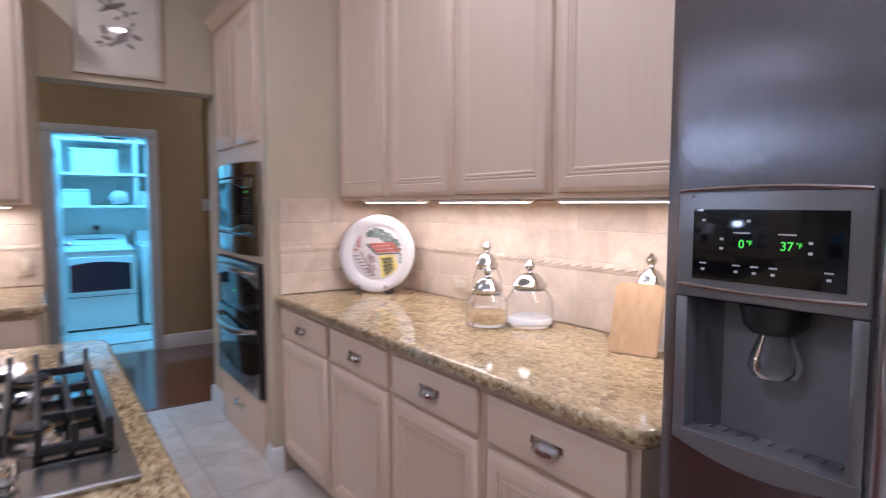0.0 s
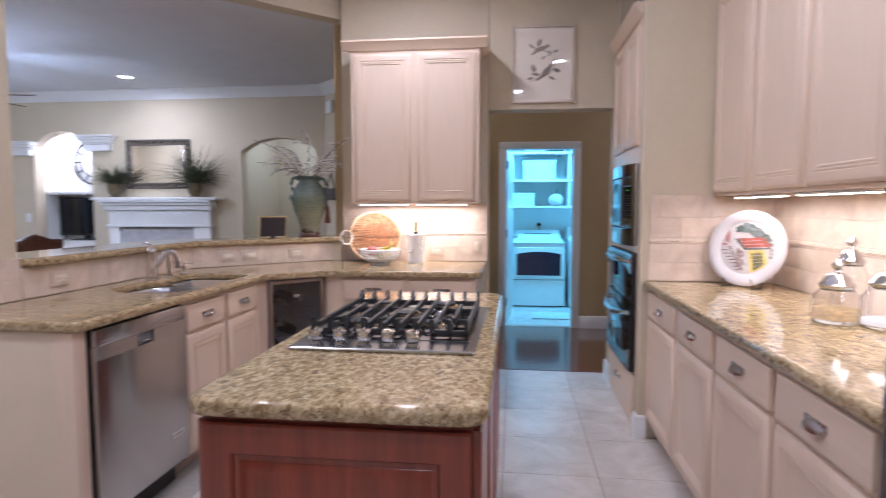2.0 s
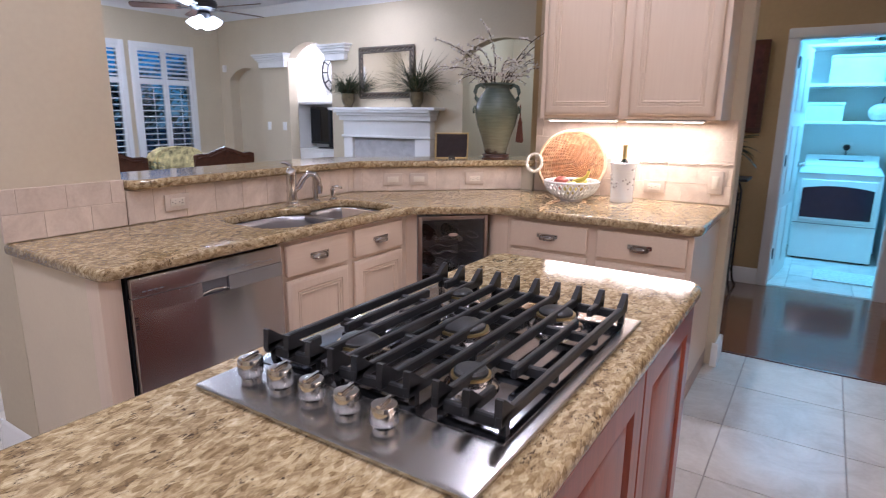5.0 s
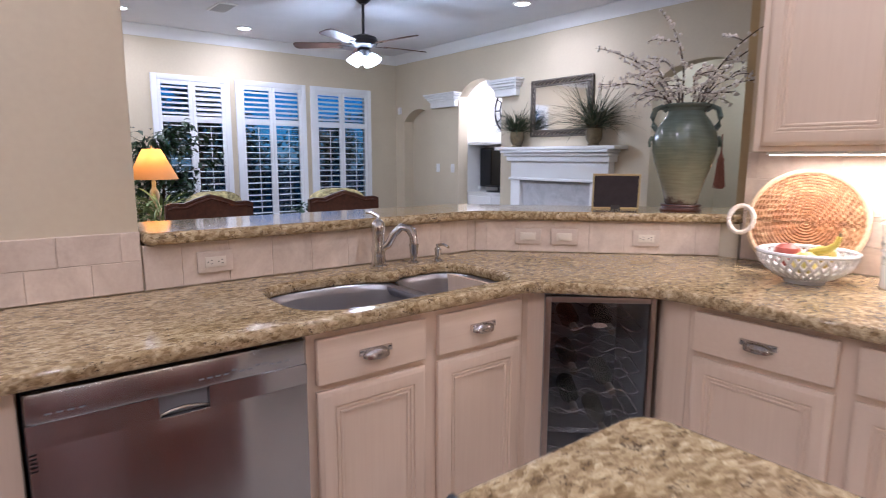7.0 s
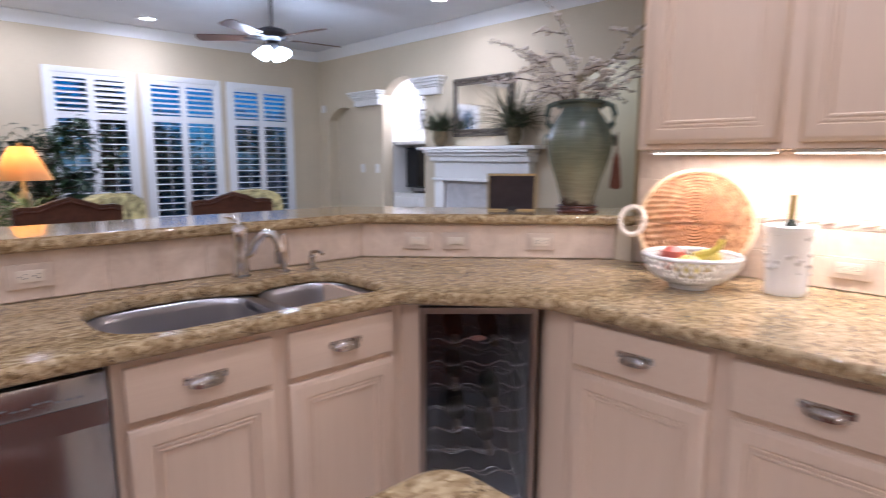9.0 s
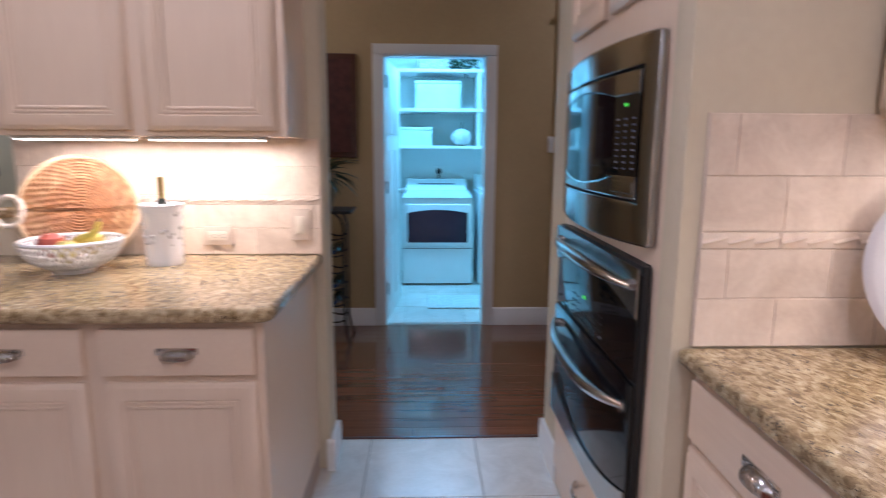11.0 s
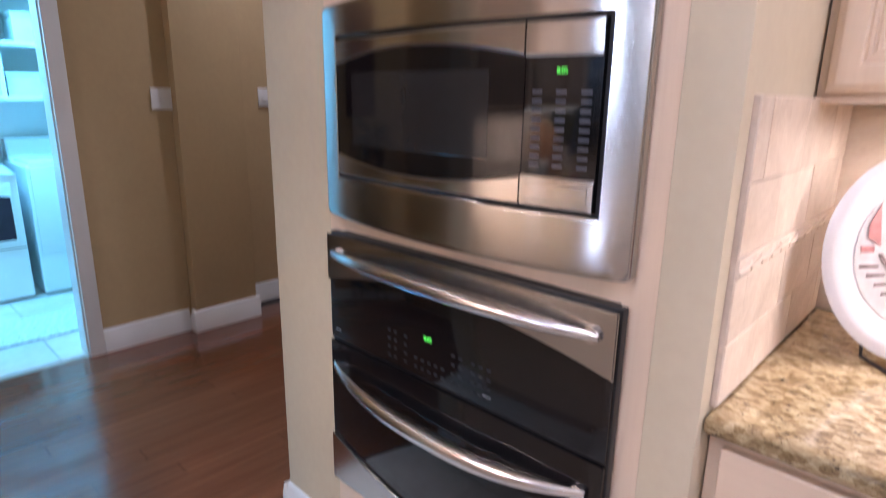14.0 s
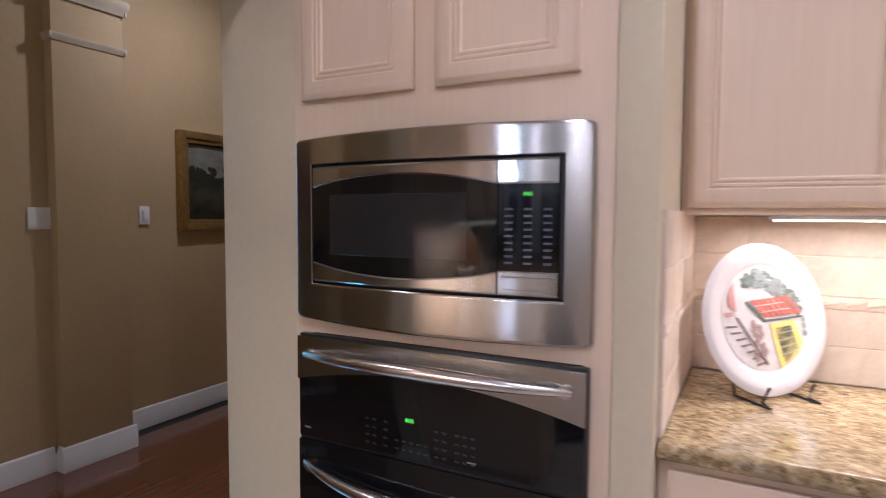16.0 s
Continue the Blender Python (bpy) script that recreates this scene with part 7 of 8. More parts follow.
# bar stools beyond the bar
def stool(m):
    c = thing("bar_stool", m, "dark carved wooden bar stool with a scrolled back", "stool", "stools at the bar")
    top = [(-0.22, 0.0), (-0.22, 0.075), (-0.19, 0.085), (-0.13, 0.082), (-0.07, 0.105), (0.0, 0.125), (0.07, 0.105), (0.13, 0.082), (0.19, 0.085), (0.22, 0.075), (0.22, 0.0)]
    p = part("top_rail", prism(top, -0.02, 0.02, axis='y', bevel=0.005), DARKWOOD, c)
    p.matrix_basis = pose(0, 0.20, 1.02)
    p = part("rail_moulding", tube([(x * 0.94, -0.024, z - 0.022) for x, z in top[1:-1]], 0.007, 6), DARKWOOD, c)
    p.matrix_basis = pose(0, 0.20, 1.02)
    for s in (-1, 1):
        part("back_post", box(s * 0.19 - 0.02, s * 0.19 + 0.02, 0.18, 0.22, 0.0, 1.019, 0.006), DARKWOOD, c)
        part("leg", box(s * 0.19 - 0.02, s * 0.19 + 0.02, -0.22, -0.18, 0.0, 0.66, 0.006), DARKWOOD, c)
        part("spindle", tube([(s * 0.07, 0.20, 0.72), (s * 0.09, 0.20, 0.86), (s * 0.07, 0.20, 1.03)], 0.014, 8), DARKWOOD, c)
    part("seat", box(-0.215, 0.215, -0.225, 0.18, 0.661, 0.715, 0.02, 3), plain("leather_seat", (0.10, 0.05, 0.03), 0.45), c)
    return c


s0 = stool(pose(-2.38, 2.47, 0, 0, 0, 90))
copy_thing(s0, pose(-2.36, 3.22, 0, 0, 0, 84))

# armchairs, chest, lamp, plants
FLORAL = plain("floral_cloth", (0.50, 0.42, 0.20), 0.9, vary=0.85, scale=13, bumps=0.2)


def armchair(m):
    c = thing("armchair", m, "yellow floral upholstered armchair", "armchair", "armchairs by the windows")
    bm = bmesh.new()
    prism(rounded_poly([(-0.34, 0.42), (0.34, 0.42), (0.34, 0.90), (0.18, 0.985), (-0.18, 0.985), (-0.34, 0.90)], [0.03, 0.03, 0.08, 0.1, 0.1, 0.08]), 0.22, 0.42, axis='y', bevel=0.03, bm=bm)
    part("backrest", bm, FLORAL, c)
    part("seat", box(-0.26, 0.26, -0.36, 0.22, 0.25, 0.48, 0.05, 3), FLORAL, c)
    for s in (-1, 1):
        part("arm", box(s * 0.33 - 0.07, s * 0.33 + 0.07, -0.36, 0.30, 0.08, 0.62, 0.05, 3), FLORAL, c)
        for y in (-0.3, 0.34):
            part("leg", rod((s * 0.3, y, 0.0), (s * 0.3, y, 0.09), 0.02, 0.028), DARKWOOD, c)
    return c


a0 = armchair(pose(-5.35, 3.55, 0, 0, 0, 120))
copy_thing(a0, pose(-5.15, 4.75, 0, 0, 0, 95))

chest = thing("console_chest", pose(-3.98, 2.42, 0), "pale carved wooden chest with drawers", "chest")
PALEWOOD = timber("pale_chest_wood", (0.26, 0.18, 0.09), (0.38, 0.27, 0.14), 0.5, 0)
def swell(z):
    """How far the chest's sides belly out at a height."""
    return 0.045 * math.sin(math.pi * min(1, max(0, (z - 0.14) / 0.50)) ** 1.25) - 0.03 * max(0, (0.22 - z) / 0.10)


def bombe_ring(bm, z, off=0.0):
    o = swell(z) + off
    pts = rounded_poly([(-0.47 - o, -0.21 - o), (0.47 + o, -0.21 - o), (0.47 + o, 0.21 + o), (-0.47 - o, 0.21 + o)], [0.06] * 4, 4)
    return [bm.verts.new((x, y, z)) for x, y in pts]


def bombe_band(z0, z1, off=0.0, n=8):
    bm = bmesh.new()
    rings = [bombe_ring(bm, z0 + (z1 - z0) * i / n, off) for i in range(n + 1)]
    for p, q in zip(rings, rings[1:]):
        for i in range(len(p)):
            bm.faces.new((p[i], p[(i + 1) % len(p)], q[(i + 1) % len(p)], q[i]))
    bm.faces.new(rings[0][::-1])
    bm.faces.new(rings[-1])
    return bm


part("body", bombe_band(0.12, 0.662, -0.004, 14), PALEWOOD, chest)
part("top", prism(rounded_poly([(-0.53, -0.265), (0.53, -0.265), (0.53, 0.265), (-0.53, 0.265)], [0.05] * 4), 0.663, 0.695, bevel=0.008), PALEWOOD, chest)
for z0, z1 in ((0.150, 0.312), (0.318, 0.480), (0.486, 0.648)):
    part("drawer_front", bombe_band(z0, z1, 0.002), PALEWOOD, chest, "bellied drawer front")
part("apron", bombe_band(0.105, 0.140, 0.004, 3), PALEWOOD, chest)
for sx in (-1, 1):
    for sy in (-1, 1):
        part("foot", tube([(sx * 0.42, sy * 0.17, 0.115), (sx * 0.45, sy * 0.20, 0.07), (sx * 0.44, sy * 0.19, 0.025), (sx * 0.47, sy * 0.22, 0.002)], 0.032, 8, taper=0.018), PALEWOOD, chest)
tl = thing("table_lamp", pose(-3.95, 2.49, 0.6955), "lit table lamp with an amber shade and carved base", "lamp")
part("base", lathe([(0.0, 0.0), (0.085, 0.0), (0.085, 0.02), (0.05, 0.035), (0.035, 0.08), (0.05, 0.14), (0.06, 0.20), (0.045, 0.27), (0.028, 0.31), (0.038, 0.34), (0.03, 0.40), (0.015, 0.42), (0.012, 0.50), (0.0, 0.50)], 24), plain("lamp_stone", (0.50, 0.42, 0.26), 0.4, vary=0.3, scale=40), tl)
SHADE_M, stt, sb = nodes("amber_shade")
sb.inputs["Base Color"].default_value = (0.62, 0.43, 0.23, 1)
sb.inputs["Roughness"].default_value = 0.8
sb.inputs["Transmission Weight"].default_value = 0.0
sb.inputs["Subsurface Weight"].default_value = 0.0
tr_ = stt.nodes.new("ShaderNodeBsdfTranslucent")
tr_.inputs[0].default_value = (0.85, 0.58, 0.28, 1)
ms = stt.nodes.new("ShaderNodeMixShader")
ms.inputs[0].default_value = 0.6
stt.links.new(sb.outputs[0], ms.inputs[1])
stt.links.new(tr_.outputs[0], ms.inputs[2])
stt.links.new(ms.outputs[0], stt.nodes["Material Output"].inputs[0])
part("shade", lathe([(0.060, 0.695), (0.165, 0.485), (0.163, 0.485), (0.058, 0.695)], 36), SHADE_M, tl, "glowing amber shade")
part("finial", lathe([(0.0, 0.72), (0.008, 0.715), (0.004, 0.70), (0.004, 0.50), (0.0, 0.50)], 10), BRASS, tl)

LEAF = plain("dark_leaf", (0.022, 0.055, 0.020), 0.45, vary=0.5, scale=8, world_space=False)
LEAF_L = plain("light_leaf", (0.17, 0.24, 0.07), 0.45, vary=0.5, scale=8, world_space=False)


def leaf(bm, p, d, L, w):
    side = d.cross(Vector((0, 0, 1)))
    side = side.normalized() if side.length > 1e-3 else Vector((1, 0, 0))
    a, b, m_ = bm.verts.new(p), bm.verts.new(p + d * L - Vector((0, 0, L * 0.25))), p + d * L * 0.45
    c, e = bm.verts.new(m_ + side * w + Vector((0, 0, w * 0.3))), bm.verts.new(m_ - side * w + Vector((0, 0, w * 0.3)))
    f = bm.verts.new(m_)
    for t3 in ((a, c, f), (c, b, f), (b, e, f), (e, a, f)):
        bm.faces.new(t3)


ficus = thing("ficus_tree", pose(-6.1, 3.02, 0), "potted ficus tree with dark green leaves", "plant")
part("pot", lathe([(0.0, 0.0), (0.15, 0.0), (0.19, 0.32), (0.20, 0.34), (0.18, 0.34), (0.17, 0.30), (0.0, 0.30)], 24), URN, ficus)
part("trunk", tube([(0, 0, 0.3), (0.02, 0.01, 0.6), (-0.01, 0.0, 0.9), (0.02, 0.02, 1.3)], 0.025, 8, taper=0.012), TWIG, ficus)
rg = random.Random(31)
bm, lm = bmesh.new(), bmesh.new()
for k in range(54):
    a, el = rg.uniform(0, 6.283), rg.uniform(-0.2, 1.2)
    p = Vector((0, 0, rg.uniform(0.65, 1.50)))
    d = Vector((math.cos(a), math.sin(a), el)).normalized()
    L = rg.uniform(0.30, 0.66)
    pts = [p + d * L * s + Vector((0, 0, -0.15 * s * s)) for s in (0, 0.35, 0.7, 1.0)]
    tube(pts, 0.006, 5, bm=bm, taper=0.002)
    for s in range(30):
        u = rg.uniform(0.25, 1.0)
        q = p + d * L * u + Vector((rg.uniform(-0.06, 0.06), rg.uniform(-0.06, 0.06), -0.15 * u * u + rg.uniform(-0.08, 0.08)))
        leaf(lm, q, Vector((rg.uniform(-1, 1), rg.uniform(-1, 1), rg.uniform(-0.7, 0.3))).normalized(), rg.uniform(0.075, 0.12), rg.uniform(0.018, 0.028))
part("branching", bm, TWIG, ficus)
tagged(part("crown", lm, LEAF, ficus), kind="stuff")
ivy = thing("potted_ivy", pose(-3.64, 2.46, 0.6955), "light green variegated plant beside the lamp", "plant")
part("pot", lathe([(0.0, 0.0), (0.07, 0.0), (0.09, 0.12), (0.08, 0.12), (0.0, 0.10)], 18), URN, ivy)
lm = bmesh.new()
for k in range(150):
    a = rg.uniform(0, 6.283)
    q = Vector((0.06 * math.cos(a), 0.06 * math.sin(a), rg.uniform(0.10, 0.36)))
    blade_leaf(lm, q, Vector((math.cos(a), math.sin(a), rg.uniform(0.1, 1.4))).normalized(), rg.uniform(0.14, 0.24), rg.uniform(0.010, 0.016), rg.uniform(0.6, 1.6))
tagged(part("leaves", lm, LEAF_L, ivy), kind="stuff")
palm = thing("potted_palm", pose(-2.62, 5.95, 0), "potted palm near the fireplace", "plant")
part("pot", lathe([(0.0, 0.0), (0.13, 0.0), (0.17, 0.30), (0.16, 0.30), (0.0, 0.27)], 20), URN, palm)
for k in range(13):
    bm = bmesh.new()
    a = 6.283 * k / 13 + rg.uniform(-0.2, 0.2)
    d = Vector((math.cos(a), math.sin(a), rg.uniform(1.1, 2.4))).normalized()
    q = Vector((0, 0, 0.29))
    pts = [q.copy()]
    for i in range(12):
        d = (d + Vector((math.cos(a) * 0.05, math.sin(a) * 0.05, -0.10))).normalized()
        q = q + d * 0.075
        pts.append(q.copy())
        if i > 4:
            sd = d.cross(Vector((0, 0, 1))).normalized()
            for s in (-1, 1):
                blade_leaf(bm, q, (d * 0.7 + sd * s).normalized(), 0.17 * (1 - (i - 4) / 14), 0.008, 0.7, 3)
    tube(pts, 0.006, 5, bm=bm, taper=0.002)
    part("frond", bm, LEAF, palm)
sp = thing("small_plant", pose(-5.1, 4.12, 0.0), "small leafy plant in a low pot by the windows", "plant")
part("pot", lathe([(0.0, 0.0), (0.12, 0.0), (0.15, 0.5), (0.13, 0.5), (0.0, 0.46)], 18), URN, sp)
lm = bmesh.new()
for k in range(150):
    a = rg.uniform(0, 6.283)
    r = 0.16 * rg.random() ** 0.6
    leaf(lm, Vector((r * math.cos(a), r * math.sin(a), 0.5 + rg.uniform(0.0, 0.36))), Vector((math.cos(a), math.sin(a), rg.uniform(-0.5, 0.5))).normalized(), 0.07, 0.018)
tagged(part("leaves", lm, LEAF, sp), kind="stuff")

# woven dining chair of the breakfast room
wch = thing("wicker_chair", pose(-0.572, 0.200, 0, 0, 0, 24), "brown woven water hyacinth dining chair on the tiles", "chair")
RUSH = plain("braided_rush", (0.20, 0.105, 0.05), 0.75, vary=0.5, scale=45, bumps=0.4, world_space=False)
part("seat", box(-0.22, 0.22, 0.02, 0.46, 0.40, 0.47, 0.03, 3), RUSH, wch)
for x in (-0.19, 0.19):
    for y in (0.05, 0.42):
        part("leg", rod((x, y, 0.0), (x, y, 0.405), 0.018, 0.024, 10), DARKWOOD, wch)
part("back_core", box(-0.205, 0.205, -0.012, 0.022, 0.44, 0.93, 0.02, 3), RUSH, wch)
for j in range(17):
    z = 0.45 + j * 0.030
    part("braid", tube([(-0.225 + 0.45 * i / 30, -0.018 + (0.007 if (i + j) % 2 else -0.007), z) for i in range(31)], 0.0165, 6), RUSH, wch)
part("top_braid", tube([(-0.225, 0.004, 0.90), (-0.22, 0.004, 0.935), (-0.19, 0.004, 0.952), (0.19, 0.004, 0.952), (0.22, 0.004, 0.935), (0.225, 0.004, 0.90)], 0.026, 8), RUSH, wch)
for x in (-0.222, 0.222):
    part("side_braid", tube([(x, 0.004, 0.43), (x, 0.004, 0.68), (x, 0.004, 0.92)], 0.022, 8), RUSH, wch)

# garden door of the breakfast room; its frame: x along the wall, facing -y (into the room)
M_DOOR = pose(-7.20, 1.235, 0, 0, 0, 90)
gd = thing("door_garden", M_DOOR, "white garden door with a glazed pane and nickel knobs", "door", "", "structure")
bm = bmesh.new()
for x0, x1, z0, z1 in ((0.016, 0.14, 0.012, 2.03), (0.69, 0.814, 0.012, 2.03), (0.14, 0.69, 0.012, 0.28), (0.14, 0.69, 1.90, 2.03)):
    box(x0, x1, 0.03, 0.07, z0, z1, 0.002, bm=bm)
part("leaf", bm, WHITE, gd)
part("pane", box(0.141, 0.689, 0.046, 0.052, 0.281, 1.899), WGLASS, gd).visible_shadow = False
bm = bmesh.new()
for x0, x1, z0, z1 in ((-0.07, 0.012, 0.0, 2.11), (0.818, 0.895, 0.0, 2.11), (0.012, 0.818, 2.036, 2.11)):
    box(x0, x1, -0.02, -0.001, z0, z1, 0.005, bm=bm)
part("casing", bm, WHITE, gd)
for z in (0.86, 1.01):
    k_ = part("knob", lathe([(0.0, 0.0), (0.028, 0.0), (0.028, 0.006), (0.012, 0.012), (0.012, 0.03), (0.026, 0.04), (0.024, 0.055), (0.0, 0.06)], 18), SATIN, gd, "nickel knob")
    k_.matrix_basis = pose(0.755, 0.0295, z, 90, 0, 0)
mat_d = thing("door_mat", pose(-6.85, 1.66, 0.001), "brown striped door mat on the tiles", "mat")
part("weave", box(-0.22, 0.22, -0.36, 0.36, 0, 0.012, 0.004), plain("brown_mat", (0.22, 0.14, 0.08), 0.95, vary=0.4, scale=30, bumps=0.5), mat_d)

# garden at dusk: fence and trees
fence = thing("garden_fence", pose(-11.5, 0, -0.2), "dark iron garden fence at dusk", "fence")
for z in (0.25, 1.15):
    part("rail", box(-0.015, 0.015, -4, 14, z, z + 0.03), BLACKIRON, fence)
bar_me = mesh_of("bar", box(-0.009, 0.009, -0.009, 0.009, 0.05, 1.25), BLACKIRON)
for i in range(130):
    piece("bar", bar_me, fence, pose(0, -3.95 + i * 0.135, 0))


def garden_tree(x, y, h, seed, spread):
    rgt = random.Random(seed)
    c = thing("garden_tree", pose(x, y, -0.2), "dark leafy garden tree at dusk", "tree", "trees beyond the windows")
    bm, lm = bmesh.new(), bmesh.new()
    tube([(0, 0, 0), (0.1, 0.05, h * 0.25), (0.05, 0.15, h * 0.5), (0.2, 0.1, h * 0.8)], 0.16, 8, bm=bm, taper=0.05)
    for k in range(26):
        a = rgt.uniform(0, 6.283)
        z = rgt.uniform(0.3, 0.85) * h
        d = Vector((math.cos(a), math.sin(a), rgt.uniform(0.1, 0.9))).normalized()
        L = spread * rgt.uniform(0.5, 1.0)
        p = Vector((0.08, 0.1, z))
        tube([p, p + d * L * 0.5, p + d * L + Vector((0, 0, -0.2))], 0.04, 5, bm=bm, taper=0.01)
        for s in range(95):
            q = p + d * L * rgt.uniform(0.3, 1.1) + Vector((rgt.gauss(0, 0.28), rgt.gauss(0, 0.28), rgt.gauss(0, 0.22)))
            leaf(lm, q, Vector((rgt.uniform(-1, 1), rgt.uniform(-1, 1), rgt.uniform(-0.6, 0.6))).normalized(), rgt.uniform(0.10, 0.2), rgt.uniform(0.03, 0.06))
    part("trunk", bm, TWIG, c)
    tagged(part("crown", lm, LEAF, c), kind="stuff")


for x, y, h, sd, sp_ in ((-14.5, 3.2, 2.8, 1, 1.2), (-15.5, 6.8, 2.4, 2, 1.3), (-16.5, 10.0, 2.8, 3, 1.4), (-10.2, 4.4, 4.6, 4, 0.8), (-15.0, 0.5, 3.0, 5, 1.4), (-17.5, 13.5, 3.2, 6, 1.6)):
    garden_tree(x, y, h, sd, sp_)
hb_ = bmesh.new()
rg = random.Random(77)
for k in range(4200):
    leaf(hb_, Vector((rg.uniform(-12.6, -12.0), rg.uniform(-3, 14), rg.uniform(-0.2, 1.3))), Vector((rg.uniform(-1, 1), rg.uniform(-1, 1), rg.uniform(-0.6, 0.6))).normalized(), rg.uniform(0.10, 0.2), rg.uniform(0.04, 0.07))
solo("hedge", hb_, LEAF, "dark clipped hedge behind the fence", "hedge", kind="stuff")

# ---- laundry room ----
dry = thing("clothes_dryer", pose(0.728, 7.36, 0.006), "white front-loading dryer with a dark window", "dryer")
part("body", box(0, 0.685, 0.0, 0.70, 0.02, 0.86, 0.012, 3), APPLIANCE, dry)
part("lid", prism([(-0.02, 0.86), (0.35, 0.895), (0.62, 0.90), (0.70, 0.90), (0.70, 0.861), (-0.02, 0.861)][::-1], 0.005, 0.68, axis='x', bevel=0.004), APPLIANCE, dry)
part("console", prism([(0.46, 0.90), (0.56, 1.01), (0.70, 1.01), (0.70, 0.90)], 0.03, 0.655, axis='x', bevel=0.008), APPLIANCE, dry)
part("console_slot", box(0.15, 0.53, 0.505, 0.53, 0.955, 0.968), GREYPLASTIC, dry).matrix_basis = pose(0, 0, 0)
part("door", box(0.04, 0.645, -0.022, -0.001, 0.40, 0.80, 0.01, 3), APPLIANCE, dry)
bm = bmesh.new()
n = 12
prism([(0.055, 0.43), (0.63, 0.43)] + [(0.63 - 0.575 * i / n, 0.715 + 0.03 * (1 - (2 * i / n - 1) ** 2)) for i in range(n + 1)], -0.026, -0.0225, axis='y', bm=bm)
part("window", bm, plain("dryer_glass", (0.03, 0.02, 0.035), 0.08, bumps=0.0), dry, "dark tinted window")
part("seam", box(0.005, 0.68, -0.002, -0.0005, 0.365, 0.372), GREYPLASTIC, dry)
for x in (0.05, 0.63):
    part("foot", rod((x, 0.08, -0.004), (x, 0.08, 0.021), 0.02), BLACK, dry)
wsh = thing("washing_machine", pose(1.470, 7.36, 0.006), "white top-loading washing machine", "washer")
part("body", box(0, 0.685, 0.0, 0.70, 0.02, 0.90, 0.012, 3), APPLIANCE, wsh)
part("lid", box(0.03, 0.655, 0.04, 0.50, 0.901, 0.925, 0.01), APPLIANCE, wsh)
part("console", prism([(0.52, 0.90), (0.58, 1.05), (0.70, 1.05), (0.70, 0.90)], 0.01, 0.675, axis='x', bevel=0.008), APPLIANCE, wsh)
part("front_panel", box(0.02, 0.665, -0.006, -0.0005, 0.30, 0.88, 0.005), APPLIANCE, wsh)
mat_ = thing("bath_mat", pose(1.30, 6.72, 0.0085), "white striped woven floor mat", "mat")
part("weave", box(-0.33, 0.33, -0.21, 0.21, 0.0, 0.012, 0.004), plain("mat_cloth", (0.66, 0.66, 0.64), 0.95, vary=0.4, scale=45, bumps=0.5), mat_)
sh = thing("shelf_unit", pose(0, 0, 0), "white built-in laundry shelves", "shelves")
for z in (1.325, 1.685, 2.06):
    part("shelf", box(0.302, 2.298, 7.66, 8.098, z, z + 0.03, 0.003), WHITE, sh)
for x in (0.31, 1.47):
    part("upright", box(x, x + 0.028, 7.67, 8.098, 1.355, 1.684), WHITE, sh)
    part("upright", box(x, x + 0.028, 7.67, 8.098, 1.715, 2.059), WHITE, sh)
BOXW = plain("pale_box", (0.62, 0.66, 0.62), 0.8, vary=0.08)
for x0, x1, y, z, h, nm, lb in ((0.86, 1.30, 7.72, 1.7155, 0.27, "storage_box", "pale lidded storage box on the laundry shelf"), (0.66, 1.02, 7.72, 1.3555, 0.18, "storage_box", "pale storage box on the lower laundry shelf"), (1.52, 1.85, 7.74, 1.3555, 0.16, "storage_box", "pale storage box on the lower laundry shelf"), (1.60, 1.80, 7.74, 1.7155, 0.20, "storage_box", "small white box on the laundry shelf")):
    b = thing(nm, pose(x0, y, z), lb, "box", "boxes on the laundry shelves")
    part("body", box(0, x1 - x0, 0, 0.28, 0, h - 0.03, 0.004), BOXW, b)
    part("lid", box(-0.004, x1 - x0 + 0.004, -0.004, 0.284, h - 0.0295, h, 0.004), BOXW, b)
bk = thing("wicker_basket", pose(0.88, 7.74, 2.0905), "pale wicker basket on the top shelf", "basket")
part("body", box(0, 0.30, 0, 0.25, 0, 0.15, 0.02), plain("pale_wicker", (0.50, 0.44, 0.40), 0.9, vary=0.5, scale=60, bumps=0.6), bk)
bk2 = copy_thing(bk, pose(1.60, 7.74, 2.0905))
vi = thing("trailing_ivy", pose(1.32, 7.80, 2.0905), "green trailing artificial ivy on the top shelf", "plant")
lm = bmesh.new()
rg = random.Random(55)
for k in range(170):
    leaf(lm, Vector((rg.uniform(-0.13, 0.15), rg.uniform(-0.13, 0.1), rg.uniform(0.0, 0.16))), Vector((rg.uniform(-1, 1), rg.uniform(-1, 1), rg.uniform(-0.8, 0.3))).normalized(), rg.uniform(0.04, 0.07), 0.018)
tagged(part("leaves", lm, LEAF, vi), kind="stuff")
pk = thing("ceramic_pumpkin", pose(1.32, 7.80, 1.3555), "pale round pumpkin ornament on the lower shelf", "ornament")
bm = bmesh.new()
nseg, nr = 40, 12
rings = []
for j in range(nr + 1):
    ph = math.pi * j / nr
    rings.append([bm.verts.new((0.105 * math.sin(ph) * (1 - 0.06 * abs(math.cos(5 * 2 * math.pi * i / nseg))) * math.cos(2 * math.pi * i / nseg) + 1e-5, 0.105 * math.sin(ph) * (1 - 0.06 * abs(math.cos(5 * 2 * math.pi * i / nseg))) * math.sin(2 * math.pi * i / nseg), 0.085 - 0.085 * math.cos(ph))) for i in range(nseg)])
for a, b in zip(rings, rings[1:]):
    for i in range(nseg):
        bm.faces.new((a[i], a[(i + 1) % nseg], b[(i + 1) % nseg], b[i]))
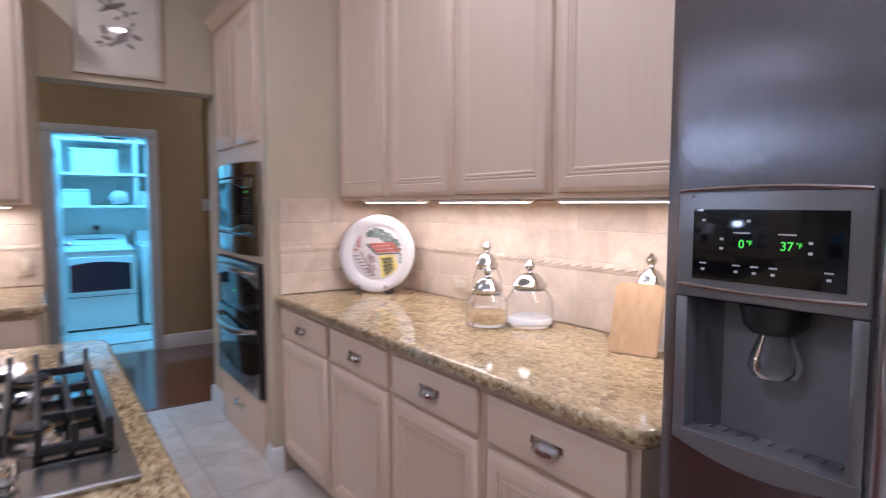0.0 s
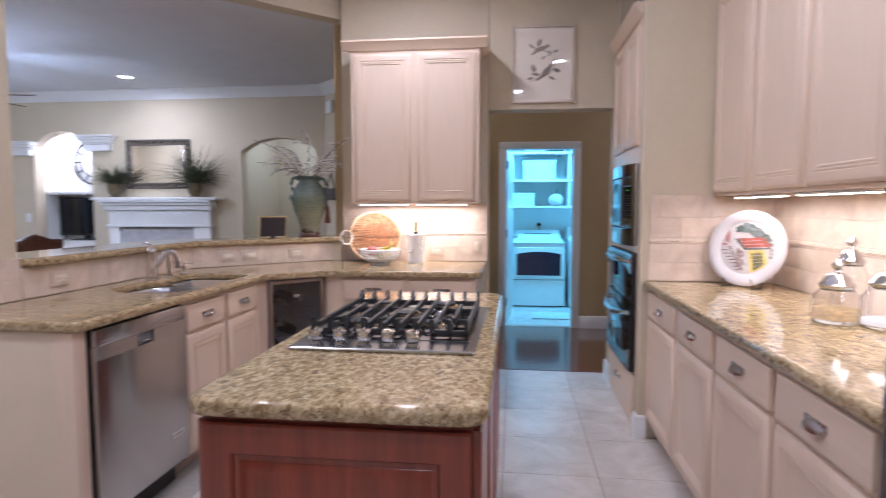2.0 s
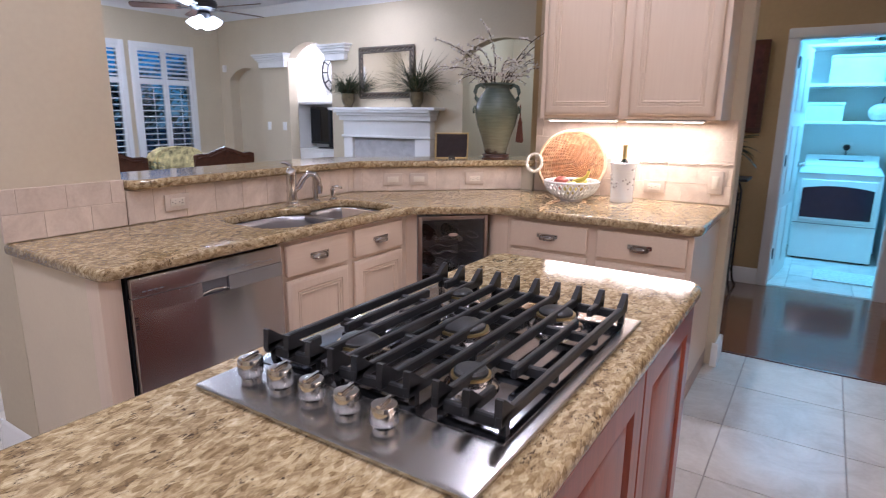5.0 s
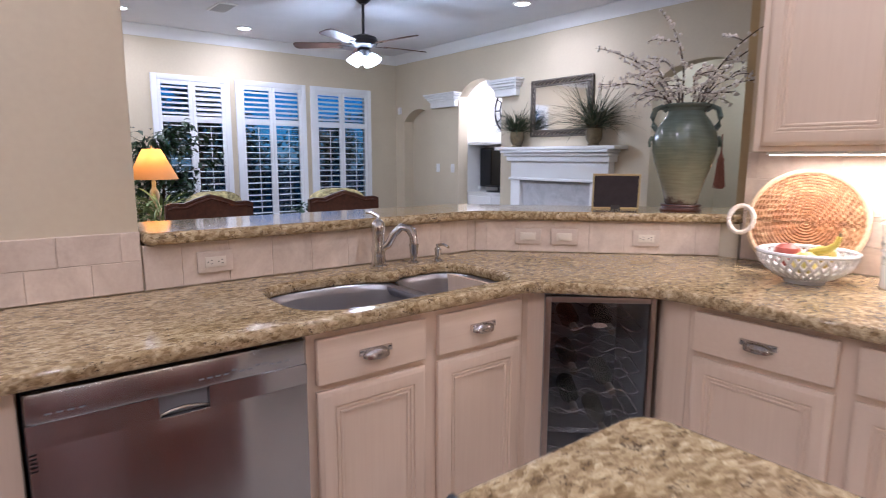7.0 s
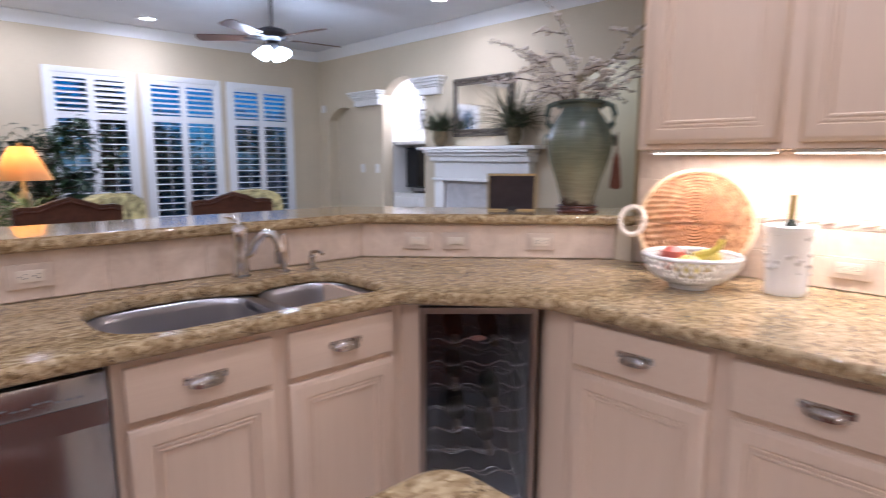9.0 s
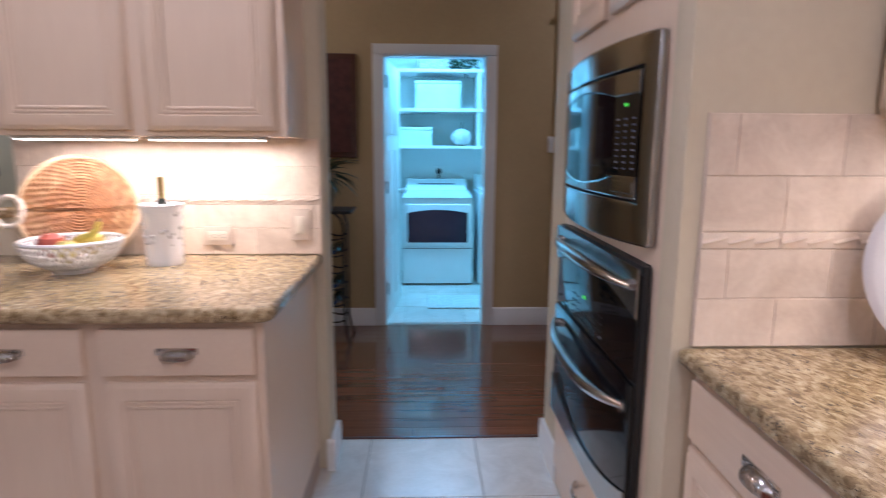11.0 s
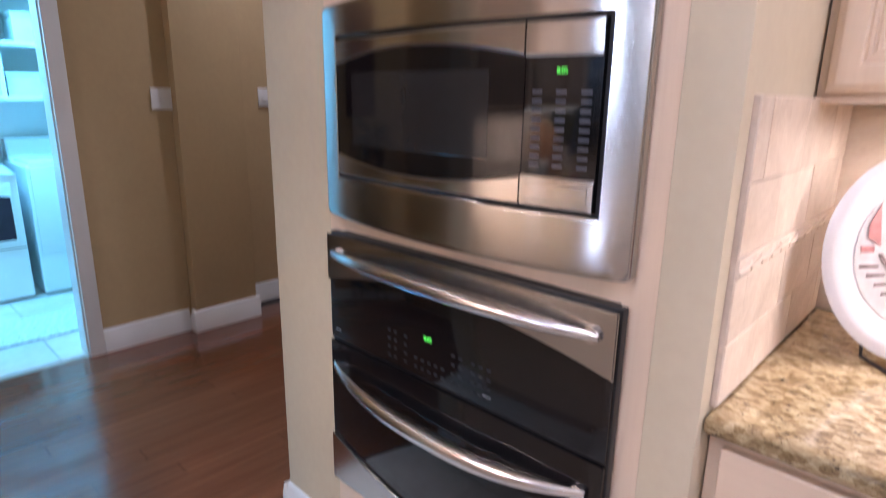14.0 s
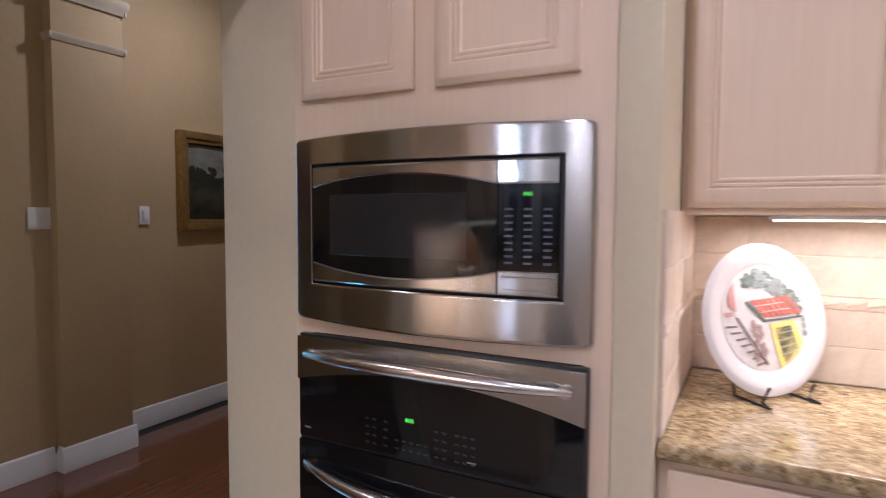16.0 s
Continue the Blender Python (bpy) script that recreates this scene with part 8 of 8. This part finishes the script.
part("body", bm, plain("pumpkin_white", (0.58, 0.55, 0.53), 0.6, vary=0.2, scale=30), pk)
part("stem", tube([(0, 0, 0.165), (0.004, 0, 0.20), (0.012, 0, 0.235)], 0.008, 7, taper=0.004), TWIG, pk)
so = thing("dryer_outlet", pose(1.10, 8.0985, 1.09), "black plug in a large wall outlet", "outlet")
part("plate", box(-0.05, 0.05, -0.008, 0, -0.05, 0.05, 0.003), WHITE, so)
part("plug", rod((0, -0.008, 0), (0, -0.05, -0.005), 0.032, 0.026, 16), BLACK, so)
part("cord", tube([(0, -0.05, -0.005), (0.0, -0.06, -0.05), (0.005, -0.04, -0.10)], 0.008, 7), BLACK, so)
door = thing("door_laundry", pose(0.658, 6.212, 0.012, 0, 0, 84), "white panelled laundry door standing open", "door", "", "structure")
part("leaf", box(0, 0.70, 0.0, 0.035, 0, 1.955, 0.003), WHITE, door)
for z0, z1 in ((0.12, 0.62), (0.74, 1.30), (1.42, 1.85)):
    for x0, x1 in ((0.09, 0.32), (0.39, 0.62)):
        part("panel", box(x0, x1, -0.006, -0.0002, z0, z1, 0.005), WHITE, door)
part("door_handle", lathe([(0.0, 0.0), (0.026, 0.0), (0.026, 0.006), (0.010, 0.012), (0.010, 0.035), (0.026, 0.045), (0.026, 0.060), (0.0, 0.066)], 18), SATIN, door, "nickel knob").matrix_basis = pose(0.64, 0, 0.96, 90, 0, 0)
for z in (0.2, 0.98, 1.75):
    part("hinge", box(-0.012, 0.004, -0.008, 0.012, z, z + 0.09, 0.001), BLACK, door)
lf = thing("laundry_ceiling_light", pose(1.1, 7.0, 2.598), "slim fluorescent laundry ceiling light", "ceiling light")
part("tray", box(-0.50, 0.50, -0.18, 0.18, -0.03, 0.0, 0.005), WHITE, lf)

# ---- hall ----
pt = thing("framed_painting", pose(3.12, 6.2585, 1.61), "dark landscape painting in an ornate gilt frame", "picture")
GILT = plain("gilt", (0.42, 0.28, 0.10), 0.35, 0.7, 0.3, 40)
pw, ph = 0.56, 0.68
for nm, o, y0, t_ in (("outer_frame", 0.0, -0.05, 0.05), ("inner_frame", 0.05, -0.038, 0.028)):
    bm = bmesh.new()
    x0, x1, z0, z1 = -pw / 2 + o, pw / 2 - o, -ph / 2 + o, ph / 2 - o
    box(x0, x0 + t_, y0, -0.001, z0, z1, 0.006, bm=bm)
    box(x1 - t_, x1, y0, -0.001, z0, z1, 0.006, bm=bm)
    box(x0 + t_, x1 - t_, y0 + 0.001, -0.001, z0, z0 + t_, 0.006, bm=bm)
    box(x0 + t_, x1 - t_, y0 + 0.001, -0.001, z1 - t_, z1, 0.006, bm=bm)
    part(nm, bm, GILT, pt)
cv = part("canvas", box(-pw / 2 + 0.077, pw / 2 - 0.077, -0.012, -0.004, -ph / 2 + 0.077, ph / 2 - 0.077), plain("dark_oil_paint", (0.045, 0.045, 0.03), 0.4, vary=0.7, scale=9), pt, "dark landscape with trees")
part("painted_sky", prism([(-0.20, 0.06), (0.20, 0.02), (0.20, 0.25), (-0.20, 0.25)], -0.0135, -0.0122, axis='y'), plain("oil_sky", (0.22, 0.22, 0.18), 0.4, vary=0.3, scale=12), cv, "pale painted sky")
bm = bmesh.new()
rg = random.Random(9)
for k in range(24):
    flat_blob(rg.uniform(-0.17, 0.16), rg.uniform(-0.02, 0.10), rg.uniform(0.015, 0.045), rg.uniform(0.015, 0.04), rg.uniform(0, 90), bm, -0.0142 - 0.00002 * k)
part("painted_grove", bm, plain("oil_tree", (0.03, 0.035, 0.02), 0.4), cv, "dark painted trees")
wall_plate("switch", pose(2.60, 6.2595, 1.375), "switch", "white switch plate on the tan hall wall", WHITE, 0.07, 0.115)
wall_plate("switch", pose(1.90, 6.0995, 1.36), "switch", "white double switch plate on the tan hall wall", WHITE, 0.115, 0.115)

rk = thing("wine_rack", pose(0.215, 5.80, 0), "black wrought iron wine rack with curved rails", "wine rack")
for x in (-0.18, 0.18):
    for y in (-0.10, 0.10):
        part("post", tube([(x * 1.18, y * 1.5, 0.004), (x * 1.06, y * 1.15, 0.06), (x, y, 0.14), (x, y, 0.80), (x * 0.9, y, 0.86), (x * 0.7, y, 0.895)], 0.009, 7), BLACKIRON, rk)
for j in range(6):
    z = 0.16 + j * 0.115
    for y in (-0.10, 0.10):
        part("cradle", tube([(-0.18 + 0.36 * i / 16, y, z - 0.018 * abs(math.sin(i / 16 * 3 * math.pi))) for i in range(17)], 0.006, 6), BLACKIRON, rk)
part("top", box(-0.24, 0.24, -0.16, 0.16, 0.898, 0.918, 0.004), BLACKIRON, rk)
FOILBLUE = plain("blue_foil", (0.05, 0.10, 0.22), 0.25, 0.5)
for x, j in ((0.12, 4), (0.0, 4), (0.12, 2), (0.12, 1), (0.0, 2), (-0.12, 3), (-0.12, 1)):
    b = thing("wine_bottle", pose(0.215 + x, 5.80 - 0.155, 0.16 + j * 0.115 + 0.022, -90, 0, 0), "dark wine bottle lying in the iron rack", "bottle", "bottles in the wine rack")
    part("body", lathe([(0, 0), (0.014, 0.0), (0.014, 0.07), (0.02, 0.09), (0.037, 0.13), (0.037, 0.28), (0.0, 0.285)], 16), BOTTLE_GREEN, b)
    part("foil", lathe([(0, -0.002), (0.0152, -0.002), (0.0152, 0.05)], 12), FOILBLUE, b)
pb = thing("planter_basket", pose(0.19, 5.80, 0.9185), "woven basket planter with dark leaves on the wine rack", "plant")
part("basket", lathe([(0.0, 0.0), (0.12, 0.0), (0.15, 0.10), (0.155, 0.24), (0.165, 0.25), (0.15, 0.25), (0.14, 0.22), (0.0, 0.20)], 24), plain("tan_wicker", (0.30, 0.20, 0.11), 0.9, vary=0.5, scale=60, bumps=0.6), pb)
lm = bmesh.new()
for k in range(46):
    a = rg.uniform(0, 6.283)
    d = Vector((math.cos(a), math.sin(a), rg.uniform(0.2, 1.6))).normalized()
    blade_leaf(lm, Vector((0.06 * math.cos(a), 0.06 * math.sin(a), 0.22)), d, rg.uniform(0.18, 0.34), 0.022, 1.3)
tagged(part("leaves", lm, LEAF, pb), kind="stuff")
dk = thing("wall_hanging", pose(0.22, 6.098, 1.62), "dark wood framed hanging on the hall wall", "picture")
part("frame", box(-0.24, 0.24, -0.03, -0.001, -0.36, 0.36, 0.008), DARKWOOD, dk)
part("panel", box(-0.20, 0.20, -0.034, -0.0302, -0.32, 0.32), plain("dark_red_panel", (0.10, 0.03, 0.025), 0.6, vary=0.5, scale=18), dk)

# small display over the ovens
for k, (x, w_) in enumerate(((3.22, 0.22), (3.50, 0.26), (3.78, 0.22))):
    pf = thing("standing_frame", pose(1.56, x, 2.4305, 0, 0, -90) @ pose(0, 0, 0, -6, 0, 0), "pale standing frame on top of the oven cabinet", "picture frame", "frames over the ovens")
    bm = bmesh.new()
    for a in ((-w_ / 2, -w_ / 2 + 0.025, 0, 0.34), (w_ / 2 - 0.025, w_ / 2, 0, 0.34), (-w_ / 2 + 0.025, w_ / 2 - 0.025, 0, 0.025), (-w_ / 2 + 0.025, w_ / 2 - 0.025, 0.315, 0.34)):
        box(a[0], a[1], -0.012, 0.006, a[2], a[3], 0.003, bm=bm)
    part("frame", bm, WHITE, pf)
    part("panel", box(-w_ / 2 + 0.025, w_ / 2 - 0.025, -0.004, 0.004, 0.025, 0.315), plain("frame_insert", (0.45, 0.42, 0.38), 0.5, vary=0.3, scale=14), pf)

# ---- floors and wall tiles, laid piece by piece ----


def bevelled(name, w, d, t, b, material):
    return mesh_of(name, box(-w / 2, w / 2, -d / 2, d / 2, -t, 0, b, 1), material)


tile_floor = structure("floor_tiled", prism([(-7.32, -3.2), (2.17, -3.2), (2.17, 4.34), (-0.60, 4.34), (-0.60, 4.1), (-1.5, 3.3), (-1.5, 1.975), (-3.30, 1.975), (-3.3, 2.1), (-7.32, 2.1)], -0.10, -0.003), FLOOR_GROUT, "pale stone-look floor tiles with grey grout", "floor")
TP = 0.472
tile_me = bevelled("tile", TP - 0.005, TP - 0.005, 0.008, 0.0012, FLOOR_TILE)
for i in range(-17, 4):
    for j in range(-12, 4):
        x, y = 0.692 + TP * (i + 0.5), 2.452 + TP * (j + 0.5)
        if x > 2.2 or x < -7.4 or y < -3.2 or (x < -3.4 and y < -1.5) or (y > 2.0 and x < -0.9 and not y > 3.9) or (y > 2.0 and x < -1.5) or (y > 3.2 and x < -0.4):
            continue
        piece("tile", tile_me, tile_floor, pose(x, y, 0))
rng = random.Random(4)
hall = structure("floor_hall", box(-7.0, 5.3, 4.345, 8.3, -0.011, -0.006), BLACK, "glossy dark brown plank floor in the hall", "floor")
plank_me = [bevelled("plank", L - 0.0012, 0.0942, 0.006, 0.0006, PLANK) for L in (0.55, 0.8, 1.05)]
LEN = (0.55, 0.8, 1.05)
row = 0
y = 4.392
while y < 6.16:
    x = -0.6 - rng.random() * 0.5
    while x < 3.6:
        k = rng.randrange(3)
        piece("plank", plank_me[k], hall, pose(x + LEN[k] / 2, y, 0))
        x += LEN[k]
    y += 0.095
structure("threshold", box(0.545, 1.472, 4.328, 4.346, -0.006, 0.006, 0.003), DARKWOOD, "dark wooden strip between tiles and planks", "threshold")
lv = bmesh.new()
y = 2.02
while y < 4.3:
    x = -7.0 + rng.random() * 0.4
    while x < -1.6:
        L = rng.choice(LEN)
        box(x, min(x + L - 0.002, -1.58), y - 0.0465, y + 0.0465, -0.006, 0, 0.001, 1, bm=lv)
        x += L
    y += 0.095
tagged(structure("floor_living_planks", lv, PLANK, "glossy dark brown plank floor in the living room", "floor"), kind="stuff")
laun = structure("floor_laundry", box(0.30, 2.3, 6.10, 8.1, -0.003, 0.001), FLOOR_GROUT, "pale tiled laundry floor", "floor")
lt = bevelled("tile", 0.465, 0.465, 0.006, 0.001, FLOOR_TILE)
for i in range(4):
    for j in range(4):
        piece("tile", lt, laun, pose(0.55 + i * 0.47, 6.36 + j * 0.47, 0.007))


def tiled_strip(name, m, length, rows, label, off=0.0, seed=1):
    """Tiles on a wall. The strip's frame: x along the wall, facing -y, z up. rows: (z0, z1, tile length)."""
    z0, z1 = rows[0][0], rows[-1][1]
    bed = solo(name, box(0, length, -0.0028, 0.006, z0, z1), SPLASH_GROUT, label, "backsplash", m, kind="structure")
    rg = random.Random(seed)
    for r, (a, b, L) in enumerate(rows):
        x = -off - (L / 2 if r % 2 else 0)
        while x < length:
            x0, x1 = max(x, 0), min(x + L, length)
            if x1 - x0 > 0.012:
                w, h = x1 - x0 - 0.0016, b - a - 0.0016
                key = ("splash", round(w, 3), round(h, 3))
                if key not in CACHE:
                    CACHE[key] = mesh_of("tile", box(-w / 2, w / 2, -0.005, 0.0015, -h / 2, h / 2, 0.0014, 1), SPLASH)
                piece("tile", CACHE[key], bed, pose((x0 + x1) / 2, rg.uniform(-0.0008, 0.0006), (a + b) / 2, rg.uniform(-0.3, 0.3), 0, 0))
            x += L
    return bed


tiled_strip("backsplash_long", pose(2.163, 2.982, 0, 0, 0, RIGHT), 2.07, [(0.917, 1.022, 0.30), (1.022, 1.127, 0.30), (1.163, 1.276, 0.30), (1.276, 1.388, 0.30)], "tumbled cream stone backsplash behind the long counter")
tiled_strip("backsplash_stub", pose(1.495, 2.979, 0, 0, 0, 0), 0.66, [(0.917, 1.022, 0.22), (1.022, 1.127, 0.22), (1.163, 1.276, 0.22), (1.276, 1.40, 0.22)], "tumbled cream stone tiles on the wall stub", 0.05)
tiled_strip("backsplash_short", pose(-0.60, 4.074, 0), 1.135, [(0.917, 1.02, 0.152), (1.02, 1.112, 0.152), (1.146, 1.255, 0.152), (1.255, 1.362, 0.152)], "tumbled cream stone backsplash behind the short counter", 0.03)
tiled_strip("backsplash_bar", pose(-1.444, 1.93, 0, 0, 0, 90), 1.375, [(0.917, 1.059, 0.152)], "tumbled cream stone tiles below the bar", 0.04)
tiled_strip("backsplash_bar_angled", pose(-1.443, 3.309, 0, 0, 0, 45), 1.065, [(0.917, 1.059, 0.152)], "tumbled cream stone tiles below the angled bar", 0.1)
tiled_strip("backsplash_column", pose(-1.444, 1.487, 0, 0, 0, 90), 0.438, [(0.917, 1.015, 0.165), (1.015, 1.105, 0.165)], "tumbled cream stone tiles at the foot of the column", 0.03)


def rope_trim(name, m, length, z, label):
    """A moulded border of twisted leaves."""
    c = thing(name, m, label, "tile border")
    n = max(1, round(length / 0.152))
    L = length / n
    key = ("rope", round(L, 3))
    if key not in CACHE:
        bm = bmesh.new()
        box(0.001, L - 0.001, -0.008, 0.0015, -0.017, 0.017, 0.004, 2, bm=bm)
        for i in range(3):
            cx = L * (i + 0.5) / 3
            tube([(cx - L * 0.15, -0.007, -0.006), (cx - L * 0.05, -0.010, -0.002), (cx + L * 0.05, -0.010, 0.002), (cx + L * 0.15, -0.007, 0.006)], 0.0045, 6, bm=bm)
        CACHE[key] = mesh_of("border_tile", bm, SPLASH)
    for i in range(n):
        p = piece("border_tile", CACHE[key], c, pose(i * L, 0, z))
    return c


rope_trim("backsplash_border", pose(2.163, 2.975, 0, 0, 0, RIGHT), 2.06, 1.145, "moulded cream stone rope border over the long counter")
rope_trim("backsplash_border", pose(1.495, 2.979, 0), 0.66, 1.145, "moulded cream stone rope border on the wall stub")
rope_trim("backsplash_border", pose(-0.60, 4.074, 0), 1.13, 1.129, "moulded cream stone rope border over the short counter")
